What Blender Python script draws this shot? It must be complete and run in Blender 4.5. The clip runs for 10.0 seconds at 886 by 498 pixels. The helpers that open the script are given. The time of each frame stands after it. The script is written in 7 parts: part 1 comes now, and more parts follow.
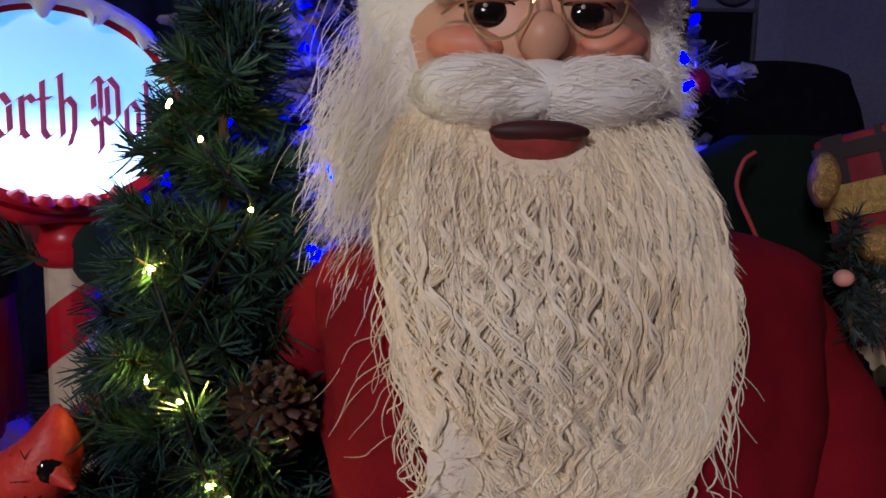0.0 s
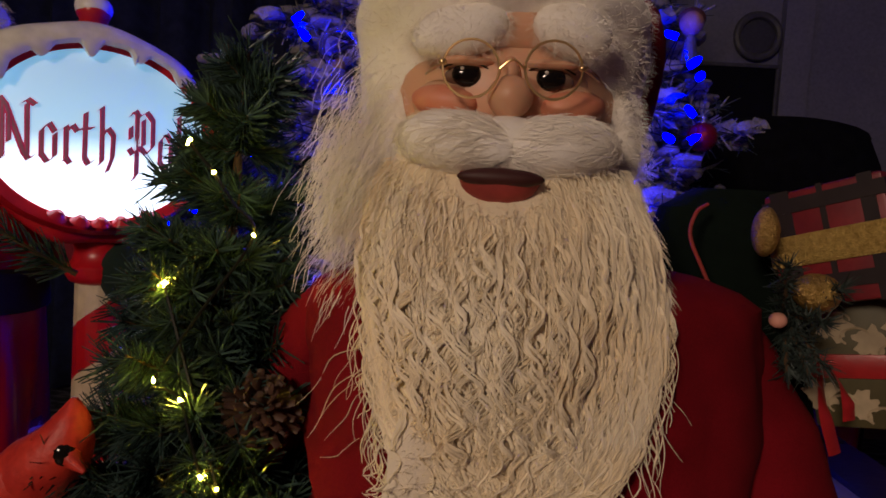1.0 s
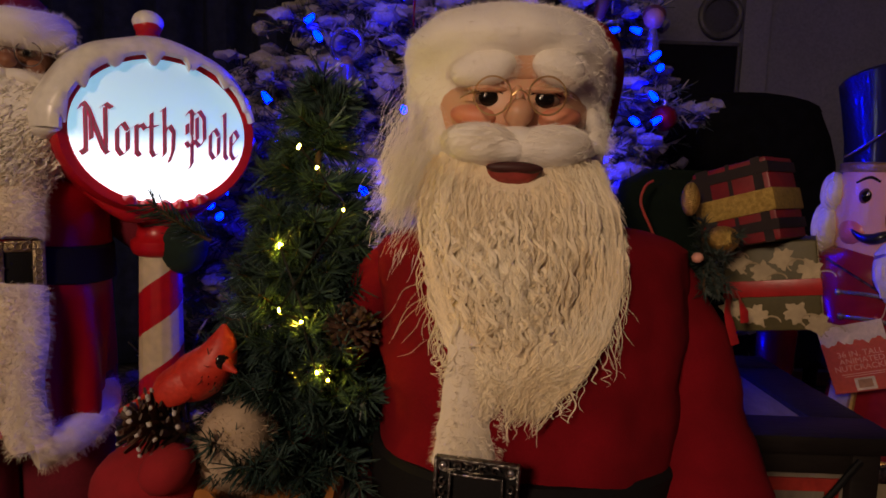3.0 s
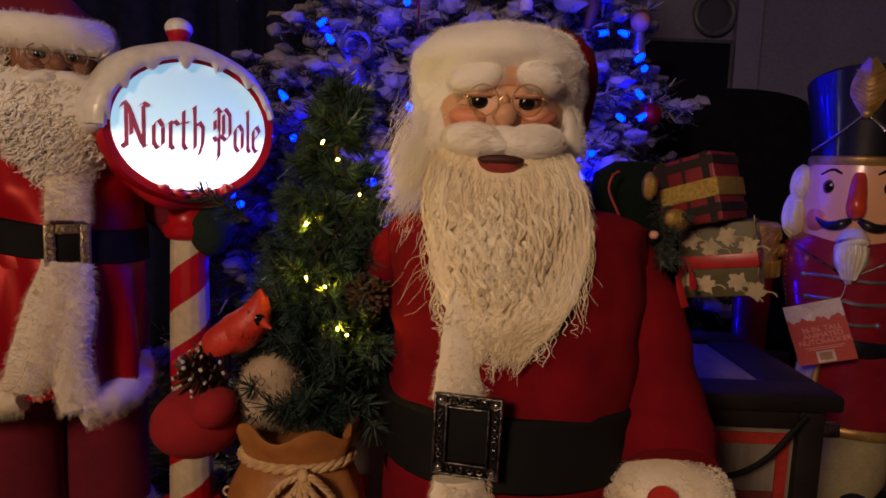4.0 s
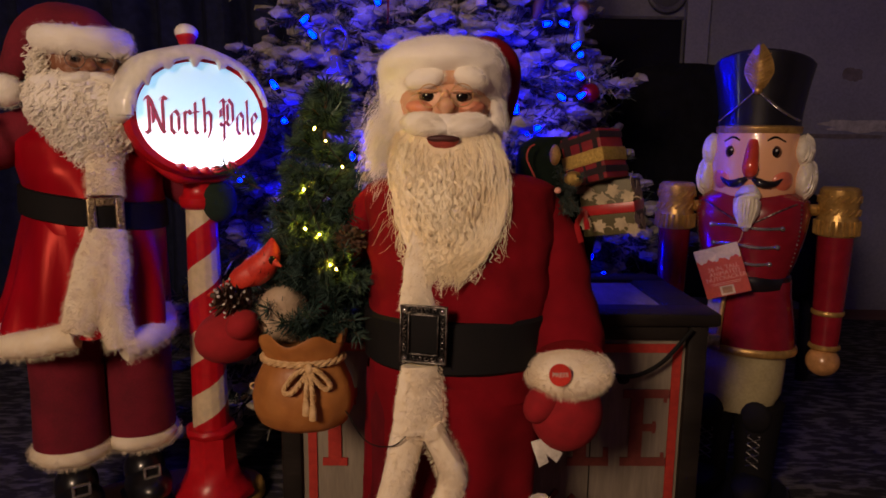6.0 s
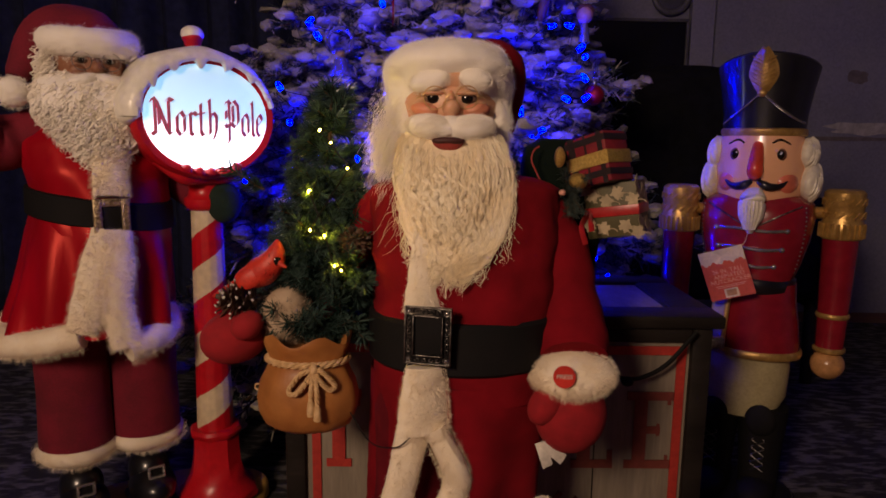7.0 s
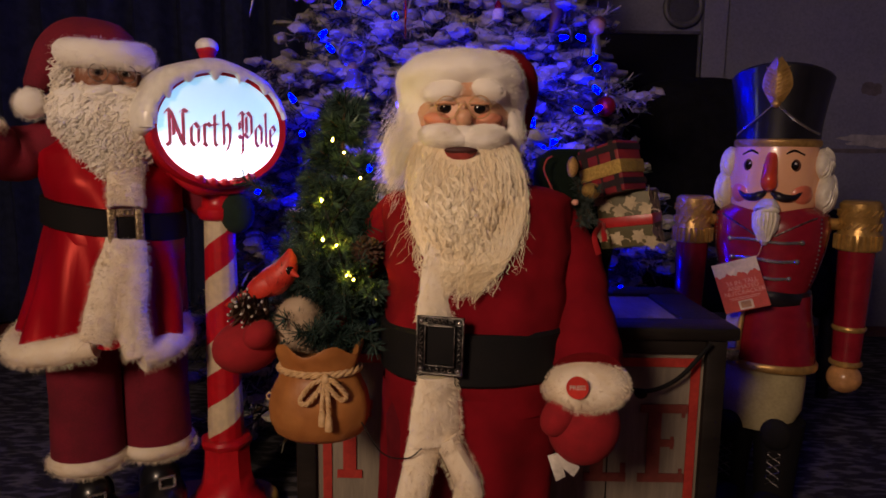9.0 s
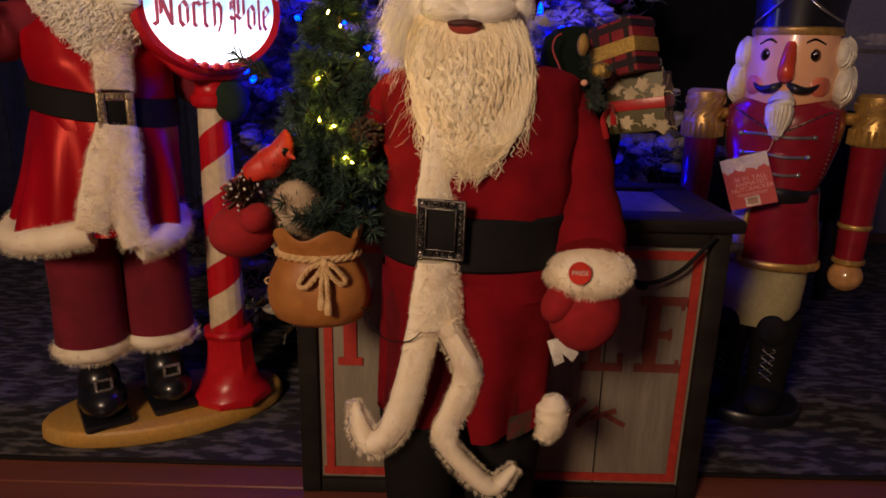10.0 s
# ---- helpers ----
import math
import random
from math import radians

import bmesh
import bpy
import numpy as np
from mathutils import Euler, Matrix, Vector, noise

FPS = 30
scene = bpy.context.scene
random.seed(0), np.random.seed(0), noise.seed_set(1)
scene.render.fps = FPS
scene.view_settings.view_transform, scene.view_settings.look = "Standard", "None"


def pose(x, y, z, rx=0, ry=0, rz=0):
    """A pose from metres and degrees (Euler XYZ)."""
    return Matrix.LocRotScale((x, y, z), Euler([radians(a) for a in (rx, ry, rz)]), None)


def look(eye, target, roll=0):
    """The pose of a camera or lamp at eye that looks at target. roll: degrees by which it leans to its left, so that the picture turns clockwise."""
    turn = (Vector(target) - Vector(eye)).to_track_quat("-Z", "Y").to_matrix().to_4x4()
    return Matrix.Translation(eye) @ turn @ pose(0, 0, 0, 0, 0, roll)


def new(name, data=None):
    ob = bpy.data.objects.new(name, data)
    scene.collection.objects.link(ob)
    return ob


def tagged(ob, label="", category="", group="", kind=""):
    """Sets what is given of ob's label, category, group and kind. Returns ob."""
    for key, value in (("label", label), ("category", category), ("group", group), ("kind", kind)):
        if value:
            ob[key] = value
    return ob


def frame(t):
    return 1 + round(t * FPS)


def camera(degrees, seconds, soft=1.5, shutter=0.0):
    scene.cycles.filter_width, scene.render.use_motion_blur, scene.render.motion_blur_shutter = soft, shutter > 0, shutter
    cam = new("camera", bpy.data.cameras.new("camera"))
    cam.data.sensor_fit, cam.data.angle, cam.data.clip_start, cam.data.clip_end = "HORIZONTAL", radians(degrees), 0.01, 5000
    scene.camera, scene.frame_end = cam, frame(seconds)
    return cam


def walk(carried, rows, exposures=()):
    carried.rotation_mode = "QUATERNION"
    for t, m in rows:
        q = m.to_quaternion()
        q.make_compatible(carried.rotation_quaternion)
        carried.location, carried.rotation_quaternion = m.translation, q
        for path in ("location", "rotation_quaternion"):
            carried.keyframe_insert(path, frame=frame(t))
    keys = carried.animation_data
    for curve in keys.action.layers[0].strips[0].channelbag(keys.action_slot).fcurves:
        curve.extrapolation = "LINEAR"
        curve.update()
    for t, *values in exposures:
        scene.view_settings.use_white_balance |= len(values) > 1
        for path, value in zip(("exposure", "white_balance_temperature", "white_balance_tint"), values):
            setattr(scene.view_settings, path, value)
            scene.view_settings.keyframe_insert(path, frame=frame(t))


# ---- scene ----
cam = camera(67.0, 10.0, soft=1.7)
PATH = [
    (0, (0.03, 0.009, 0.754), (0.044, 1.991, 0.489), 0.9),
    (0.5, (0.046, -0.008, 0.748), (0.047, 1.984, 0.564), 4.5),
    (1, (0.055, -0.031, 0.755), (-0.012, 1.963, 0.603), 3.3),
    (1.5, (0.05, -0.04, 0.746), (-0.039, 1.95, 0.572), 2.6),
    (2, (0.038, -0.072, 0.766), (-0.028, 1.918, 0.579), 0.5),
    (2.5, (0.036, -0.117, 0.754), (0.095, 1.875, 0.591), 1.9),
    (3, (0.021, -0.194, 0.76), (0.022, 1.793, 0.536), 2.0),
    (3.2, (0.015, -0.225, 0.754), (0.022, 1.762, 0.522), 3.2),
    (4.3, (0.03, -0.338, 0.765), (0.022, 1.647, 0.519), 1.1),
    (4.5, (0.034, -0.377, 0.77), (0.039, 1.61, 0.543), 0.3),
    (5, (0.059, -0.461, 0.764), (0.085, 1.514, 0.449), 0.2),
    (6.5, (0.054, -0.527, 0.765), (0.089, 1.446, 0.442), 0.8),
    (7, (0.054, -0.526, 0.765), (0.08, 1.448, 0.447), 0.8),
    (7.5, (0.053, -0.526, 0.763), (0.072, 1.449, 0.447), 1.0),
    (8, (0.052, -0.526, 0.761), (0.057, 1.452, 0.462), 0.8),
    (8.5, (0.053, -0.526, 0.761), (0.048, 1.454, 0.476), 0.7),
    (9, (0.052, -0.525, 0.761), (0.046, 1.455, 0.48), 0.8),
    (9.5, (0.053, -0.522, 0.755), (0.04, 1.454, 0.444), 0.6),
    (10, (0.052, -0.508, 0.728), (0.049, 1.415, 0.18), 1.4),
]
EXPOSURE = [(0, -0.26, 4350, 15), (0.5, -0.48, 4900, 17), (1, -0.64, 5600, 16), (2, -0.74, 6200, 18), (2.5, -0.68, 6300, 18), (3, -0.50, 6300, 18), (4.5, -0.32, 6500, 20),
            (5, -0.18, 6500, 19), (6.5, 0.00, 6250, 20), (9, -0.05, 6050, 19), (10, 0.20, 6400, 16)]
walk(cam, [(t, look(eye, target, roll)) for t, eye, target, roll in PATH], EXPOSURE)


# ---- light ----
world = bpy.data.worlds.new("night_room")
scene.world = world
world.use_nodes = True
world.node_tree.nodes["Background"].inputs[0].default_value = (0.10, 0.12, 0.30, 1)
world.node_tree.nodes["Background"].inputs[1].default_value = 0.02


def area_lamp(name, eye, target, watts, size, colour):
    d = bpy.data.lights.new(name, "AREA")
    d.shape, d.size, d.energy, d.color = "DISK", size, watts, colour
    ob = new(name, d)
    ob.matrix_world = look(eye, target)
    return ob


# the room's warm lamp behind the viewer
area_lamp("room_lamp_light", (-0.76, -1.50, 1.42), (0.0, 0.5, 0.6), 26.5, 0.40, (1.0, 0.70, 0.43))


# ---- materials ----
def M(name, col, rough=0.6, metal=0.0, col2=None, scale=30.0, bump=0.15, bscale=180.0, sheen=0.0, coat=0.0,
      island=0.0, objrand=0.0, sub=0.0, through_light=0.0, fine=0.25, stretch=(1, 1, 1), dist=0.002):
    m = bpy.data.materials.new(name)
    m.use_nodes = True
    nt = m.node_tree
    b = nt.nodes["Principled BSDF"]
    L = nt.links.new
    tc = nt.nodes.new("ShaderNodeTexCoord")
    mp = nt.nodes.new("ShaderNodeMapping")
    mp.inputs["Scale"].default_value = stretch
    L(tc.outputs["Object"], mp.inputs[0])
    n1 = nt.nodes.new("ShaderNodeTexNoise")
    n1.inputs["Scale"].default_value, n1.inputs["Detail"].default_value = scale, 5
    n2 = nt.nodes.new("ShaderNodeTexNoise")
    n2.inputs["Scale"].default_value, n2.inputs["Detail"].default_value = bscale, 3
    L(mp.outputs[0], n1.inputs["Vector"])
    L(mp.outputs[0], n2.inputs["Vector"])
    if col2 is None:
        col2 = tuple(c * 0.6 for c in col)
    rp = nt.nodes.new("ShaderNodeValToRGB")
    rp.color_ramp.elements[0].position, rp.color_ramp.elements[1].position = 0.32, 0.68
    rp.color_ramp.elements[0].color, rp.color_ramp.elements[1].color = (*col2, 1), (*col, 1)
    L(n1.outputs["Fac"], rp.inputs[0])
    out = rp.outputs[0]
    hv = nt.nodes.new("ShaderNodeHueSaturation")
    mr = nt.nodes.new("ShaderNodeMapRange")
    mr.inputs["To Min"].default_value, mr.inputs["To Max"].default_value = 1 - fine, 1 + fine
    L(n2.outputs["Fac"], mr.inputs["Value"])
    val = mr.outputs[0]
    for amount, node, sock in ((island, "ShaderNodeNewGeometry", "Random Per Island"), (objrand, "ShaderNodeObjectInfo", "Random")):
        if amount:
            g = nt.nodes.new(node)
            m2 = nt.nodes.new("ShaderNodeMapRange")
            m2.inputs["To Min"].default_value, m2.inputs["To Max"].default_value = 1 - amount, 1 + amount
            L(g.outputs[sock], m2.inputs["Value"])
            mu = nt.nodes.new("ShaderNodeMath")
            mu.operation = "MULTIPLY"
            L(val, mu.inputs[0])
            L(m2.outputs[0], mu.inputs[1])
            val = mu.outputs[0]
    L(val, hv.inputs["Value"])
    L(out, hv.inputs["Color"])
    L(hv.outputs[0], b.inputs["Base Color"])
    b.inputs["Roughness"].default_value, b.inputs["Metallic"].default_value = rough, metal
    b.inputs["Sheen Weight"].default_value, b.inputs["Coat Weight"].default_value = sheen, coat
    if sub:
        b.inputs["Subsurface Weight"].default_value = sub
        b.inputs["Subsurface Scale"].default_value = 0.006
    if through_light:
        tl, mx = nt.nodes.new("ShaderNodeBsdfTranslucent"), nt.nodes.new("ShaderNodeMixShader")
        L(hv.outputs[0], tl.inputs["Color"])
        mx.inputs[0].default_value = through_light
        L(b.outputs[0], mx.inputs[1])
        L(tl.outputs[0], mx.inputs[2])
        L(mx.outputs[0], nt.nodes["Material Output"].inputs["Surface"])
    if bump:
        bp = nt.nodes.new("ShaderNodeBump")
        bp.inputs["Strength"].default_value, bp.inputs["Distance"].default_value = bump, dist
        L(n2.outputs["Fac"], bp.inputs["Height"])
        L(bp.outputs[0], b.inputs["Normal"])
    return m


def glow(name, col, strength, base=(0.8, 0.8, 0.8)):
    m = bpy.data.materials.new(name)
    m.use_nodes = True
    b = m.node_tree.nodes["Principled BSDF"]
    b.inputs["Base Color"].default_value = (*base, 1)
    b.inputs["Emission Color"].default_value = (*col, 1)
    b.inputs["Emission Strength"].default_value = strength
    return m


FELT = M("red_felt", (0.225, 0.005, 0.011), 0.95, col2=(0.155, 0.0035, 0.008), scale=25, bump=0.35, bscale=900, sheen=0.0, dist=0.001)
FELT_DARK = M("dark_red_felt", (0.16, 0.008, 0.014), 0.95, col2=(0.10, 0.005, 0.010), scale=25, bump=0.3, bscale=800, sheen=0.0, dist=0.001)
MITTEN = M("red_plush", (0.32, 0.007, 0.012), 0.9, col2=(0.24, 0.005, 0.009), scale=60, bump=0.4, bscale=1200, sheen=0.0, dist=0.001)
SATIN = M("red_satin", (0.37, 0.003, 0.013), 0.38, col2=(0.27, 0.002, 0.009), scale=16, bump=0.16, bscale=30, sheen=0.0, dist=0.008, stretch=(1, 1, 0.35))
SATIN.node_tree.nodes["Principled BSDF"].inputs["Specular Tint"].default_value = (1.0, 0.16, 0.12, 1)
SATIN.node_tree.nodes["Principled BSDF"].inputs["Specular IOR Level"].default_value = 0.9
VELVET = M("wine_velvet", (0.20, 0.006, 0.022), 0.9, col2=(0.13, 0.004, 0.015), scale=18, bump=0.25, bscale=300, sheen=0.0)
HAIR = M("cream_wool_hair", (0.97, 0.89, 0.69), 0.40, col2=(0.93, 0.80, 0.55), scale=22, bump=0.0, island=0.14, fine=0.03)
HAIR_CORE = M("cream_wool_mass", (0.92, 0.82, 0.60), 0.8, col2=(0.84, 0.71, 0.48), scale=14, bump=0.6, bscale=260, fine=0.06)
STRAND = M("white_fine_hair", (0.96, 0.92, 0.84), 0.6, col2=(0.94, 0.88, 0.76), scale=20, bump=0.0, island=0.06, fine=0.03)
FLUFF = M("white_fluff", (0.95, 0.92, 0.86), 0.9, col2=(0.92, 0.88, 0.79), scale=40, bump=0.2, bscale=900, fine=0.05)
FUR = M("cream_fur_trim", (0.91, 0.83, 0.68), 0.9, col2=(0.85, 0.74, 0.55), scale=40, bump=0.2, bscale=900, fine=0.06)
FUR_HAIR = M("cream_fur_hair", (0.91, 0.82, 0.66), 0.7, col2=(0.84, 0.72, 0.52), scale=20, bump=0.0, island=0.06, fine=0.03)
# fur of the west cuff, its shade put into a darker tan colour
FUR_SHADED = M("shaded_fur", (0.52, 0.40, 0.28), 0.9, col2=(0.36, 0.26, 0.17), scale=40, bump=0.2, bscale=900, fine=0.1)
SKIN = M("painted_skin", (0.72, 0.42, 0.26), 0.45, col2=(0.66, 0.36, 0.21), scale=18, bump=0.03, sub=0.15, fine=0.04)
SKIN_BROWN = M("brown_painted_skin", (0.30, 0.13, 0.07), 0.5, col2=(0.24, 0.10, 0.055), scale=18, bump=0.03, fine=0.04)
BLUSH = M("rosy_paint", (0.74, 0.22, 0.12), 0.5, col2=(0.73, 0.33, 0.19), scale=60, bump=0.03, fine=0.04)
LIP = M("red_lip_paint", (0.36, 0.048, 0.038), 0.7, bump=0.05)
MOUTH = M("dark_mouth", (0.06, 0.012, 0.010), 0.6, bump=0.05)
# eye whites toned dark brown: the shade under the brows is in the colour
EYE_W = M("shaded_eye_white", (0.24, 0.155, 0.11), 0.25, bump=0.0, fine=0.02)
EYE_B = M("eye_black", (0.010, 0.008, 0.007), 0.1, bump=0.0, fine=0.02)
GOLD = M("gold_wire", (0.85, 0.60, 0.28), 0.30, 1.0, bump=0.0, fine=0.1)
BLACK = M("black_vinyl_belt", (0.010, 0.009, 0.010), 0.75, col2=(0.008, 0.008, 0.009), bump=0.2, bscale=500)
PEWTER = M("dark_pewter", (0.30, 0.28, 0.26), 0.38, 1.0, col2=(0.05, 0.05, 0.05), scale=120, bump=0.6, bscale=350)
BRASS = M("antique_brass", (0.62, 0.50, 0.30), 0.38, 0.9, col2=(0.26, 0.20, 0.11), scale=160, bump=0.8, bscale=300)
PLAID = M("dark_plaid", (0.16, 0.02, 0.02), 0.9, col2=(0.02, 0.04, 0.025), scale=60, bump=0.3)
BLACK_GLOSS = M("black_gloss_paint", (0.010, 0.010, 0.014), 0.30, col2=(0.007, 0.007, 0.010), bump=0.06, bscale=60, coat=0.4)
RED_GLOSS = M("dark_red_gloss_paint", (0.26, 0.012, 0.024), 0.22, col2=(0.21, 0.009, 0.020), bump=0.08, bscale=50, coat=0.3)
GOLD_PAINT = M("gold_paint", (0.66, 0.42, 0.13), 0.34, 0.55, col2=(0.42, 0.25, 0.07), scale=60, bump=0.25, bscale=260)
NUT_SKIN = M("glossy_flesh_paint", (0.84, 0.47, 0.27), 0.25, col2=(0.80, 0.42, 0.24), scale=14, bump=0.03, coat=0.3, fine=0.03)
NUT_BLUSH = M("glossy_pink_paint", (0.80, 0.21, 0.12), 0.28, bump=0.02, coat=0.3, fine=0.03)
NUT_NOSE = M("glossy_red_paint", (0.74, 0.075, 0.03), 0.22, bump=0.02, coat=0.3, fine=0.03)
NUT_WHITE = M("glossy_white_paint", (0.80, 0.76, 0.66), 0.35, col2=(0.70, 0.65, 0.54), scale=50, bump=0.3, bscale=120)
CREAM = M("cream_paint", (0.46, 0.40, 0.22), 0.4, col2=(0.38, 0.32, 0.17), bump=0.08)
HAND_TAN = M("tan_gloss_paint", (0.66, 0.34, 0.13), 0.25, bump=0.03, coat=0.3)
PLASTIC_RED = M("red_moulded_plastic", (0.58, 0.012, 0.018), 0.32, col2=(0.48, 0.008, 0.014), scale=12, bump=0.08, bscale=70, sub=0.05)
PLASTIC_CREAM = M("cream_moulded_plastic", (0.74, 0.62, 0.42), 0.4, col2=(0.66, 0.54, 0.35), scale=12, bump=0.08, bscale=70)
SNOW_PLASTIC = M("snow_white_moulded_plastic", (0.90, 0.88, 0.80), 0.28, col2=(0.86, 0.83, 0.73), scale=25, bump=0.08, bscale=60)
BASE_YELLOW = M("ochre_moulded_plastic", (0.56, 0.29, 0.055), 0.5, col2=(0.46, 0.27, 0.07), scale=20, bump=0.12, bscale=120)
LETTER = M("mauve_letter_paint", (0.42, 0.20, 0.27), 0.5, bump=0.05)
LETTER_EDGE = M("dark_red_letter_outline", (0.40, 0.012, 0.040), 0.5, bump=0.05)
for paint, tint, power in ((LETTER_EDGE, (0.75, 0.05, 0.15), 0.42), (LETTER, (0.45, 0.03, 0.10), 0.16)):
    # thin paint on the lit panel lets some of its light through
    bsdf = paint.node_tree.nodes["Principled BSDF"]
    bsdf.inputs["Emission Color"].default_value = (*tint, 1)
    bsdf.inputs["Emission Strength"].default_value = power
LEATHER = M("tan_resin_sack", (0.40, 0.17, 0.045), 0.42, col2=(0.30, 0.11, 0.025), scale=20, bump=0.25, bscale=60, dist=0.004)
ROPE = M("cream_moulded_rope", (0.66, 0.46, 0.24), 0.6, col2=(0.50, 0.31, 0.13), scale=90, bump=0.3)
BIRD = M("cardinal_red_paint", (0.62, 0.045, 0.020), 0.5, col2=(0.46, 0.022, 0.012), scale=60, bump=0.25, bscale=260)
CONE = M("brown_pine_cone", (0.075, 0.038, 0.022), 0.6, col2=(0.06, 0.03, 0.018), scale=120, bump=0.3, objrand=0.3)
FROST = M("frosted_tip", (0.62, 0.58, 0.54), 0.7, bump=0.2)
NEEDLE = M("green_pvc_needles", (0.058, 0.098, 0.086), 0.24, col2=(0.018, 0.037, 0.032), scale=30, bump=0.0, island=0.55)
NEEDLE_BLUE = M("deep_green_needles", (0.030, 0.046, 0.040), 0.6, col2=(0.02, 0.035, 0.03), scale=30, bump=0.0, island=0.5)
FLOCK = M("white_flocking", (0.46, 0.43, 0.33), 0.95, col2=(0.33, 0.31, 0.24), scale=60, bump=0.9, bscale=240, island=0.12, dist=0.006)
BARK = M("brown_branch", (0.09, 0.055, 0.03), 0.8, bump=0.5)
FLOOR = M("red_brown_floor_wood", (0.20, 0.062, 0.038), 0.42, col2=(0.13, 0.038, 0.024), scale=8, bump=0.15, bscale=120, stretch=(0.15, 2.0, 1), objrand=0.15)
CRATE_WOOD = M("black_stained_wood", (0.022, 0.018, 0.016), 0.55, col2=(0.012, 0.010, 0.009), scale=20, bump=0.4, bscale=140, stretch=(0.3, 1, 1))
CRATE_PANEL = M("whitewashed_panel", (0.27, 0.23, 0.175), 0.75, col2=(0.19, 0.16, 0.12), scale=14, bump=0.3, bscale=90, stretch=(3, 1, 0.3))
CRATE_RED = M("red_stencil_paint", (0.46, 0.035, 0.020), 0.7, col2=(0.34, 0.022, 0.014), scale=60, bump=0.2)
# stencil red for the right-hand letters, the doll's shadow put into its colour
CRATE_RED_SHADED = M("shaded_red_stencil_paint", (0.20, 0.040, 0.030), 0.7, col2=(0.15, 0.03, 0.02), scale=60, bump=0.2)
WALL = M("grey_wall_paint", (0.26, 0.26, 0.35), 0.9, col2=(0.21, 0.21, 0.29), scale=3, bump=0.35, bscale=90)
WALL_DARK = M("dark_wall_grey", (0.10, 0.10, 0.13), 0.85, col2=(0.07, 0.07, 0.10), scale=3, bump=0.3, bscale=90)
PLASTER = M("bare_plaster", (0.55, 0.52, 0.52), 0.9, bump=0.5)
STAIN = M("brown_wall_stain", (0.20, 0.17, 0.19), 0.9, bump=0.5)
CEIL = M("ceiling_paint", (0.45, 0.43, 0.42), 0.9, bump=0.2)
CURTAIN = M("navy_curtain_cloth", (0.028, 0.034, 0.085), 0.95, col2=(0.018, 0.022, 0.055), bump=0.3, bscale=300)
CHAIR = M("black_upholstery", (0.010, 0.010, 0.013), 0.95, bump=0.3)
SCREEN = M("black_screen", (0.006, 0.006, 0.008), 0.25, bump=0.0)
SCREEN_FRAME = M("grey_frame_edge", (0.12, 0.12, 0.15), 0.5, bump=0.1)
SACK_GREEN = M("dark_green_velvet", (0.005, 0.011, 0.007), 0.95, col2=(0.003, 0.007, 0.005), bump=0.4, sheen=0.0)
RIBBON_GOLD = M("gold_glitter_ribbon", (0.66, 0.46, 0.12), 0.4, 0.6, col2=(0.42, 0.28, 0.06), scale=300, bump=0.8, bscale=900)
RIBBON_RED = M("red_satin_ribbon", (0.46, 0.02, 0.02), 0.35, bump=0.1)
CORD = M("red_twisted_cord", (0.42, 0.05, 0.035), 0.6, bump=0.4, bscale=600)
GIFT_GREEN = M("olive_gift_paper", (0.095, 0.080, 0.030), 0.55, col2=(0.07, 0.06, 0.022), bump=0.1)
GIFT_CREAM = M("cream_print", (0.52, 0.42, 0.26), 0.6, bump=0.1)
GIFT_PLAID = M("maroon_gift_paper", (0.26, 0.018, 0.020), 0.45, col2=(0.14, 0.012, 0.02), bump=0.1)
GIFT_BLACK = M("black_plaid_stripe", (0.025, 0.014, 0.016), 0.5, bump=0.1)
TAG_RED = M("red_card", (0.55, 0.075, 0.045), 0.55, col2=(0.50, 0.065, 0.04), bump=0.05)
TAG_CREAM = M("cream_card", (0.74, 0.62, 0.44), 0.6, bump=0.05)
TAG_PINK = M("pink_print", (0.80, 0.38, 0.28), 0.6, bump=0.0)
STICKER = M("red_sticker", (0.70, 0.05, 0.03), 0.3, bump=0.02)
PAPER = M("white_label_and_glint", (0.78, 0.74, 0.66), 0.7, bump=0.05)
WIRE = M("black_wire", (0.012, 0.012, 0.012), 0.5, bump=0.05)
BALL_RED = M("red_glitter_ball", (0.45, 0.012, 0.012), 0.2, 0.6, bump=0.4, bscale=900)
BALL_SILVER = M("silver_ornament", (0.55, 0.52, 0.50), 0.22, 0.8, bump=0.2)
BALL_GOLD = M("gold_glitter_ball", (0.62, 0.42, 0.12), 0.3, 0.8, col2=(0.4, 0.26, 0.06), scale=400, bump=0.8, bscale=900)
TAN = M("tan_ornament", (0.46, 0.24, 0.12), 0.55, bump=0.2)
BROWN = M("brown_ornament", (0.13, 0.045, 0.022), 0.6, bump=0.2)
GREEN_PLUSH = M("dark_green_mitten", (0.010, 0.030, 0.020), 0.95, bump=0.3, sheen=0.0)
BULB_BLUE = glow("blue_led", (0.0004, 0.0025, 1.0), 210.0, (0.02, 0.05, 0.5))
BULB_YELLOW = glow("warm_yellow_led", (1.0, 0.74, 0.03), 560.0, (0.8, 0.6, 0.1))


for dull in (BLACK, CRATE_WOOD, CHAIR, WIRE, CURTAIN, SACK_GREEN, WALL, WALL_DARK, FELT, FELT_DARK, HAIR, FLUFF, FUR, BARK):
    dull.node_tree.nodes["Principled BSDF"].inputs["Specular IOR Level"].default_value = 0.15


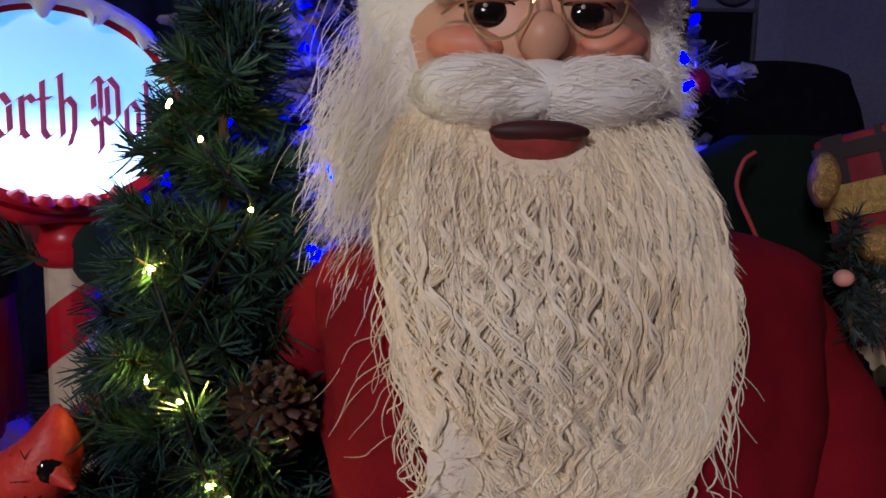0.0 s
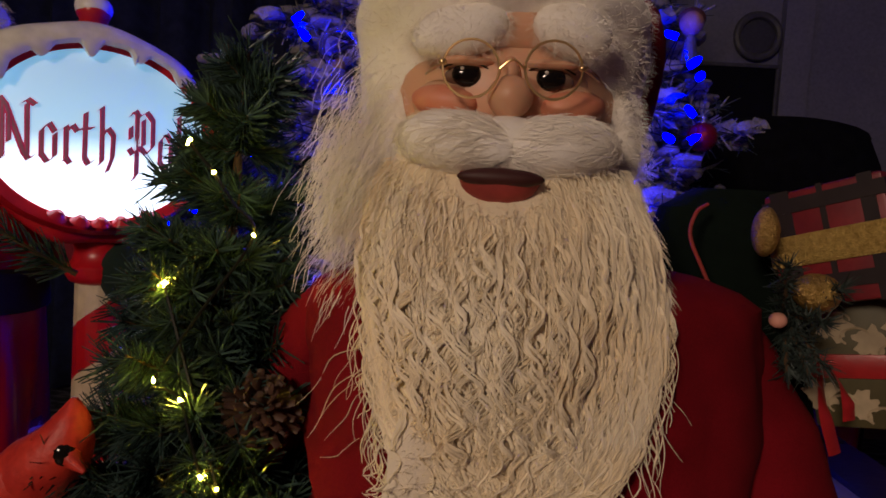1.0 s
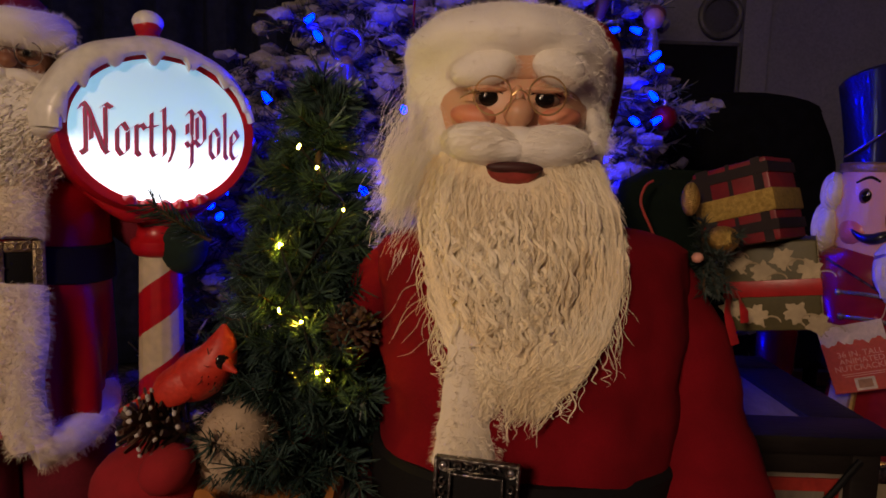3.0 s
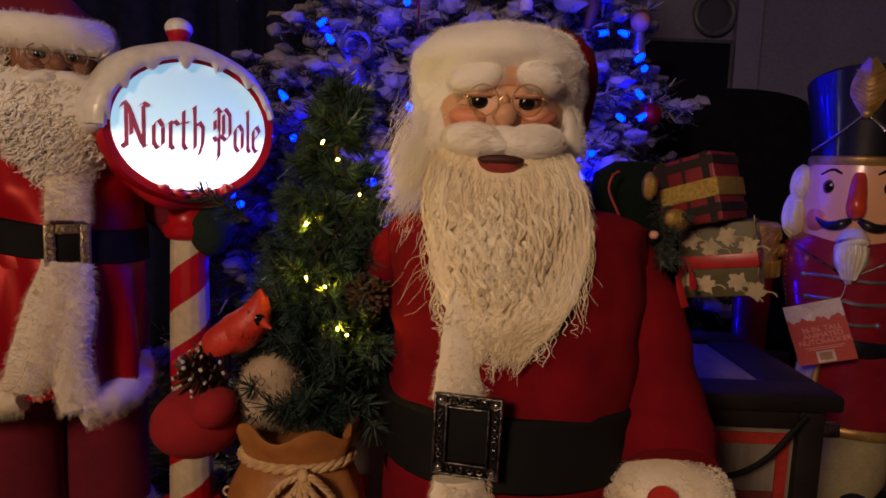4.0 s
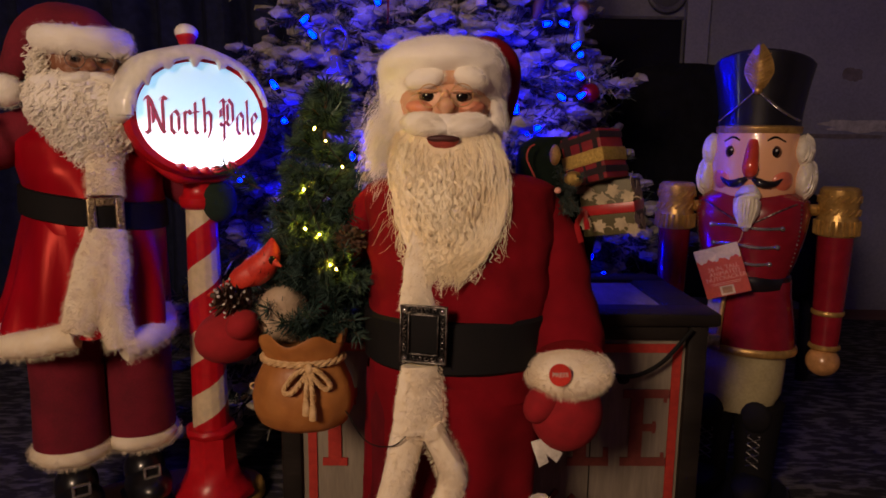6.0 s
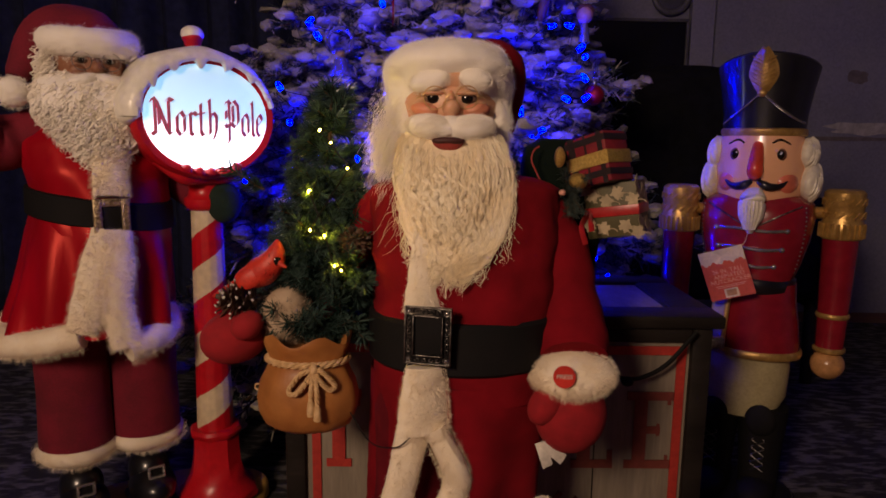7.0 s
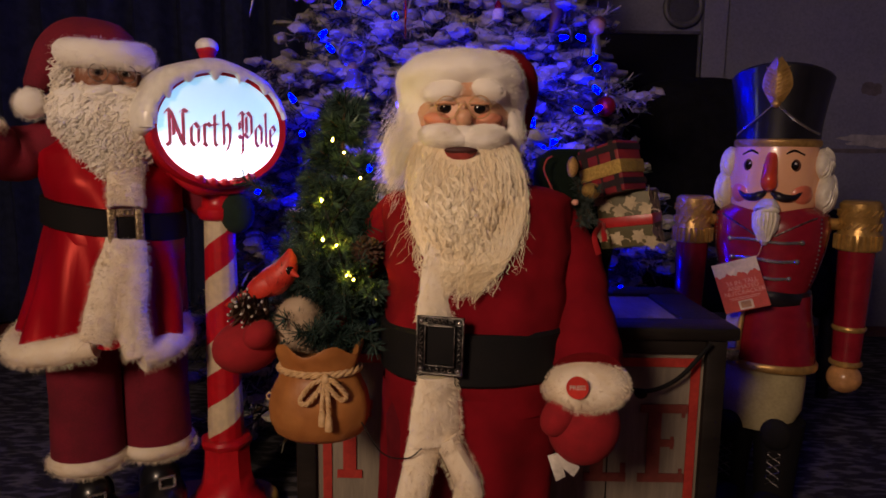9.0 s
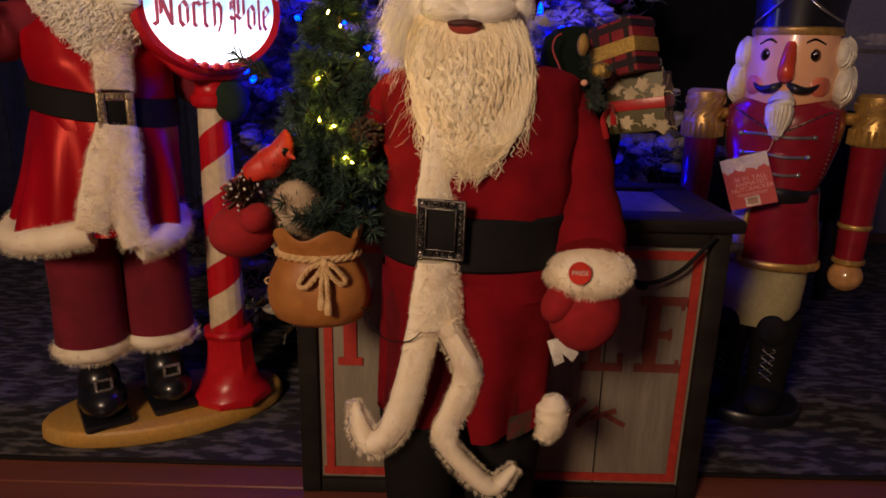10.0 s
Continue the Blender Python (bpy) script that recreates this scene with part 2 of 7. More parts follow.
def sign_glow():
    """Milky panel lit from inside, brightest low down where its lamp sits."""
    m = glow("lit_milky_panel", (0.6, 0.9, 1.0), 2.2)
    nt = m.node_tree
    b = nt.nodes["Principled BSDF"]
    tc = nt.nodes.new("ShaderNodeTexCoord")
    sp = nt.nodes.new("ShaderNodeSeparateXYZ")
    mr = nt.nodes.new("ShaderNodeMapRange")
    mr.inputs["From Min"].default_value, mr.inputs["From Max"].default_value = -0.08, 0.09
    rp = nt.nodes.new("ShaderNodeValToRGB")
    e = rp.color_ramp.elements
    e[0].position, e[0].color = 0.08, (3.0, 3.3, 3.4, 1)
    e[1].position, e[1].color = 0.95, (0.20, 0.44, 0.55, 1)
    e2 = e.new(0.46)
    e2.color = (0.36, 0.72, 0.84, 1)
    nt.links.new(tc.outputs["Object"], sp.inputs[0])
    nt.links.new(sp.outputs["Z"], mr.inputs["Value"])
    nt.links.new(mr.outputs[0], rp.inputs[0])
    nt.links.new(rp.outputs[0], b.inputs["Emission Color"])
    b.inputs["Emission Strength"].default_value = 1.15
    return m


SIGN_FACE = sign_glow()


def rug_material():
    m = M("dark_worn_rug", (0.115, 0.107, 0.11), 0.95, col2=(0.014, 0.013, 0.016), scale=30, bump=0.7, bscale=420, fine=0.5, stretch=(0.6, 1.6, 1))
    rp = [n for n in m.node_tree.nodes if n.type == "VALTORGB"][0]
    rp.color_ramp.elements[0].position, rp.color_ramp.elements[1].position = 0.47, 0.60
    return m


RUG = rug_material()


# ---- shape tools ----
rng = np.random.default_rng(7)
VZ = np.array((0.0, 0.0, 1.0))


def arr(*a):
    return np.array(a, float)


class Geo:
    """Collects the faces of one mesh, each with its material."""

    def shift(self, fn):
        self.v = [fn(v.copy()) for v in self.v]
        return self

    def __init__(self):
        self.v, self.f, self.m, self.mats, self.n = [], [], [], [], 0
        self.press = None

    def add(self, verts, faces, mat):
        if mat not in self.mats:
            self.mats.append(mat)
        k = self.mats.index(mat)
        self.v.append(np.asarray(verts, float).reshape(-1, 3))
        off = self.n
        self.f.extend([tuple(int(i) + off for i in f) for f in faces])
        self.m.extend([k] * len(faces))
        self.n += len(self.v[-1])
        return self

    def loft(self, rings, mat, closed=True, cap=True):
        rings = [np.asarray(r, float) for r in rings]
        n, k = len(rings[0]), len(rings)
        f = []
        for i in range(k - 1):
            for j in range(n if closed else n - 1):
                a, b = i * n + j, i * n + (j + 1) % n
                f.append((a, b, b + n, a + n))
        if cap:
            f.append(tuple(range(n))[::-1])
            f.append(tuple(range((k - 1) * n, k * n)))
        return self.add(np.concatenate(rings), f, mat)

    def tube(self, pts, rad, mat, sides=8, flat=1.0, axis=None):
        pts = np.asarray(pts, float)
        rad = np.broadcast_to(np.asarray(rad, float), (len(pts),))
        t = np.gradient(pts, axis=0)
        t /= np.linalg.norm(t, axis=1)[:, None] + 1e-9
        up = arr(0.13, 0.37, 0.92) if axis is None else np.asarray(axis, float)
        u = np.cross(t, up)
        u /= np.linalg.norm(u, axis=1)[:, None] + 1e-9
        w = np.cross(u, t)
        a = np.linspace(0, 2 * np.pi, sides, endpoint=False)
        rings = [p + r * (np.cos(a)[:, None] * uu + flat * np.sin(a)[:, None] * ww) for p, r, uu, ww in zip(pts, rad, u, w)]
        return self.loft(rings, mat)

    def ell(self, c, r, mat, rot=None, seg=20, lumps=0.0, freq=30.0, lo=-1.0, hi=1.0):
        """An ellipsoid, lumpy if asked, or a slice of it between the heights lo and hi."""
        r = np.broadcast_to(np.asarray(r, float), (3,))
        lat = np.linspace(math.asin(lo), math.asin(hi), max(5, seg // 2 + 1))
        a = np.linspace(0, 2 * np.pi, seg, endpoint=False)
        rot = np.eye(3) if rot is None else np.array(Euler([radians(x) for x in rot]).to_matrix())
        rings = []
        for q in lat:
            cq = max(math.cos(q), 1e-3)
            p = np.stack([cq * np.cos(a), cq * np.sin(a), np.full(seg, math.sin(q))], 1)
            if lumps:
                p *= np.array([1 + lumps * noise.noise(Vector(x * r * freq) + Vector(c) * 40) for x in p])[:, None]
            rings.append((p * r) @ rot.T + np.asarray(c, float))
        return self.loft(rings, mat)

    def lathe(self, c, prof, mat, seg=32, sx=1.0, sy=1.0, flute=0.0, nfl=12):
        a = np.linspace(0, 2 * np.pi, seg, endpoint=False)
        k = 1 + flute * np.cos(nfl * a)
        rings = [np.stack([c[0] + sx * r * k * np.cos(a), c[1] + sy * r * k * np.sin(a), np.full(seg, c[2] + z)], 1) for r, z in prof]
        return self.loft(rings, mat)

    def box(self, c, s, mat, rot=None, bev=0.003, segs=2):
        bm = bmesh.new()
        bmesh.ops.create_cube(bm, size=1.0)
        for v in bm.verts:
            v.co = Vector((v.co.x * s[0], v.co.y * s[1], v.co.z * s[2]))
        if bev:
            bmesh.ops.bevel(bm, geom=bm.edges[:], offset=min(bev, min(s) * 0.45), segments=segs, affect="EDGES", profile=0.5)
        R = Matrix.Identity(3) if rot is None else (rot if isinstance(rot, Matrix) else Euler([radians(x) for x in rot]).to_matrix())
        bm.verts.index_update()
        vs = [R @ v.co + Vector(c) for v in bm.verts]
        fs = [[v.index for v in f.verts] for f in bm.faces]
        bm.free()
        return self.add([tuple(v) for v in vs], fs, mat)

    def torus(self, c, R, r, mat, rot=None, seg=32, sides=8, sx=1.0, sz=1.0):
        """A ring in the x-z plane (its axis is y)."""
        a = np.linspace(0, 2 * np.pi, seg, endpoint=False)
        b = np.linspace(0, 2 * np.pi, sides, endpoint=False)
        rot = np.eye(3) if rot is None else np.array(Euler([radians(x) for x in rot]).to_matrix())
        rings = []
        for q in a:
            e = arr(math.cos(q), 0, math.sin(q))
            p = (R * e * arr(sx, 1, sz))[None] + r * (np.cos(b)[:, None] * e + np.sin(b)[:, None] * arr(0, 1, 0))
            rings.append(p @ rot.T + np.asarray(c, float))
        rings.append(rings[0])
        return self.loft(rings, mat, cap=False)

    def hairs(self, paths, rad, mat, sides=3, flat=1.0):
        """Many thin tubes: paths is (n, steps, 3), rad one radius for each step, or (n, steps)."""
        P = np.asarray(paths, float)
        n, s, _ = P.shape
        if n == 0:
            return self
        if self.press:
            P = self.press(P)
        R = np.broadcast_to(np.asarray(rad, float), (n, s))
        t = np.gradient(P, axis=1)
        t /= np.linalg.norm(t, axis=2)[..., None] + 1e-9
        u = np.cross(t, arr(0.31, 0.87, 0.39))
        u /= np.linalg.norm(u, axis=2)[..., None] + 1e-9
        w = np.cross(u, t)
        a = np.linspace(0, 2 * np.pi, sides, endpoint=False)
        V = P[:, :, None] + R[:, :, None, None] * (np.cos(a)[:, None] * u[:, :, None] + flat * np.sin(a)[:, None] * w[:, :, None])
        base = np.arange(n)[:, None, None] * s * sides
        i, j = np.arange(s - 1)[:, None] * sides, np.arange(sides)[None]
        j2 = (j + 1) % sides
        q = np.stack([i + j, i + j2, i + sides + j2, i + sides + j], -1)
        F = (base[..., None] + q[None]).reshape(-1, 4)
        return self.add(V.reshape(-1, 3), F.tolist(), mat)

    def mesh(self, name, origin):
        me = bpy.data.meshes.new(name)
        v = np.concatenate(self.v) - np.asarray(origin, float)
        me.from_pydata(v.tolist(), [], self.f)
        for m in self.mats:
            me.materials.append(m)
        me.polygons.foreach_set("material_index", self.m)
        me.polygons.foreach_set("use_smooth", [True] * len(self.f))
        me.update()
        try:
            me.set_sharp_from_angle(angle=radians(42))
        except AttributeError:
            pass
        return me


ORIGIN = {}


def thing(name, geo, origin, label, category, group="", kind=""):
    """A top-level thing: a mesh, or an Empty if geo is None. Shapes are given in the room's coordinates."""
    ob = new(name, geo.mesh(name, origin) if geo else None)
    ob.location = origin
    ORIGIN[ob.name] = arr(*origin)
    return tagged(ob, label, category, group, kind)


def part(name, geo, parent, label="", origin=None):
    """One mesh under a thing or a part."""
    o = np.concatenate(geo.v).mean(0) if origin is None else arr(*origin)
    ob = new(name, geo.mesh(name, o))
    ob.parent = parent
    ob.location = o - ORIGIN[parent.name]
    ORIGIN[ob.name] = o
    return tagged(ob, label)


def smooth_path(pts, n):
    """A smooth curve of n points through the few given ones."""
    pts = np.asarray(pts, float)
    k = len(pts)
    ext = np.concatenate([[2 * pts[0] - pts[1]], pts, [2 * pts[-1] - pts[-2]]])
    out = []
    for x in np.linspace(0, k - 1 - 1e-6, n):
        i, u = int(x), x - int(x)
        a, b, c, d = ext[i:i + 4]
        out.append(0.5 * (2 * b + (c - a) * u + (2 * a - 5 * b + 4 * c - d) * u * u + (3 * b - a - 3 * c + d) * u ** 3))
    return np.array(out)


def fuzz(geo, pts, nrm, length, rad, mat, droop=0.3, jitter=0.5, steps=3):
    """Short fur on points with their normals."""
    rad = 0.48 * rad
    keep = rng.uniform(size=len(pts)) < 0.95
    pts, nrm = pts[keep], nrm[keep]
    n = len(pts)
    d = nrm + jitter * rng.normal(size=(n, 3))
    d /= np.linalg.norm(d, axis=1)[:, None]
    ln = length * rng.uniform(0.6, 1.25, n)
    s = np.linspace(0, 1, steps)
    P = pts[:, None] + ln[:, None, None] * (s[:, None] * d[:, None] + droop * (s ** 2)[:, None] * arr(0, 0, -1))
    geo.hairs(P, rad * np.linspace(1, 0.25, steps), STRAND if mat is FLUFF else FUR_HAIR if mat is FUR else mat)


def on_ell(c, r, n, keep=None, rot=None):
    """n random points on an ellipsoid with their normals."""
    r = np.broadcast_to(np.asarray(r, float), (3,))
    d = rng.normal(size=(n * 3, 3))
    d /= np.linalg.norm(d, axis=1)[:, None]
    if keep is not None:
        d = d[[bool(keep(x)) for x in d]]
    d = d[:n]
    nn = d / r
    nn /= np.linalg.norm(nn, axis=1)[:, None]
    p = d * r
    if rot is not None:
        R = np.array(Euler([radians(x) for x in rot]).to_matrix())
        p, nn = p @ R.T, nn @ R.T
    return p + np.asarray(c, float), nn


def fur_tube(geo, pts, rad, n, length, mat, hair_rad=0.0006, flat=1.0, axis=None, steps=24):
    """A soft roll of fur along a path."""
    P = smooth_path(pts, steps)
    R = np.interp(np.linspace(0, 1, steps), np.linspace(0, 1, len(np.atleast_1d(rad))), np.atleast_1d(rad)) if np.ndim(rad) else np.full(steps, rad)
    R = R * (1 + 0.02 * rng.normal(size=steps))
    geo.tube(P, R, mat, 12, flat, axis)
    i = rng.integers(0, steps, n)
    t = np.gradient(P, axis=0)[i]
    t /= np.linalg.norm(t, axis=1)[:, None]
    d = rng.normal(size=(n, 3))
    d -= (d * t).sum(1)[:, None] * t
    d /= np.linalg.norm(d, axis=1)[:, None]
    j = np.clip(i + 1, 0, steps - 1)
    q = P[i] + (P[j] - P[i]) * rng.uniform(0, 1, n)[:, None]
    fuzz(geo, q + d * R[i][:, None] * 0.85, d, length, hair_rad, mat, 0.25)


def ico_blob(sub):
    bm = bmesh.new()
    bmesh.ops.create_icosphere(bm, subdivisions=sub, radius=1.0)
    bm.verts.index_update()
    v = np.array([tuple(x.co) for x in bm.verts])
    f = [[x.index for x in p.verts] for p in bm.faces]
    bm.free()
    return v, f


BLOB1, BLOB2 = ico_blob(1), ico_blob(2)


def rot_z(deg):
    a = radians(deg)
    return np.array([[math.cos(a), -math.sin(a), 0], [math.sin(a), math.cos(a), 0], [0, 0, 1.0]])


def text_mesh(body, size, mat, at, rot, parent, name="lettering", extrude=0.0004):
    """A line of plain lettering as a mesh part, at a place of the room, turned by a 3x3 matrix."""
    c = bpy.data.curves.new("writing", "FONT")
    c.body, c.size, c.align_x, c.align_y, c.extrude = body, size, "CENTER", "CENTER", extrude
    tmp = bpy.data.objects.new("writing", c)
    scene.collection.objects.link(tmp)
    dg = bpy.context.evaluated_depsgraph_get()
    me = bpy.data.meshes.new_from_object(tmp.evaluated_get(dg))
    bpy.data.objects.remove(tmp)
    bpy.data.curves.remove(c)
    me.transform(Matrix(rot).to_4x4())
    me.materials.clear()
    me.materials.append(mat)
    ob = new(name, me)
    ob.parent = parent
    ob.location = arr(*at) - ORIGIN[parent.name]
    ORIGIN[ob.name] = arr(*at)
    return ob


# ---- the room ----
def slab(name, c, s, mat, label, category="wall"):
    return thing(name, Geo().box(c, s, mat, bev=0.0), (c[0], c[1], c[2] - s[2] / 2), label, category, kind="structure")


X0, X1, Y0, Y1, ZC = -2.3, 2.6, -2.4, 2.5, 2.45
floor = slab("floor", ((X0 + X1) / 2, (Y0 + Y1) / 2, -0.06), (X1 - X0, Y1 - Y0, 0.08), CRATE_WOOD, "red-brown wooden floor of a dim room", "floor")
slab("ceiling", ((X0 + X1) / 2, (Y0 + Y1) / 2, ZC + 0.05), (X1 - X0, Y1 - Y0, 0.10), CEIL, "plain pale ceiling of the dim room", "ceiling")
wall_north = slab("wall_north", ((X0 + X1) / 2, Y1 + 0.06, ZC / 2 - 0.05), (X1 - X0 + 0.24, 0.12, ZC + 0.2), WALL, "grey painted wall with peeled patches")
slab("wall_south", ((X0 + X1) / 2, Y0 - 0.06, ZC / 2 - 0.05), (X1 - X0 + 0.24, 0.12, ZC + 0.2), WALL, "grey painted wall behind the viewer")
slab("wall_east", (X1 + 0.06, (Y0 + Y1) / 2, ZC / 2 - 0.05), (0.12, Y1 - Y0, ZC + 0.2), WALL, "grey painted side wall of the room")
# the west wall's base colour is darker than that of the other walls
slab("wall_west", (X0 - 0.06, (Y0 + Y1) / 2, ZC / 2 - 0.05), (0.12, Y1 - Y0, ZC + 0.2), WALL_DARK, "darker grey side wall of the room")
slab("trim", (1.20, Y1 - 0.02, ZC / 2), (0.10, 0.04, ZC - 0.01), WALL, "flat grey upright wall trim", "trim")


PLANK = Geo().box((0, 0, 0), (X1 - X0, 0.0965, 0.018), FLOOR, bev=0.002, segs=1).mesh("plank", (0, 0, 0))
for k in range(49):
    pl = new("plank", PLANK)
    pl.parent = floor
    pl.location = (0.0, Y0 + 0.05 + 0.1 * k - (Y0 + Y1) / 2, 0.0 - 0.009 + 0.10)


def wall_patch(name, c, w, h, mat, label, seed):
    """A flake or stain of uneven outline, a millimetre proud of the wall."""
    g = Geo()
    n = 28
    a = np.linspace(0, 2 * np.pi, n, endpoint=False)
    k = np.array([1 + 0.42 * noise.noise(Vector((2.1 * math.cos(q), 2.1 * math.sin(q), seed))) for q in a])
    ring = np.stack([c[0] + w * k * np.cos(a), np.full(n, c[1]), c[2] + h * k * np.sin(a)], 1)
    g.loft([ring + arr(0, 0.002, 0), ring], mat)
    part(name, g, wall_north, label)


wall_patch("peeled_patch", (1.98, Y1 - 0.003, 0.845), 0.17, 0.028, PLASTER, "pale bare plaster where paint peeled", 1.3)
wall_patch("stain", (2.22, Y1 - 0.003, 0.84), 0.12, 0.035, STAIN, "brown damp stain", 4.1)
wall_patch("stain", (1.92, Y1 - 0.003, 1.07), 0.045, 0.030, STAIN, "small dark stain", 7.7)
wall_patch("stain", (1.90, Y1 - 0.004, 0.80), 0.20, 0.010, STAIN, "dark crack line", 9.2)


def build_rug():
    g = Geo()
    nx, ny = 150, 70
    xs, ys = np.linspace(-1.75, 2.1, nx), np.linspace(0.568, 2.3, ny)
    v = []
    for y in ys:
        for x in xs:
            v.append((x, y + 0.006 * noise.noise(Vector((x * 4, 0, 3))), 0.004 + 0.0035 * noise.noise(Vector((x * 9, y * 9, 0)))))
    f = [(i * nx + j, i * nx + j + 1, (i + 1) * nx + j + 1, (i + 1) * nx + j) for i in range(ny - 1) for j in range(nx - 1)]
    g.add(v, f, RUG)
    rug = thing("rug", None, (0.17, 1.4, 0.0), "dark worn patterned rug on the wooden floor", "rug")
    part("weave", g, rug)
    e = Geo()
    x = np.linspace(-1.75, 2.1, 120)
    e.tube(np.stack([x, np.array([0.565 + 0.006 * noise.noise(Vector((q * 4, 0, 3))) for q in x]), np.full(120, 0.004)], 1), 0.008, CRATE_WOOD, 8, 0.6)
    part("binding", e, rug, "black bound edge")


build_rug()


def build_curtain():
    g = Geo()
    n = 160
    x = np.linspace(-2.25, -0.35, n)
    y = 2.25 + 0.05 * np.sin(x * 34) + 0.02 * np.sin(x * 71 + 1)
    rings = [np.stack([x + 0.01 * math.sin(3 * z), y + 0.01 * math.sin(5 * z), np.full(n, z)], 1) for z in np.linspace(0.02, 2.35, 14)]
    g.loft(rings, CURTAIN, closed=False, cap=False)
    ob = thing("curtain", g, (-1.3, 2.25, 0.02), "dark navy pleated curtain hanging to the floor", "curtain")
    so = ob.modifiers.new("cloth", "SOLIDIFY")
    so.thickness = 0.006


build_curtain()


def build_tv():
    tv = thing("wall_screen", None, (0.86, 2.46, 0.98), "black flat screen with a thin grey frame", "television")
    part("panel", Geo().box((0.86, 2.45, 1.10), (0.52, 0.035, 0.36), SCREEN, bev=0.006), tv)
    part("frame", Geo().box((0.86, 2.455, 1.287), (0.54, 0.05, 0.014), SCREEN_FRAME, bev=0.003), tv, "thin grey top edge")
    part("frame", Geo().box((1.127, 2.455, 1.10), (0.014, 0.05, 0.36), SCREEN_FRAME, bev=0.003), tv)


build_tv()


def build_plate():
    g = Geo()
    g.torus((1.06, 2.47, 1.40), 0.075, 0.014, SCREEN_FRAME)
    g.ell((1.06, 2.485, 1.40), (0.072, 0.012, 0.072), WALL_DARK)
    thing("wall_plate", g, (1.06, 2.49, 1.32), "round dark decorative plate hung on the wall", "plate")


build_plate()


def build_armchair():
    ch = thing("armchair", None, (1.02, 1.95, 0.0), "black upholstered armchair with a rounded high back", "armchair")
    g = Geo()
    pts = []
    for z in np.linspace(0.28, 1.0, 10):
        k = 0.30 * (1 - 0.25 * max(0, (z - 0.75) / 0.25) ** 2)
        a = np.linspace(0, 2 * np.pi, 28, endpoint=False)
        pts.append(np.stack([1.0 + k * np.sign(np.cos(a)) * np.abs(np.cos(a)) ** 0.6, 2.02 + 0.09 * np.sin(a), np.full(28, z)], 1))
    g.loft(pts, CHAIR)
    g.ell((1.0, 2.02, 1.0), (0.235, 0.085, 0.055), CHAIR)
    part("backrest", g, ch)
    part("seat", Geo().box((1.0, 1.74, 0.36), (0.52, 0.5, 0.16), CHAIR, bev=0.05, segs=4), ch)
    for s in (-1, 1):
        part("armrest", Geo().box((1.0 + s * 0.31, 1.76, 0.42), (0.12, 0.56, 0.36), CHAIR, bev=0.05, segs=4), ch)
        for y in (1.55, 2.0):
            part("leg", Geo().lathe((1.0 + s * 0.27, y, 0), [(0.018, 0.0), (0.026, 0.28)], CRATE_WOOD, 12), ch)


build_armchair()


# ---- the wooden crate ----
CY, CX0, CX1, CZ = 0.490, -0.182, 0.496, 0.500


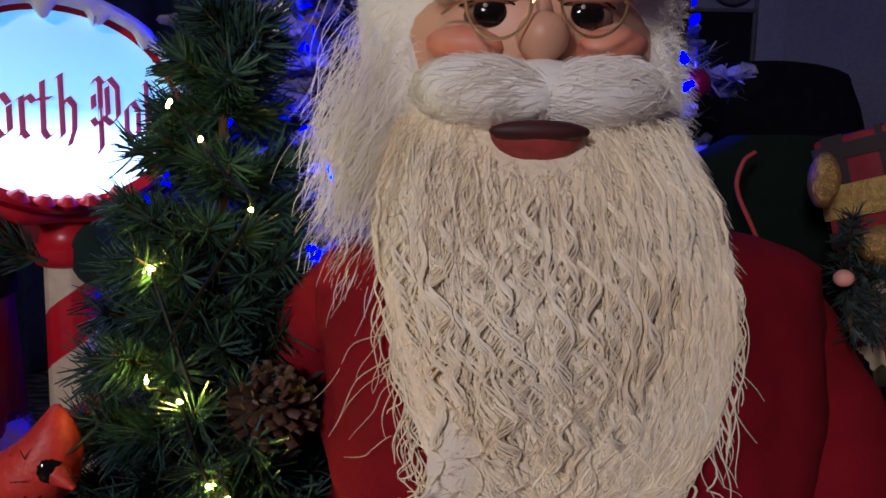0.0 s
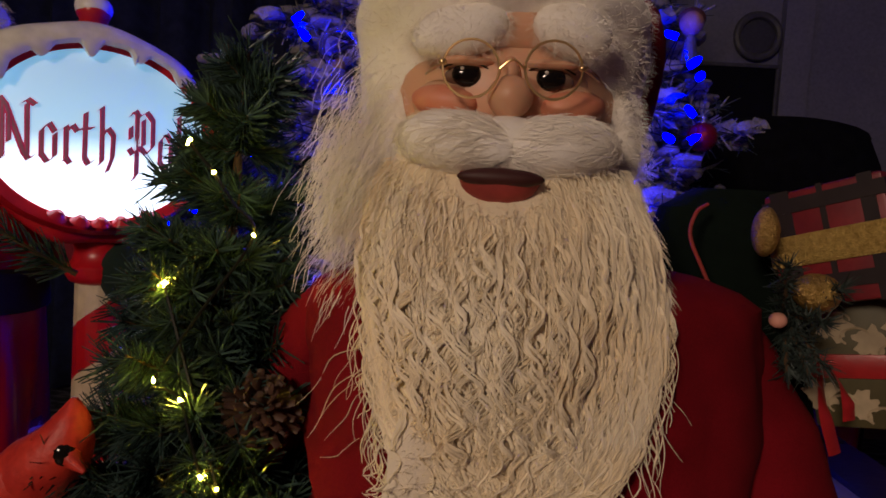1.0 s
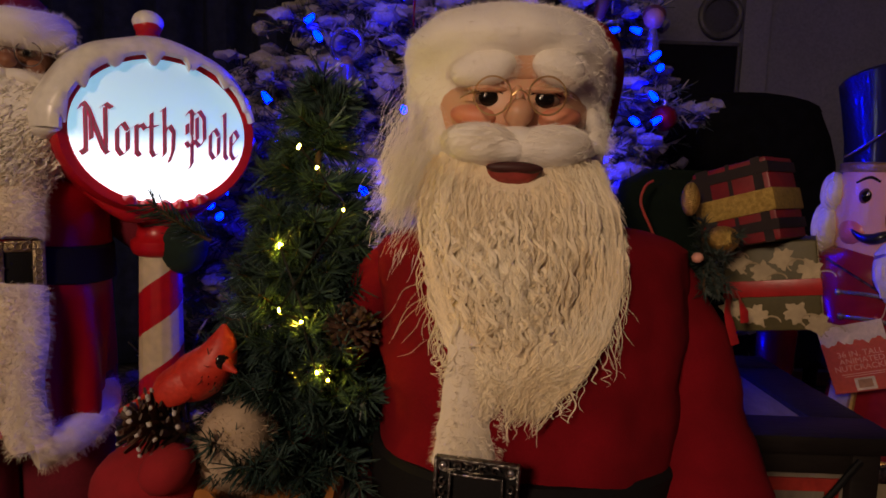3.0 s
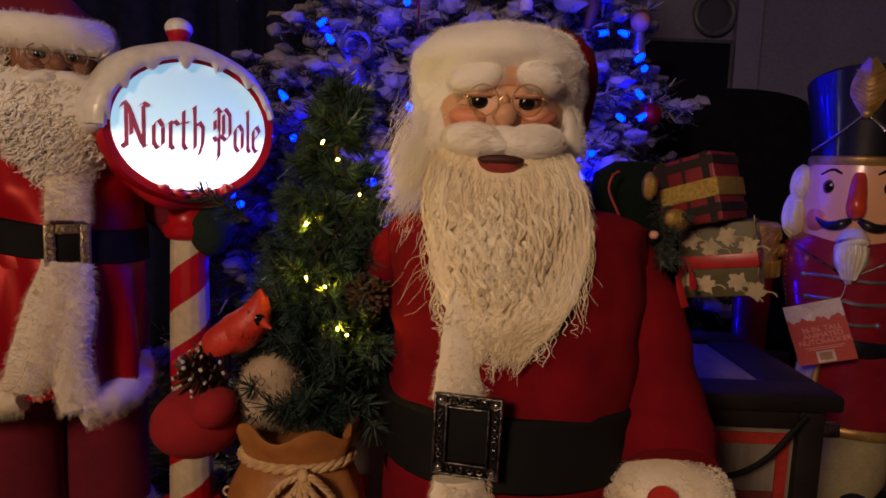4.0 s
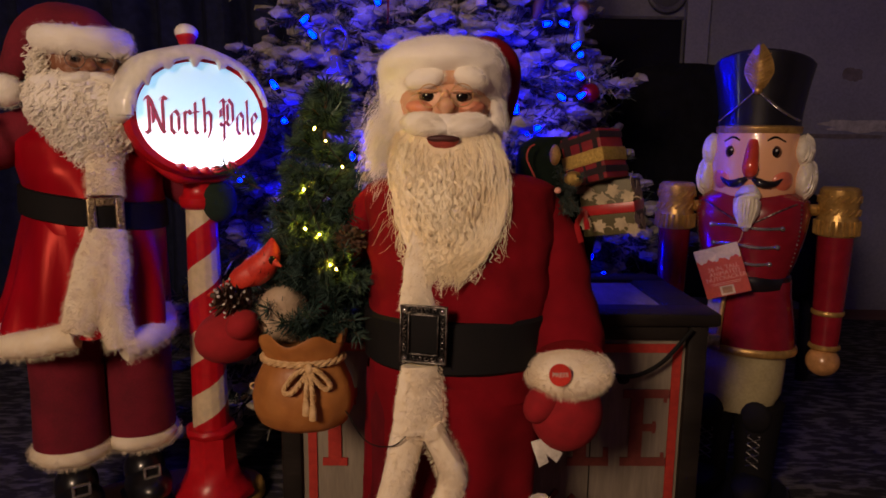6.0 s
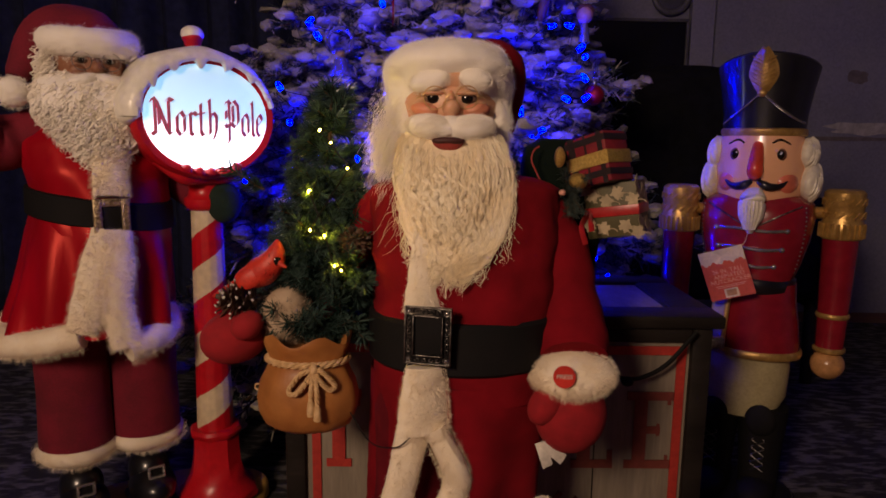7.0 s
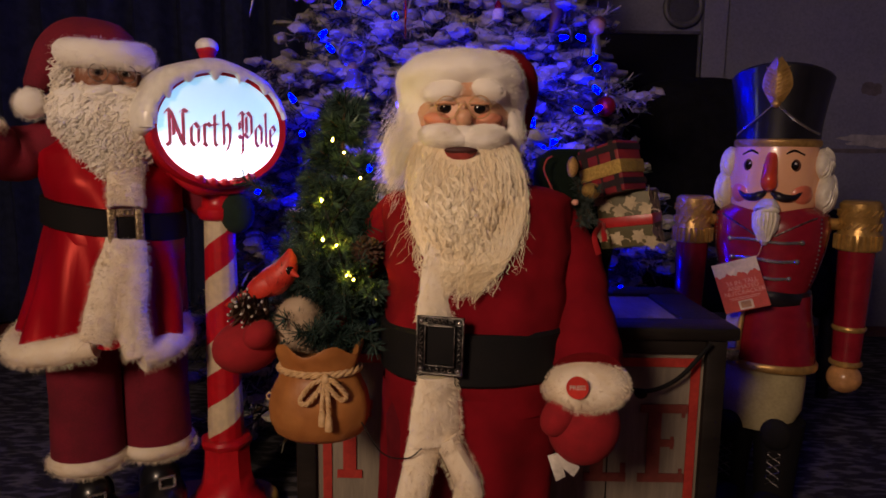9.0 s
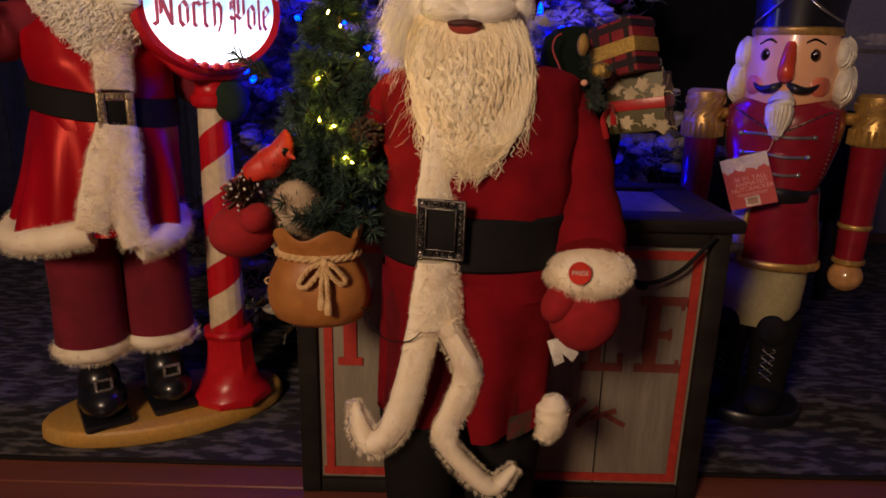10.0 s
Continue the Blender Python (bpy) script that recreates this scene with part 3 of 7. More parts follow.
def build_crate():
    c = thing("crate", None, ((CX0 + CX1) / 2, 0.60, 0.0), "dark wooden crate with a whitewashed front and red stencilled letters", "crate")
    cx, w, d = (CX0 + CX1) / 2, CX1 - CX0, 0.30
    yb = CY + d
    part("front_panel", Geo().box((cx, CY + 0.016, 0.245), (w - 0.06, 0.012, 0.45), CRATE_PANEL, bev=0.001), c, "whitewashed board panel")
    for x in np.linspace(CX0 + 0.07, CX1 - 0.07, 6)[1:-1]:
        part("board_joint", Geo().box((x, CY + 0.0095, 0.245), (0.002, 0.002, 0.44), CRATE_WOOD, bev=0.0), c)
    for x in (CX0 + 0.016, CX1 - 0.016):
        part("corner_post", Geo().box((x, CY + 0.014, 0.24), (0.032, 0.030, 0.48), CRATE_WOOD, bev=0.004), c)
        part("corner_post", Geo().box((x, yb - 0.014, 0.24), (0.032, 0.030, 0.48), CRATE_WOOD, bev=0.004), c)
        part("side_panel", Geo().box((x, CY + d / 2, 0.245), (0.014, d - 0.06, 0.45), CRATE_WOOD, bev=0.002), c)
    part("back_panel", Geo().box((cx, yb - 0.016, 0.245), (w - 0.06, 0.012, 0.45), CRATE_WOOD, bev=0.002), c)
    for z in (0.014, 0.468):
        part("rail", Geo().box((cx, CY + 0.013, z), (w - 0.066, 0.026, 0.026), CRATE_WOOD, bev=0.003), c)
    # lid: a dark frame round a pale panel
    part("lid_panel", Geo().box((cx, CY + d / 2, 0.490), (w - 0.10, d - 0.10, 0.010), CRATE_PANEL, bev=0.001), c, "pale painted lid panel")
    for y in (CY + 0.020, yb - 0.020):
        part("lid_frame", Geo().box((cx, y, 0.491), (w + 0.03, 0.064, 0.022), CRATE_WOOD, bev=0.006), c)
    for x in (CX0 + 0.020, CX1 - 0.020):
        part("lid_frame", Geo().box((x, CY + d / 2, 0.491), (0.070, d - 0.105, 0.021), CRATE_WOOD, bev=0.006), c)
    # red painted border on the front
    y = CY + 0.008
    for z in (0.040, 0.440):
        part("border", Geo().box((cx, y, z), (w - 0.075, 0.003, 0.014), CRATE_RED, bev=0.0), c, "red painted border")
    for x in (CX0 + 0.049, CX1 - 0.045):
        part("border", Geo().box((x, y, 0.240), (0.014, 0.003, 0.386), CRATE_RED, bev=0.0), c, "red painted border")
    # slab letters
    def strokes(bars, mat, label):
        g = Geo()
        for x, z, sx, sz in bars:
            g.box((x, y - 0.001 + 0.0004 * len(g.v), z), (sx, 0.003, sz), mat, bev=0.0)
        part("letter", g, c, label)
    t = -0.097
    strokes([(t, 0.305, 0.021, 0.104), (t, 0.246, 0.040, 0.013), (t, 0.364, 0.074, 0.014), (t - 0.030, 0.354, 0.010, 0.022), (t + 0.030, 0.354, 0.010, 0.022)], CRATE_RED, "red slab letter T")
    e = 0.405
    strokes([(e - 0.014, 0.306, 0.021, 0.104), (e, 0.364, 0.074, 0.014), (e, 0.247, 0.074, 0.014), (e + 0.004, 0.306, 0.030, 0.012), (e + 0.032, 0.354, 0.005, 0.010), (e + 0.032, 0.257, 0.005, 0.010), (e + 0.016, 0.306, 0.005, 0.020)], CRATE_RED_SHADED, "red slab letter E, coloured as shaded")
    q = 0.315
    strokes([(q - 0.014, 0.306, 0.021, 0.104), (q - 0.012, 0.364, 0.038, 0.012), (q, 0.247, 0.068, 0.014), (q + 0.029, 0.261, 0.008, 0.020)], CRATE_RED_SHADED, "red slab letter L, coloured as shaded")
    # unreadable slanted script under the letters
    for i, (x, z, ln, rt) in enumerate([(0.25, 0.175, 0.055, -52), (0.275, 0.165, 0.06, -50), (0.30, 0.155, 0.05, -48), (0.325, 0.160, 0.045, -20), (0.345, 0.150, 0.040, 30)]):
        part("script_bar", Geo().box((x, y - 0.001, z), (ln, 0.003, 0.008), CRATE_RED_SHADED, rot=(0, rt, 0), bev=0.0), c)
    for x in (CX1 + 0.004,):
        part("hinge", Geo().box((x, CY + 0.006, 0.455), (0.030, 0.012, 0.018), PEWTER, bev=0.002), c, "small metal corner clasp")
    return c


build_crate()
g = Geo()
P = smooth_path([(0.245, 0.468, 0.466), (0.300, 0.464, 0.430), (0.355, 0.460, 0.406), (0.41, 0.464, 0.424), (0.463, 0.474, 0.478)], 40)
g.tube(P, 0.0035, WIRE, 8)
g.ell((0.355, 0.460, 0.402), (0.010, 0.008, 0.008), WIRE)
thing("cable", g, tuple(P[0]), "black cable hanging across the front of the crate", "cable")


# ---- the tall flocked tree ----
TREE = arr(0.048, 1.48, 0.0)


def cone_r(z):
    return 0.83 * (1 - (z - 0.15) / 2.10) if z > 0.15 else 0.81


def build_flocked_tree():
    tree = thing("flocked_christmas_tree", None, tuple(TREE), "tall snow-flocked artificial christmas tree with blue lights", "tree")
    tr = Geo().tube([TREE + arr(0, 0, z) for z in (0.0, 0.7, 1.4, 2.2)], (0.032, 0.028, 0.02, 0.006), BARK, 10)
    part("trunk", tr, tree)
    st = Geo()
    for a in (0.4, 2.0, 3.6, 5.2):
        st.tube([TREE + arr(0, 0, 0.10), TREE + arr(0.22 * math.cos(a), 0.22 * math.sin(a), 0.012)], 0.012, CRATE_WOOD, 8)
    part("stand", st, tree)
    wood, green, snow = Geo(), Geo(), Geo()
    tips = []
    for z in np.arange(0.26, 2.12, 0.072):
        R = cone_r(z)
        n = max(6, int(2 * math.pi * R / 0.145))
        a0 = rng.uniform(0, 6.28)
        for k in range(n):
            a = a0 + 2 * math.pi * (k + rng.uniform(-0.25, 0.25)) / n
            if math.sin(a) > 0.55:
                continue
            ln = R * rng.uniform(0.72, 1.06)
            d = arr(math.cos(a), math.sin(a), 0)
            rise = rng.uniform(-0.10, 0.16)
            s = np.linspace(0, 1, 8)
            P = TREE + arr(0, 0, z) + s[:, None] * d * ln + (rise * s - 0.16 * s ** 2)[:, None] * VZ * ln
            wood.tube(P, np.linspace(0.007, 0.003, 8), BARK, 5)
            tips.append((P, d, ln))
            side = arr(-d[1], d[0], 0)
            twigs = [(P, 0.045)]
            for u in np.arange(0.34, 0.95, 0.13):
                for sg in (-1, 1):
                    b = P[int(u * 7)]
                    tl = ln * 0.34 * (1.15 - u) + 0.06
                    dd = d * 0.75 + sg * side * rng.uniform(0.5, 0.9) + VZ * rng.uniform(-0.15, 0.25)
                    T = b + np.linspace(0, 1, 5)[:, None] * dd * tl
                    twigs.append((T, 0.034))
            for T, nl in twigs:
                if np.linalg.norm(T[-1][:2] - TREE[:2]) < 0.25:
                    continue
                m = int(26 * np.linalg.norm(T[-1] - T[0]) / 0.12)
                q = rng.uniform(0.15 if nl < 0.04 else 0.4, 1.0, m)
                idx = q * (len(T) - 1)
                i0 = np.minimum(idx.astype(int), len(T) - 2)
                base = T[i0] + (T[i0 + 1] - T[i0]) * (idx - i0)[:, None]
                ax = (T[-1] - T[0]) / np.linalg.norm(T[-1] - T[0])
                dr = rng.normal(size=(m, 3)) + ax * 1.1
                dr /= np.linalg.norm(dr, axis=1)[:, None]
                ss = np.linspace(0, 1, 2)
                white = rng.uniform(size=m) < 0.35
                PP = base[:, None] + ss[:, None] * dr[:, None] * (nl * rng.uniform(0.6, 1.1, m))[:, None, None]
                green.hairs(PP[~white], (0.0016, 0.0008), NEEDLE_BLUE)
                snow.hairs(PP[white], (0.0024, 0.0012), FLOCK)
                for u in np.linspace(0.45, 1.0, 3):
                    if rng.uniform() < 0.34:
                        continue
                    c = T[min(len(T) - 1, int(u * (len(T) - 1)))] + arr(*rng.normal(size=3)) * 0.010 + arr(0, 0, 0.008)
                    v, f = BLOB2 if c[1] < 1.45 and c[2] < 1.6 else BLOB1
                    r = arr(rng.uniform(0.016, 0.030), rng.uniform(0.016, 0.030), rng.uniform(0.009, 0.016))
                    off = Vector(rng.uniform(-50, 50, 3))
                    k1 = np.array([1 + 0.55 * noise.noise(Vector(x) * 2.1 + off) + 0.32 * noise.noise(Vector(x) * 5.0 + off) for x in v])
                    snow.add(v * k1[:, None] * r + c, f, FLOCK)
    tagged(part("branch_work", wood, tree), kind="stuff")
    tagged(part("needles", green, tree, "dark green needle tufts"), kind="stuff")
    tagged(part("flocking", snow, tree, "clumpy white snow flocking"), kind="stuff")
    return tree, tips


flocked, TIPS = build_flocked_tree()


def bulb_geo(mat, cap):
    g = Geo()
    g.lathe((0, 0, 0), [(0.0018, 0.026), (0.0048, 0.022), (0.0064, 0.012), (0.0060, 0.002)], mat, 12)
    g.lathe((0, 0, 0), [(0.0062, 0.002), (0.0064, -0.005), (0.0045, -0.012)], cap, 12)
    return g


BULB_MESH = bulb_geo(BULB_BLUE, WIRE).mesh("bulb", (0, 0, 0))
LED_MESH = Geo().lathe((0, 0, 0), [(0.0003, 0.0030), (0.0009, 0.0020), (0.0011, 0.0), (0.0006, -0.0022)], BULB_YELLOW, 10).mesh("led", (0, 0, 0))


def string_lights(name, pts, mesh, label, turns, tuck=0.0):
    """A wire that runs from bulb to bulb, with each bulb a part."""
    g = Geo()
    way = [pts[0]]
    for p, q in zip(pts[:-1], pts[1:]):
        way += [(arr(*p) + arr(*q)) / 2 + arr(0, tuck, 0), q]
    g.tube(smooth_path(way, 5 * len(way)), 0.0009, WIRE, 5)
    ob = thing(name, g, tuple(pts[0]), label, "string lights")
    for p, e in zip(pts, turns):
        b = new("bulb", mesh)
        b.parent = ob
        b.location, b.rotation_euler, b.scale = arr(*p) - arr(*pts[0]), e, (0.85, 0.85, 0.85)
    return ob


# blue bulbs, by height and bearing round the tree's front, just off its branches
BLUE = [(-0.24, 1.10, 1.02), (-0.20, 1.10, 1.085), (-0.13, 1.05, 1.085), (-0.06, 1.00, 1.045), (-0.05, 0.98, 0.86), (-0.27, 0.98, 0.865), (-0.26, 1.0, 0.80),
        (-0.36, 0.96, 0.695), (-0.35, 0.96, 0.675), (-0.36, 1.02, 0.71), (-0.05, 0.97, 0.755), (0.02, 0.98, 0.70), (-0.11, 0.98, 0.72), (0.17, 1.02, 1.11),
        (0.30, 1.04, 1.10), (0.355, 1.0, 0.96), (0.37, 1.0, 0.945), (0.34, 1.0, 0.855), (0.38, 1.06, 0.86), (0.28, 1.0, 0.79), (0.27, 0.98, 0.74),
        (0.36, 1.08, 1.02), (0.40, 1.10, 0.905), (0.44, 0.99, 0.47), (0.40, 0.98, 0.50), (0.25, 1.1, 1.24), (-0.02, 1.12, 1.25), (0.10, 1.08, 1.18), (-0.18, 1.12, 1.22),
        (-0.27, 0.95, 0.56), (0.12, 1.16, 1.38), (0.33, 1.16, 1.33), (-0.10, 1.2, 1.45), (-0.22, 1.16, 1.32),
        (0.18, 0.93, 0.62), (0.05, 0.95, 0.60), (-0.15, 0.96, 0.62), (0.30, 1.08, 1.02), (0.0, 1.05, 0.94), (0.20, 1.03, 0.95), (-0.20, 1.04, 0.98)]
front = [P for P, d, ln in TIPS if d[1] < -0.1 and 0.50 < P[-1][2] < 1.40 and -0.28 < P[-1][0] < 0.36]
for i in rng.permutation(len(front))[:22]:
    BLUE.append(tuple(front[i][6] + arr(0, 0.0, 0.022)))
BLUE.sort(key=lambda p: (round(p[2] / 0.12), p[0]))
string_lights("blue_light_string", [arr(p[0], p[1] - 0.055, p[2]) for p in BLUE], BULB_MESH, "string of glowing blue bulbs on the flocked tree",
              [(rng.uniform(-1.2, 1.2) + 0.6, rng.uniform(-1.4, 1.4), 0) for _ in BLUE], 0.09)


def hanging(name, g, top, label, category, cord=0.05):
    """An ornament with its hook of thread, hung on a branch."""
    ob = thing(name, None, tuple(top), label, category, "ornaments on the tree")
    part("body", g, ob)
    part("hook", Geo().tube([arr(*top), arr(*top) + arr(0.002, 0.004, cord)], 0.0006, BALL_SILVER, 5), ob)
    return ob


def ornaments():
    c = arr(0.42, 1.06, 0.875)
    g = Geo()
    g.ell(c, 0.024, BALL_RED, seg=24)
    g.lathe(c, [(0.006, 0.022), (0.006, 0.031), (0.003, 0.034)], BALL_SILVER, 12)
    hanging("bauble", g, c + arr(0, 0, 0.034), "shiny red glittered ball ornament", "ornament")
    # dangling figurine, kept plain
    c = arr(0.395, 1.08, 1.035)
    g = Geo()
    g.ell(c + arr(0, 0, 0.022), (0.019, 0.018, 0.020), TAN, seg=18)
    g.ell(c + arr(0.002, 0.006, 0.030), (0.022, 0.019, 0.018), BROWN, seg=18)
    g.lathe(c, [(0.014, -0.040), (0.010, -0.01), (0.006, 0.005)], BALL_SILVER, 16)
    hanging("doll_ornament", g, c + arr(0, 0, 0.045), "small round-headed doll ornament with brown hair", "ornament", 0.09)
    # bell with a ring handle
    c = arr(-0.165, 1.05, 0.935)
    g = Geo()
    g.lathe(c, [(0.040, -0.030), (0.033, -0.022), (0.020, -0.010), (0.016, 0.010), (0.006, 0.020)], BALL_SILVER, 24)
    g.torus(c + arr(0, 0, 0.050), 0.028, 0.0045, BALL_SILVER)
    g.ell(c + arr(0, 0, 0.020), (0.012, 0.012, 0.012), BALL_GOLD)
    hanging("bell_ornament", g, c + arr(0, 0, 0.078), "silver bell ornament with a ring handle", "ornament")
    # tan animal-shaped ornament, kept plain
    c = arr(-0.265, 1.06, 1.13)
    g = Geo()
    g.ell(c, (0.024, 0.020, 0.034), TAN, seg=18)
    g.ell(c + arr(0.004, -0.004, 0.042), (0.016, 0.015, 0.016), TAN, seg=16)
    g.ell(c + arr(-0.022, 0.0, -0.004), (0.012, 0.012, 0.028), TAN, rot=(0, 20, 0), seg=14)
    hanging("squirrel_ornament", g, c + arr(0, 0, 0.058), "small tan squirrel-shaped ornament", "ornament")
    c = arr(0.055, 1.10, 1.155)
    g = Geo()
    g.lathe(c, [(0.004, -0.045), (0.014, -0.03), (0.010, -0.012), (0.020, 0.008), (0.022, 0.022), (0.012, 0.038), (0.005, 0.046)], BALL_GOLD, 20)
    hanging("drop_ornament", g, c + arr(0, 0, 0.046), "pale gold spindle drop ornament", "ornament")
    c = arr(0.30, 1.10, 1.115)
    g = Geo()
    g.tube(smooth_path([c + arr(0.012, 0, 0.09), c + arr(0.0, 0, 0.04), c + arr(0.004, 0, -0.02), c + arr(-0.006, 0, -0.07)], 12), (0.010, 0.020, 0.022, 0.018, 0.014, 0.016, 0.018, 0.016, 0.013, 0.012, 0.010, 0.006), BROWN, 12)
    hanging("wooden_ornament", g, c + arr(0.012, 0, 0.09), "slim brown wooden ornament", "ornament")
    c = arr(0.165, 1.06, 1.085)
    g = Geo()
    g.lathe(c, [(0.012, -0.02), (0.013, -0.004), (0.009, 0.004)], TAG_CREAM, 14)
    g.lathe(c, [(0.010, 0.004), (0.008, 0.016), (0.002, 0.024)], BALL_RED, 14)
    hanging("red_cap_ornament", g, c + arr(0, 0, 0.024), "tiny ornament with a red pointed cap", "ornament")
    c = arr(-0.045, 1.02, 1.075)
    g = Geo().tube([c + arr(0, 0, 0.05), c + arr(0.002, 0, 0.0), c + arr(0.001, 0, -0.06)], (0.001, 0.003, 0.001), BALL_RED, 8)
    hanging("icicle_ornament", g, c + arr(0, 0, 0.05), "thin red glass icicle ornament", "ornament", 0.03)
    c = arr(-0.39, 1.06, 1.115)
    g = Geo().tube([c + arr(0.016, 0, 0.05), c + arr(0.0, 0, 0.0), c + arr(-0.012, 0, -0.05)], (0.001, 0.004, 0.001), BALL_SILVER, 8)
    hanging("icicle_ornament", g, c + arr(0.016, 0, 0.05), "thin clear silver icicle ornament", "ornament", 0.03)


ornaments()


# ---- the bearded doll with the sack ----
def ring(cx, cy, rx, ry, z, n=40, power=1.0, fold=0.0, seed=0.0):
    a = np.linspace(0, 2 * np.pi, n, endpoint=False)
    k = np.array([1 + fold * noise.noise(Vector((3 * math.cos(q), 3 * math.sin(q), z * 9 + seed))) for q in a])
    c, s = np.cos(a), np.sin(a)
    return np.stack([cx + rx * k * np.sign(c) * np.abs(c) ** power, cy + ry * k * np.sign(s) * np.abs(s) ** power, np.full(n, z)], 1)


def curly(g, roots, dirs, length, amp, waves, rad, mat, steps=14, sides=4, droop=1.0):
    """Curling locks that start along dirs and then hang."""
    n = len(roots)
    ln = np.broadcast_to(length, (n,)) * rng.uniform(0.75, 1.25, n)
    s = np.linspace(0, 1, steps)
    down = arr(0, 0, -1)
    w = np.clip(s * 2.2, 0, 1) * droop
    step = dirs[:, None] * (1 - w)[:, None] + down * w[:, None]
    step /= np.linalg.norm(step, axis=2)[..., None] + 1e-9
    P = roots[:, None] + np.cumsum(step, axis=1) * (ln / steps)[:, None, None]
    ph, ph2 = rng.uniform(0, 6.28, n)[:, None], rng.uniform(0, 6.28, n)[:, None]
    fr = (waves * rng.uniform(0.7, 1.3, n))[:, None] * 6.28
    am = (amp * rng.uniform(0.5, 1.4, n))[:, None] * np.clip(s * 2.5, 0, 1)
    P[..., 0] += am * np.sin(fr * s + ph)
    P[..., 1] += 0.8 * am * np.cos(fr * s + ph)
    P[..., 2] += 0.6 * am * np.sin(fr * 0.7 * s + ph2)
    r = rad * rng.uniform(0.6, 1.35, n)[:, None] * (0.35 + 0.65 * np.sin(np.pi * np.clip(0.12 + 0.85 * s, 0, 1)))
    g.hairs(P, r, mat, sides, 0.7)


def spectacles(g, l, r, rad, wire, mat, turn=0.0):
    for c in (l, r):
        g.torus(c, rad, wire, mat, rot=(0, 0, turn), seg=36, sides=6)
    a, b = arr(*l), arr(*r)
    d = (b - a) / np.linalg.norm(b - a)
    m = (a + b) / 2 + arr(0, -0.001, 0.004)
    g.tube(smooth_path([a + d * rad, m, b - d * rad], 10), wire, mat, 6)
    for c, s in ((a, -1), (b, 1)):
        g.tube([c + s * d * rad + arr(0, 0, 0.002), c + s * d * (rad + 0.006) + arr(0, 0.012, 0.002)], wire, mat, 6)


def buckle(g, c, turn, w, h, mat, bar=0.010, belt=BLACK):
    R = rot_z(turn)
    def at(x, y, z):
        return tuple(arr(*c) + R @ arr(x, y, z))
    E = (0, 0, turn)
    for s in (-1, 1):
        g.box(at(s * (w / 2 - bar / 2), 0, 0), (bar, 0.006, h), mat, E, 0.002)
        g.box(at(0, 0.0002, s * (h / 2 - bar / 2)), (w - 2 * bar, 0.006, bar), mat, E, 0.002)
        g.torus(at(s * (w / 2 - bar), -0.003, 0), 0.0001, 0.0012, mat, rot=E, seg=8, sides=4)
        for k in np.linspace(-h / 2 + bar, h / 2 - bar, 6):
            g.torus(at(s * (w / 2 - bar / 2), -0.0035, k), bar * 0.28, 0.0009, mat, rot=E, seg=12, sides=4)
        for k in np.linspace(-w / 2 + bar, w / 2 - bar, 5):
            g.torus(at(k, -0.0035, s * (h / 2 - bar / 2)), bar * 0.28, 0.0009, mat, rot=E, seg=12, sides=4)
    g.box(at(0, 0.003, 0), (w - 2 * bar, 0.004, h - 2 * bar), belt, E, 0.001)


def ornate_buckle(g, c, turn, w, h, mat, bar):
    """An upright buckle: double frame, scrollwork between, a rivet in each corner."""
    T3 = rot_z(turn)
    E = (0, 0, turn)

    def at(x, y, z):
        return tuple(arr(*c) + T3 @ arr(x, y, z))
    g.box(at(0, 0.004, 0), (w - 0.004, 0.003, h - 0.004), BLACK, E, 0.001)
    for k, t in ((0.0, 0.0022), (bar - 0.0016, 0.0016)):
        for s in (-1, 1):
            g.box(at(s * (w / 2 - k - t / 2), 0, 0), (t, 0.006, h - 2 * k), mat, E, 0.0008)
            g.box(at(0, 0.0003, s * (h / 2 - k - t / 2)), (w - 2 * k - 2 * t, 0.006, t), mat, E, 0.0008)
    m = bar / 2
    q = np.linspace(0, 5.2, 14)

    def scroll(x, z, sx, sz, up):
        r = 0.0030 * (1 - 0.12 * q)
        a, b = r * np.cos(q), r * np.sin(q)
        g.tube([at(x + sx * (i if not up else j), -0.0008, z + sz * (j if not up else i)) for i, j in zip(a, b)], 0.0008, mat, 5)
    for s in (-1, 1):
        for z in np.linspace(-h / 2 + 0.017, h / 2 - 0.017, 6):
            scroll(s * (w / 2 - m), z, s, 1 if z > 0 else -1, True)
        for x in np.linspace(-w / 2 + 0.016, w / 2 - 0.016, 4):
            scroll(x, s * (h / 2 - m), 1 if x > 0 else -1, s, False)
        for e in (-1, 1):
            g.ell(at(s * (w / 2 - m), -0.001, e * (h / 2 - m)), (0.0026, 0.0022, 0.0026), BALL_SILVER, seg=12)
            g.torus(at(s * (w / 2 - m), -0.0006, e * (h / 2 - m)), 0.0036, 0.0007, mat, rot=E, seg=16, sides=5)


BODY = [(0.722, 0.092, 0.345, 0.050, 0.045), (0.714, 0.090, 0.345, 0.100, 0.060), (0.702, 0.088, 0.344, 0.121, 0.070), (0.676, 0.088, 0.343, 0.124, 0.079), (0.645, 0.089, 0.342, 0.120, 0.085),
        (0.61, 0.090, 0.340, 0.118, 0.090), (0.555, 0.090, 0.339, 0.117, 0.096), (0.50, 0.091, 0.339, 0.117, 0.100), (0.44, 0.090, 0.339, 0.116, 0.102),
        (0.36, 0.087, 0.340, 0.112, 0.102), (0.265, 0.084, 0.342, 0.108, 0.104)]
BT = np.array(BODY)[::-1]


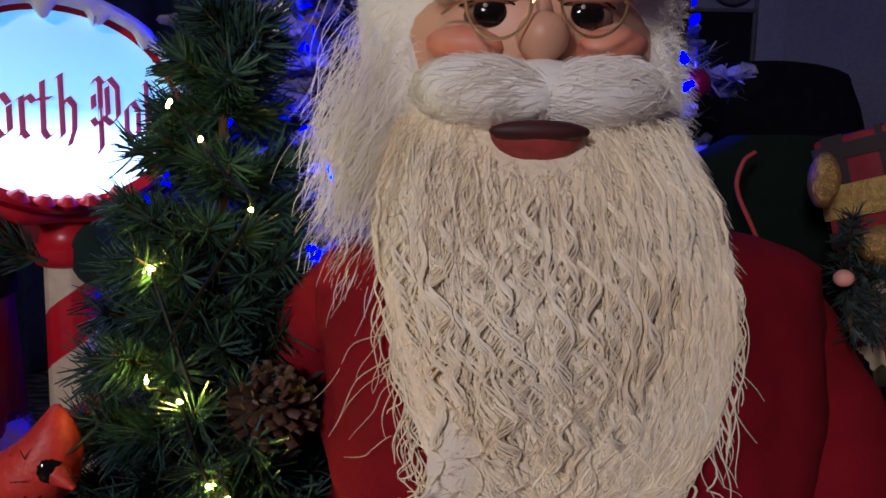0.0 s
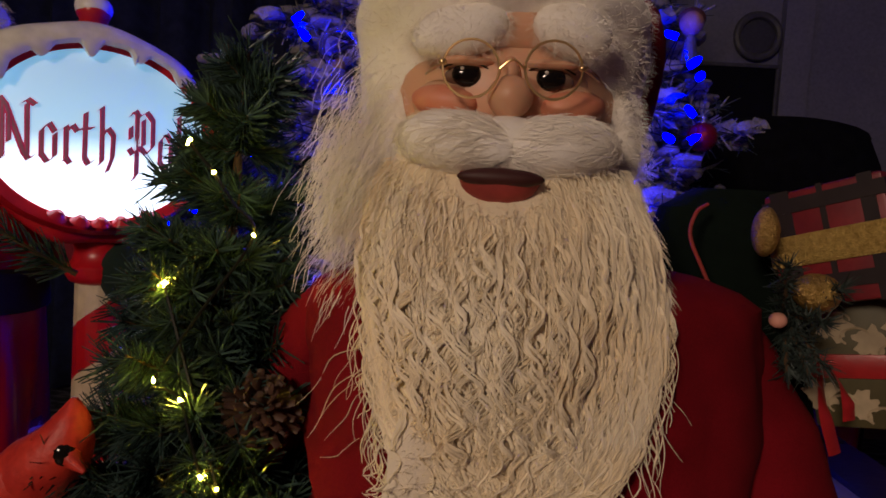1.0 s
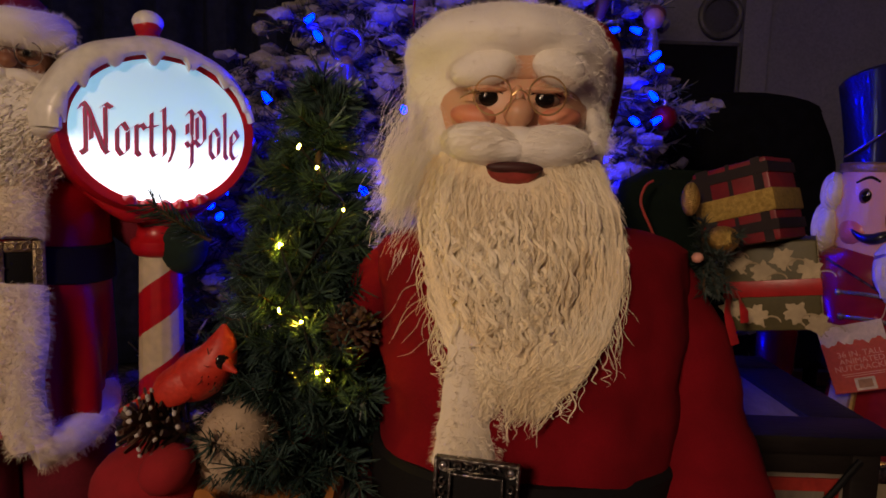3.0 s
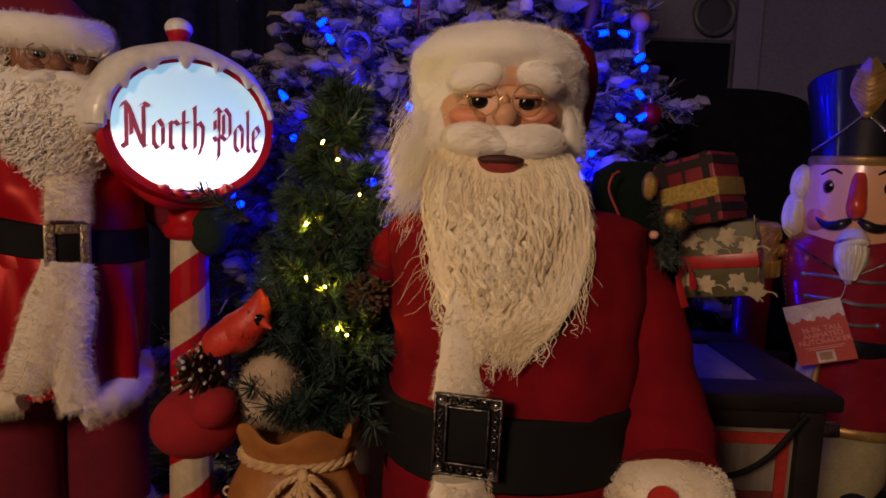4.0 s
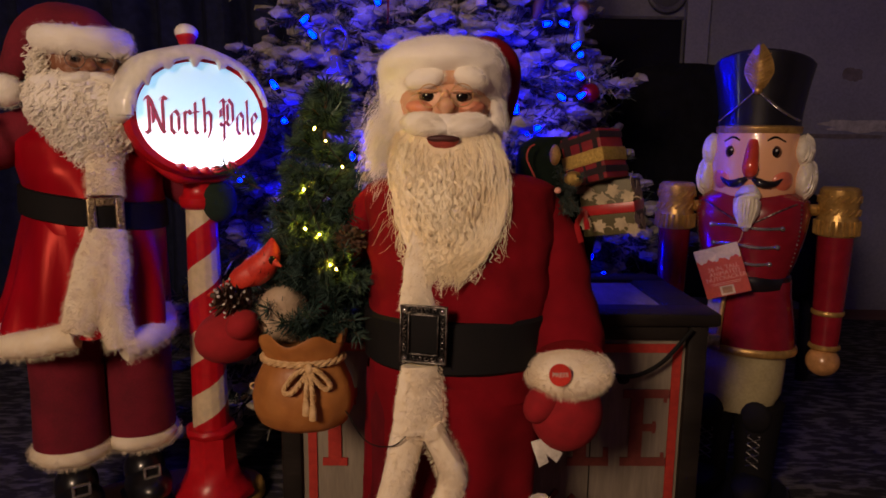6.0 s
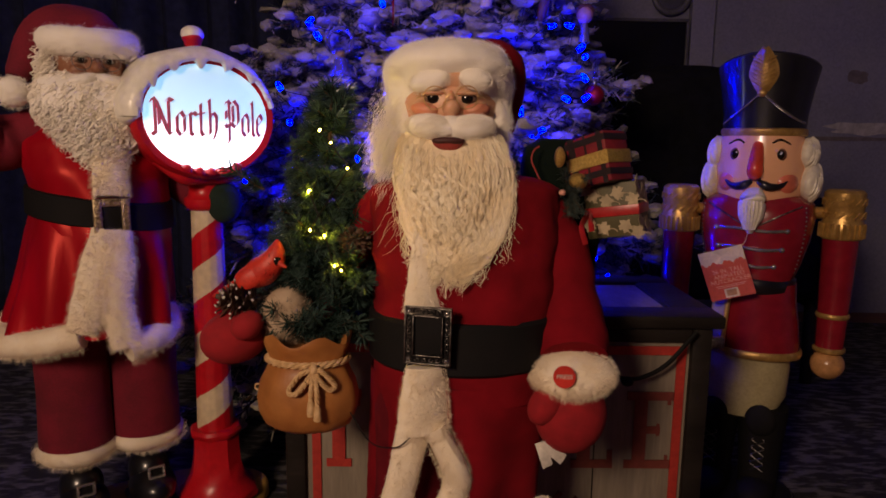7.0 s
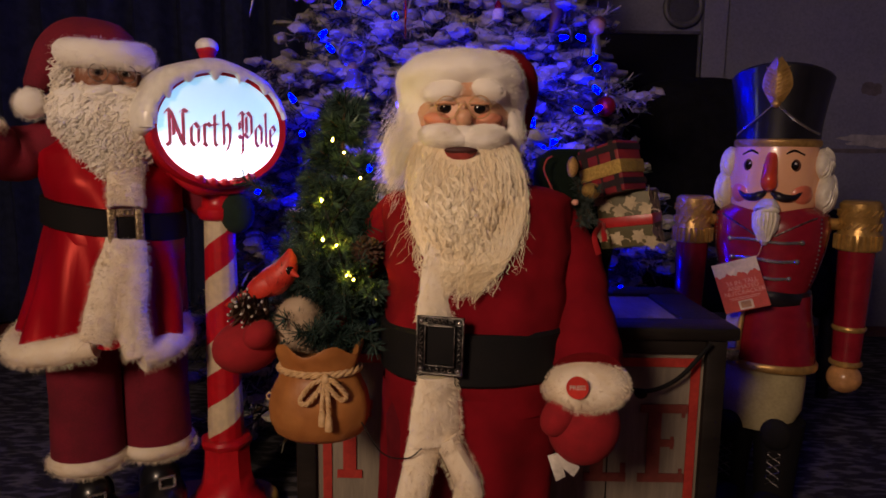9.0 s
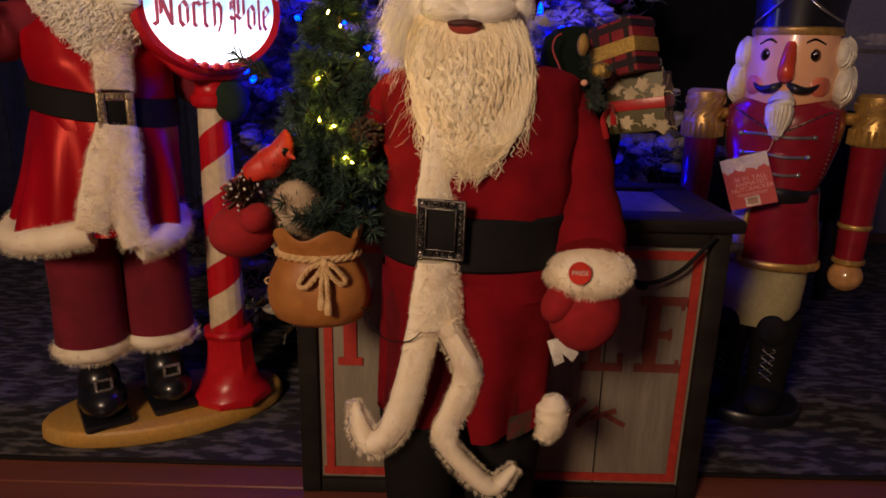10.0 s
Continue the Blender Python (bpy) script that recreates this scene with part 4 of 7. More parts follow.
def body_at(z, az, out=0.0):
    """A point of the coat: az in degrees from the viewer's side, positive to the east."""
    cx, cy, rx, ry = (np.interp(z, BT[:, 0], BT[:, k]) for k in (1, 2, 3, 4))
    a = radians(az)
    return arr(cx + (rx + out) * math.sin(a), cy - (ry + out) * math.cos(a), z)


def build_sack_doll():
    g = Geo()
    # coat above the belt, skirt open at the front below it
    rows = []
    for z in np.linspace(0.722, 0.445, 44):
        cx, cy, rx, ry = (np.interp(z, BT[:, 0], BT[:, k]) for k in (1, 2, 3, 4))
        rows.append(ring(cx, cy, rx, ry, z, 96, 0.92, 0.02))
    g.loft(rows, FELT)
    WR = (0, g.n)
    F = -22.0
    zs = np.linspace(0.47, 0.265, 14)
    for side in (-1, 1):
        outer, inner = [], []
        for z in zs:
            open_ = 2 + (44 if side < 0 else 24) * max(0, (0.43 - z) / 0.165) ** 0.9
            az = np.linspace(F + side * open_, F + side * 180, 30)
            outer.append(np.array([body_at(z, q, 0.004 + 0.040 * (0.48 - z) * math.sin(q / 7.5) ) for q in az]))
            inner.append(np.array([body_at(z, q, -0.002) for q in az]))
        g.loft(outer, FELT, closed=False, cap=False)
        # inner faces coloured darker so the open front reads as a dark interior
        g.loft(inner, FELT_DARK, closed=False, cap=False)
        g.loft([outer[-1], inner[-1]], PLAID, closed=False, cap=False)
        hem = [np.array([body_at(z, q, 0.006) for q in np.linspace(F + side * 50, F + side * 120, 18)]) for z in (0.295, 0.262)]
        g.loft(hem, PLAID, closed=False, cap=False)
    # belt
    for z0, z1 in ((0.485, 0.548),):
        g.loft([ring(*[np.interp(z, BT[:, 0], BT[:, k]) for k in (1, 2)], np.interp(z, BT[:, 0], BT[:, 3]) + o, np.interp(z, BT[:, 0], BT[:, 4]) + o, z, 48, 0.95)
                for z, o in ((z0, 0.003), (z0 + 0.004, 0.007), (z1 - 0.004, 0.007), (z1, 0.003))], BLACK)
    ornate_buckle(g, (0.0445, 0.2245, 0.5395), -13, 0.056, 0.068, PEWTER, 0.0115)
    # front fur strip, then the two trailing trims
    strip = [body_at(z, -22 + 3 * math.sin(z * 20), o) for z, o in ((0.700, -0.030), (0.655, -0.008), (0.605, 0.000), (0.56, 0.006))]
    fur_tube(g, strip, 0.026, 3200, 0.0045, FUR, 0.0005, 0.45, (0.45, -0.9, 0.1))
    s2 = [body_at(z, -22, 0.010) for z in (0.500, 0.46, 0.420)]
    fur_tube(g, s2, (0.026, 0.033, 0.036), 3600, 0.0045, FUR, 0.0005, 0.5, (0.45, -0.9, 0.1))
    fur_tube(g, [(0.030, 0.238, 0.425), (0.020, 0.234, 0.37), (0.006, 0.236, 0.31), (-0.008, 0.240, 0.275), (-0.034, 0.246, 0.252), (-0.050, 0.254, 0.272), (-0.058, 0.260, 0.305)], (0.021, 0.020, 0.021, 0.021, 0.021, 0.019, 0.007), 4200, 0.005, FUR, 0.0005, 0.7)
    fur_tube(g, [(0.054, 0.234, 0.425), (0.076, 0.230, 0.385), (0.084, 0.232, 0.355), (0.072, 0.234, 0.315), (0.058, 0.236, 0.270), (0.086, 0.238, 0.228), (0.122, 0.242, 0.196), (0.152, 0.250, 0.222)], (0.020, 0.020, 0.018, 0.019, 0.018, 0.018, 0.018, 0.007), 4200, 0.005, FUR, 0.0005, 0.7)
    fur_tube(g, [(0.194, 0.274, 0.312), (0.197, 0.272, 0.300), (0.196, 0.270, 0.275), (0.186, 0.268, 0.252)], (0.008, 0.020, 0.020, 0.008), 1800, 0.006, FUR, 0.0005)
    # trousers and boots
    for x, y in ((0.030, 0.318), (0.142, 0.330)):
        g.tube(smooth_path([(x, y, 0.46), (x, y, 0.36), (x - 0.003, y, 0.25)], 10), (0.052, 0.054, 0.055, 0.054, 0.053, 0.053, 0.052, 0.052, 0.054, 0.055), FELT_DARK, 20)
        g.lathe((x - 0.003, y, 0), [(0.044, 0.01), (0.046, 0.10), (0.056, 0.22), (0.058, 0.262), (0.050, 0.266)], BLACK, 24)
        g.ell((x - 0.008, y - 0.04, 0.035), (0.044, 0.085, 0.035), BLACK, seg=24)
        g.box((x - 0.006, y - 0.03, 0.006), (0.085, 0.16, 0.012), BLACK, bev=0.005)
    # east arm, its cuff and mitten
    A = smooth_path([(0.160, 0.350, 0.676), (0.188, 0.348, 0.662), (0.210, 0.342, 0.622), (0.222, 0.330, 0.575), (0.226, 0.300, 0.532), (0.224, 0.268, 0.500)], 22)
    rr = np.interp(np.linspace(0, 1, 22), [0, 0.25, 0.5, 0.75, 1], [0.034, 0.040, 0.039, 0.041, 0.045]) * (1 + 0.045 * np.sin(np.linspace(0, 17, 22)) + 0.03 * np.sin(np.linspace(0, 37, 22)))
    g.tube(A, rr, FELT, 20)
    c = arr(0.222, 0.256, 0.486)
    g.ell(c, (0.051, 0.045, 0.027), FUR, rot=(8, -4, 0), seg=26, lumps=0.1)
    p, nn = on_ell(c, (0.051, 0.045, 0.027), 5200, rot=(8, -4, 0))
    fuzz(g, p, nn, 0.0050, 0.0006, FUR)
    g.ell((0.222, 0.254, 0.434), (0.044, 0.036, 0.048), MITTEN, rot=(0, 8, 0), seg=26)
    g.ell((0.188, 0.240, 0.452), (0.020, 0.018, 0.027), MITTEN, rot=(0, 30, 0), seg=18)
    # west arm behind the sapling, its cuff and mitten
    A = smooth_path([(0.000, 0.345, 0.688), (-0.036, 0.362, 0.655), (-0.062, 0.375, 0.600), (-0.090, 0.395, 0.555), (-0.128, 0.368, 0.530)], 20)
    g.tube(A, np.interp(np.linspace(0, 1, 20), [0, 0.4, 1], [0.030, 0.027, 0.028]), FELT, 18)
    c = arr(-0.138, 0.312, 0.540)
    # cuff fur coloured tan to stand for the shade it sits in
    g.ell(c, (0.029, 0.030, 0.036), FUR_SHADED, rot=(0, 10, 35), seg=24, lumps=0.1)
    p, nn = on_ell(c, (0.029, 0.030, 0.036), 1500, rot=(0, 10, 35))
    fuzz(g, p, nn, 0.006, 0.0005, FUR_SHADED)
    g.ell((-0.200, 0.302, 0.514), (0.044, 0.036, 0.034), MITTEN, rot=(0, -8, 30), seg=26)
    g.ell((-0.178, 0.278, 0.535), (0.021, 0.019, 0.017), MITTEN, rot=(0, -30, 30), seg=16)
    # head: skull, face, cheeks, nose, mouth
    g.ell((0.067, 0.378, 0.795), (0.070, 0.070, 0.085), SKIN, seg=32)
    g.ell((0.067, 0.335, 0.803), (0.046, 0.030, 0.036), SKIN, seg=28)
    g.ell((0.069, 0.314, 0.838), (0.024, 0.008, 0.016), SKIN, seg=20)
    for x, s in ((0.036, -1), (0.100, 1)):
        g.ell((x, 0.3140, 0.7965), (0.018, 0.012, 0.0080), BLUSH, rot=(0, s * -6, s * 25), seg=20)
        g.ell((x + s * -0.001, 0.321, 0.797), (0.019, 0.012, 0.012), SKIN, rot=(0, 0, s * 25), seg=20)
    g.ell((0.0680, 0.301, 0.7985), (0.0112, 0.012, 0.0098), SKIN, seg=20)
    g.ell((0.0675, 0.309, 0.806), (0.0060, 0.010, 0.013), SKIN, seg=16)
    for x in (0.0460, 0.0870):
        g.ell((x + 0.001, 0.3130, 0.8086), (0.0118, 0.0065, 0.0056), EYE_W, seg=22)
        g.ell((x + 0.0005, 0.3080, 0.8090), (0.0074, 0.0034, 0.0062), EYE_B, seg=20)
        # white dot on the pupil as a painted glint
        g.ell((x - 0.0018, 0.3049, 0.8112), (0.0010, 0.0006, 0.0010), PAPER, seg=8)
        g.ell((x, 0.3105, 0.8152), (0.0150, 0.0085, 0.0032), SKIN, seg=16)
        g.tube(smooth_path([(x - 0.0125, 0.308, 0.8115), (x - 0.005, 0.3055, 0.8136), (x + 0.006, 0.3055, 0.8136), (x + 0.0125, 0.308, 0.8115)], 12), 0.0005, EYE_B, 5)
    spectacles(g, (0.0485, 0.2900, 0.8088), (0.0868, 0.2900, 0.8098), 0.0132, 0.00062, GOLD)
    for a, b in (((0.0353, 0.290, 0.811), (0.026, 0.312, 0.809)), ((0.100, 0.290, 0.811), (0.112, 0.314, 0.810))):
        g.tube([a, b], 0.0006, GOLD, 6)
        g.ell(a, (0.0022, 0.0014, 0.0016), GOLD, seg=10)
    # open mouth: straight dark upper edge, lip curved below
    g.ell((0.065, 0.2870, 0.7615), (0.0190, 0.0110, 0.0120), LIP, rot=(0, 0, 0), seg=30, lo=-0.999, hi=0.2)
    g.ell((0.065, 0.2800, 0.7615), (0.0200, 0.0050, 0.0045), MOUTH, seg=26)
    # brows
    for x, z, s, w, h in ((0.0420, 0.8300, -1, 0.0258, 0.0130), (0.0970, 0.8325, 1, 0.0200, 0.0130)):
        c, r = (x, 0.3100, z), (w, 0.0115, h)
        g.ell(c, r, FLUFF, rot=(0, s * 12, s * 8), seg=28, lumps=0.10, freq=70)
        p, nn = on_ell(c, r, 2200, rot=(0, s * 12, s * 8))
        fuzz(g, p, nn, 0.0050, 0.00020, FLUFF, 0.2, 1.1)
    g.ell((0.0685, 0.3000, 0.7775), (0.024, 0.0165, 0.0125), FLUFF, seg=32, lumps=0.06, freq=60)
    # moustache: two wings, their hair combed round to the outer ends
    for s in (-1, 1):
        c, r = arr(0.0685 + s * 0.0240, 0.300, 0.7768), arr(0.0315, 0.0175, 0.0142)
        Q = np.array(Euler((0, radians(s * -5), radians(s * 18))).to_matrix())
        g.ell(tuple(c), tuple(r), FLUFF, rot=(0, s * -5, s * 18), seg=44, lumps=0.07, freq=55)
        n = 1500
        q, nn = on_ell((0, 0, 0), tuple(r), n)
        v = arr(s * 1.0, 0.0, -0.25) + 0.42 * rng.normal(size=(n, 3))
        d = v - (v * nn).sum(1)[:, None] * nn
        d /= np.linalg.norm(d, axis=1)[:, None]
        k = np.linspace(0, 1, 7)
        P = q[:, None] + rng.uniform(0.006, 0.020, n)[:, None, None] * k[:, None] * d[:, None]
        e = P / r
        e /= np.linalg.norm(e, axis=2)[..., None]
        lift = 0.995 + 0.02 * rng.uniform(0, 1, n)[:, None] + 0.14 * k * rng.uniform(0, 1, n)[:, None] ** 3
        P = e * r * lift[..., None]
        g.hairs(P @ Q.T + c, 0.00015 * np.array([0.3, 0.8, 1, 1, 0.9, 0.6, 0.2]), STRAND)
        p, nn = on_ell(tuple(c), tuple(r), 900, rot=(0, s * -5, s * 18))
        fuzz(g, p, nn, 0.0042, 0.00018, FLUFF, 0.3, 1.0)
    # fluffy cap brim and side hair
    hood = np.array([(0.735, 0.068, 0.386, 0.062, 0.044), (0.760, 0.067, 0.384, 0.074, 0.050), (0.790, 0.066, 0.382, 0.080, 0.055), (0.815, 0.066, 0.380, 0.083, 0.060),
                     (0.834, 0.066, 0.378, 0.084, 0.067), (0.846, 0.066, 0.374, 0.084, 0.075), (0.856, 0.066, 0.373, 0.082, 0.078), (0.868, 0.066, 0.375, 0.075, 0.073), (0.879, 0.067, 0.378, 0.060, 0.060),
                     (0.8855, 0.068, 0.380, 0.040, 0.040), (0.888, 0.068, 0.380, 0.006, 0.006)])
    rows = []
    for z in np.concatenate([np.linspace(0.735, 0.870, 34), np.linspace(0.873, 0.888, 10)]):
        cx, cy, rx, ry = (np.interp(z, hood[:, 0], hood[:, k]) for k in (1, 2, 3, 4))
        q = ring(cx, cy, rx, ry, z, 72)
        k = np.array([1 + 0.05 * noise.noise(Vector(w) * 38) + 0.025 * noise.noise(Vector(w) * 95) for w in q])
        q[:, :2] = arr(cx, cy) + (q[:, :2] - arr(cx, cy)) * k[:, None]
        rows.append(q)
    g.loft(rows, FLUFF)
    RW = np.array(rows)
    n = 16000
    i, j = rng.integers(0, len(rows) - 1, n), rng.integers(0, 72, n)
    fu, fv = rng.uniform(size=(n, 1)), rng.uniform(size=(n, 1))
    p = (RW[i, j] * (1 - fu) + RW[i + 1, j] * fu) * (1 - fv) + (RW[i, (j + 1) % 72] * (1 - fu) + RW[i + 1, (j + 1) % 72] * fu) * fv
    nn = p - arr(0.067, 0.380, 0.815)
    nn /= np.linalg.norm(nn, axis=1)[:, None]
    ok = p[:, 1] < 0.40
    fuzz(g, p[ok], nn[ok], 0.0050, 0.00024, FLUFF, 0.25, 1.0)
    # soft hair that joins the hood to the beard on both sides
    for c, r in (((0.010, 0.350, 0.776), (0.016, 0.022, 0.034)), ((0.129, 0.353, 0.778), (0.015, 0.020, 0.036))):
        g.ell(c, r, FLUFF, seg=32, lumps=0.10, freq=45)
        p, nn = on_ell(c, r, 2600, keep=lambda d: d[1] < 0.5)
        fuzz(g, p, nn, 0.0085, 0.00022, FLUFF, 0.5, 0.8)
    # red cap falling back to the east
    g.tube(smooth_path([(0.100, 0.412, 0.846), (0.124, 0.418, 0.858), (0.142, 0.424, 0.852), (0.149, 0.430, 0.815), (0.148, 0.436, 0.775)], 16),
           np.interp(np.linspace(0, 1, 16), [0, 0.3, 0.6, 1], [0.040, 0.038, 0.028, 0.012]), FELT, 20)
    # beard: dense woolly mass, then locks that lie along it

    def on_coat(P):
        """Hair lies on the coat, never inside it."""
        cx, cy, rx, ry = (np.interp(P[..., 2], BT[:, 0], BT[:, k]) for k in (1, 2, 3, 4))
        u = np.clip((P[..., 0] - cx) / rx, -1, 1)
        front_y = cy - (ry + 0.006) * np.sqrt(1 - u * u) - rng.uniform(0.0005, 0.006, len(P))[:, None]
        Q = P.copy()
        foot = rng.uniform(0.590, 0.640, len(P))[:, None]
        Q[..., 2] = np.where(P[..., 2] < foot, foot + 0.42 * (P[..., 2] - foot), P[..., 2])
        w = np.clip((0.745 - P[..., 2]) / 0.05, 0, 1) * (np.abs(u) < 0.97)
        Q[..., 1] = P[..., 1] + w * np.minimum(0.0, front_y - P[..., 1])
        return Q
    g.press = on_coat
    core = [(0.772, 0.070, 0.322, 0.060, 0.026), (0.757, 0.070, 0.315, 0.064, 0.030), (0.738, 0.072, 0.305, 0.068, 0.033), (0.71, 0.073, 0.296, 0.068, 0.036), (0.68, 0.074, 0.288, 0.061, 0.036), (0.65, 0.074, 0.281, 0.051, 0.032), (0.625, 0.072, 0.275, 0.036, 0.024), (0.606, 0.069, 0.270, 0.020, 0.014), (0.59, 0.062, 0.268, 0.012, 0.008)]
    rows = []
    CT = np.array(core)[::-1]
    for z in np.linspace(0.59, 0.772, 46):
        cx, cy, rx, ry = (np.interp(z, CT[:, 0], CT[:, k]) for k in (1, 2, 3, 4))
        p = ring(cx, cy, max(rx - 0.0025, 0.006), max(ry - 0.0025, 0.004), z, 90)
        off = []
        for q in p:
            w = Vector((q[0] * 120, q[1] * 120, q[2] * 45))
            off.append(0.0030 * noise.noise(w) + 0.0012 * noise.noise(w * 2.3))
        d = p - arr(cx, cy, z)
        p = p + d / np.linalg.norm(d, axis=1)[:, None] * np.array(off)[:, None]
        rows.append(p)
    g.loft(rows, HAIR_CORE)

    def on_beard(n, zlo, zhi, azmax):
        z = rng.uniform(zlo, zhi, n)
        az = rng.uniform(-azmax, azmax, n)
        cx, cy, rx, ry = (np.interp(z, CT[:, 0], CT[:, k]) for k in (1, 2, 3, 4))
        p = np.stack([cx + rx * np.sin(az), cy - ry * np.cos(az), z], 1)
        ok = ~((np.abs(p[:, 0] - 0.065) < 0.024 - 1.6 * np.clip(0.760 - p[:, 2], 0, 0.015)) & (p[:, 2] > 0.7455))
        return p[ok], az[ok]

    def lie(n, zlo, zhi, length, amp, waves, rad, steps, sides):
        """Locks that follow the beard's own surface downwards."""
        p, az = on_beard(n, zlo, zhi, 1.8)
        n = len(p)
        s = np.linspace(0, 1, steps)
        ln = length * rng.uniform(0.6, 1.4, n)
        z = p[:, 2:3] - ln[:, None] * s
        cx, cy, rx, ry = (np.interp(z, CT[:, 0], CT[:, k]) for k in (1, 2, 3, 4))
        low = np.clip((0.625 - z) / 0.03, 0, 1)
        fr, ph = (waves * rng.uniform(0.6, 1.5, n))[:, None] * 6.28, rng.uniform(0, 6.28, n)[:, None]
        am = amp * rng.uniform(0.4, 1.6, n)[:, None]
        hand = rng.choice((-1.0, 1.0), n)[:, None]
        a = az[:, None] * (1 - 0.25 * low) + (hand * am * np.sin(fr * s + ph) + 0.006 * rng.normal(size=n)[:, None] * s) / 0.06
        out = rng.uniform(-0.0006, 0.0022, n)[:, None] + 0.5 * am * (1 + np.cos(fr * s * 1.3 + 2 * ph))
        rx, ry = np.maximum(rx, 0.022), np.maximum(ry, 0.012)
        P = np.stack([cx + (rx + out) * np.sin(a), cy - (ry + out) * np.cos(a), z + 0.5 * am * np.sin(fr * s * 0.8 + 3 * ph)], -1)
        r = rad * rng.uniform(0.5, 1.5, n)[:, None] * (0.3 + 0.7 * np.sin(np.pi * np.clip(0.1 + 0.86 * s, 0, 1)))
        g.hairs(P, r, HAIR, sides, 0.75)

    def clumps(n, zlo, zhi, length, amp, wave, per, spread, rad, steps, proud):
        """Woolly locks: bundles of fine hair that share one wave down the beard."""
        p, az = on_beard(n, zlo, zhi, 1.75)
        n = len(p)
        s = np.linspace(0, 1, steps)
        ln = length * rng.uniform(0.6, 1.35, n)
        soft = np.array([noise.noise(Vector((3.0 * a, 42 * q[2], 1.7))) for a, q in zip(az, p)])
        ph, am = 3 * soft + rng.uniform(0, 6.28, n), amp * rng.uniform(0.5, 1.4, n) * np.clip((0.78 - p[:, 2]) / 0.06, 0.25, 1)
        turns = ln / wave * rng.uniform(0.7, 1.3, n) * 6.28
        i = np.repeat(np.arange(n), per)
        m = len(i)
        z = p[i, 2:3] - ln[i, None] * s * rng.uniform(0.8, 1.05, m)[:, None]
        cx, cy, rx, ry = (np.interp(z, CT[:, 0], CT[:, k]) for k in (1, 2, 3, 4))
        rx, ry = np.maximum(rx, 0.022), np.maximum(ry, 0.012)
        w = turns[i, None] * s + ph[i, None] + 0.25 * rng.normal(size=m)[:, None]
        tight = 0.35 + 0.65 * np.sin(np.pi * np.clip(s * 0.9 + 0.08, 0, 1))
        off = spread * rng.normal(size=m)[:, None] * tight
        a = az[i, None] + (am[i, None] * np.sin(w) + off) / 0.055
        out = -0.0025 + proud * rng.uniform(0, 1, n)[i, None] * np.sin(np.pi * s) ** 0.5 + 0.4 * spread * rng.normal(size=m)[:, None] * tight + 0.45 * am[i, None] * (1 + np.cos(w + 1.2))
        P = np.stack([cx + (rx + out) * np.sin(a), cy - (ry + out) * np.cos(a), z], -1)
        g.hairs(P, rad * rng.uniform(0.7, 1.3, m)[:, None] * np.linspace(1, 0.5, steps), HAIR, 3)

    # fine fleece over the upper beard, then long curling locks
    p, az = on_beard(2600, 0.715, 0.770, 1.8)
    nn = np.stack([np.sin(az), -np.cos(az), -0.5 + 0 * az], 1)
    fuzz(g, p, nn, 0.0100, 0.00040, HAIR, 0.8, 0.5, 4)
    lie(1300, 0.620, 0.770, 0.046, 0.0014, 1.6, 0.00026, 12, 3)
    clumps(330, 0.640, 0.764, 0.050, 0.0021, 0.019, 7, 0.00045, 0.00040, 18, 0.006)
    clumps(300, 0.640, 0.748, 0.056, 0.0025, 0.0175, 7, 0.00040, 0.00042, 24, 0.009)
    clumps(130, 0.632, 0.690, 0.040, 0.0027, 0.0160, 6, 0.00035, 0.00044, 22, 0.010)
    # the ragged lower edge and the fringe on both sides
    n = 300
    roots = arr(0.072, 0.262, 0.645) + rng.normal(size=(n, 3)) * arr(0.021, 0.008, 0.012)
    dirs = rng.normal(size=(n, 3)) * 0.25 + arr(0, -0.15, -1)
    curly(g, roots, dirs / np.linalg.norm(dirs, axis=1)[:, None], 0.036, 0.0034, 2.0, 0.00046, HAIR, 20, 4)
    for sg, n, zz, zs in ((-1, 44, 0.680, 0.030), (1, 30, 0.700, 0.028)):
        z = np.clip(zz + zs * rng.normal(size=n), 0.615, 0.75)
        az = sg * rng.uniform(1.15, 1.75, n)
        cx, cy, rx, ry = (np.interp(z, CT[:, 0], CT[:, k]) for k in (1, 2, 3, 4))
        roots = np.stack([cx + rx * np.sin(az), cy - ry * np.cos(az), z], 1)
        dirs = np.stack([np.full(n, sg * 0.22), np.full(n, 0.0), np.full(n, -0.95)], 1) + 0.16 * rng.normal(size=(n, 3))
        curly(g, roots, dirs / np.linalg.norm(dirs, axis=1)[:, None], 0.042, 0.0024, 1.6, 0.00036, HAIR, 18, 4, 0.9)
    # soft tuft that sweeps out to the west, wisps over the shoulders
    g.ell((-0.006, 0.346, 0.752), (0.016, 0.026, 0.026), FLUFF, rot=(0, 30, 0), seg=24, lumps=0.08, freq=60)
    n = 1300
    roots = arr(-0.004, 0.338, 0.768) + rng.normal(size=(n, 3)) * arr(0.008, 0.016, 0.020)
    dirs = arr(-0.80, -0.15, -0.70) + 0.20 * rng.normal(size=(n, 3))
    curly(g, roots, dirs / np.linalg.norm(dirs, axis=1)[:, None], 0.034, 0.0018, 0.9, 0.00020, STRAND, 12, 3, 0.55)
    for x, sg, n in ((0.122, 1, 5), (0.012, -1, 6)):
        roots = arr(x, 0.296, 0.662) + rng.normal(size=(n, 3)) * arr(0.003, 0.008, 0.022)
        dirs = arr(sg * 0.9, -0.1, -0.55) + 0.25 * rng.normal(size=(n, 3))
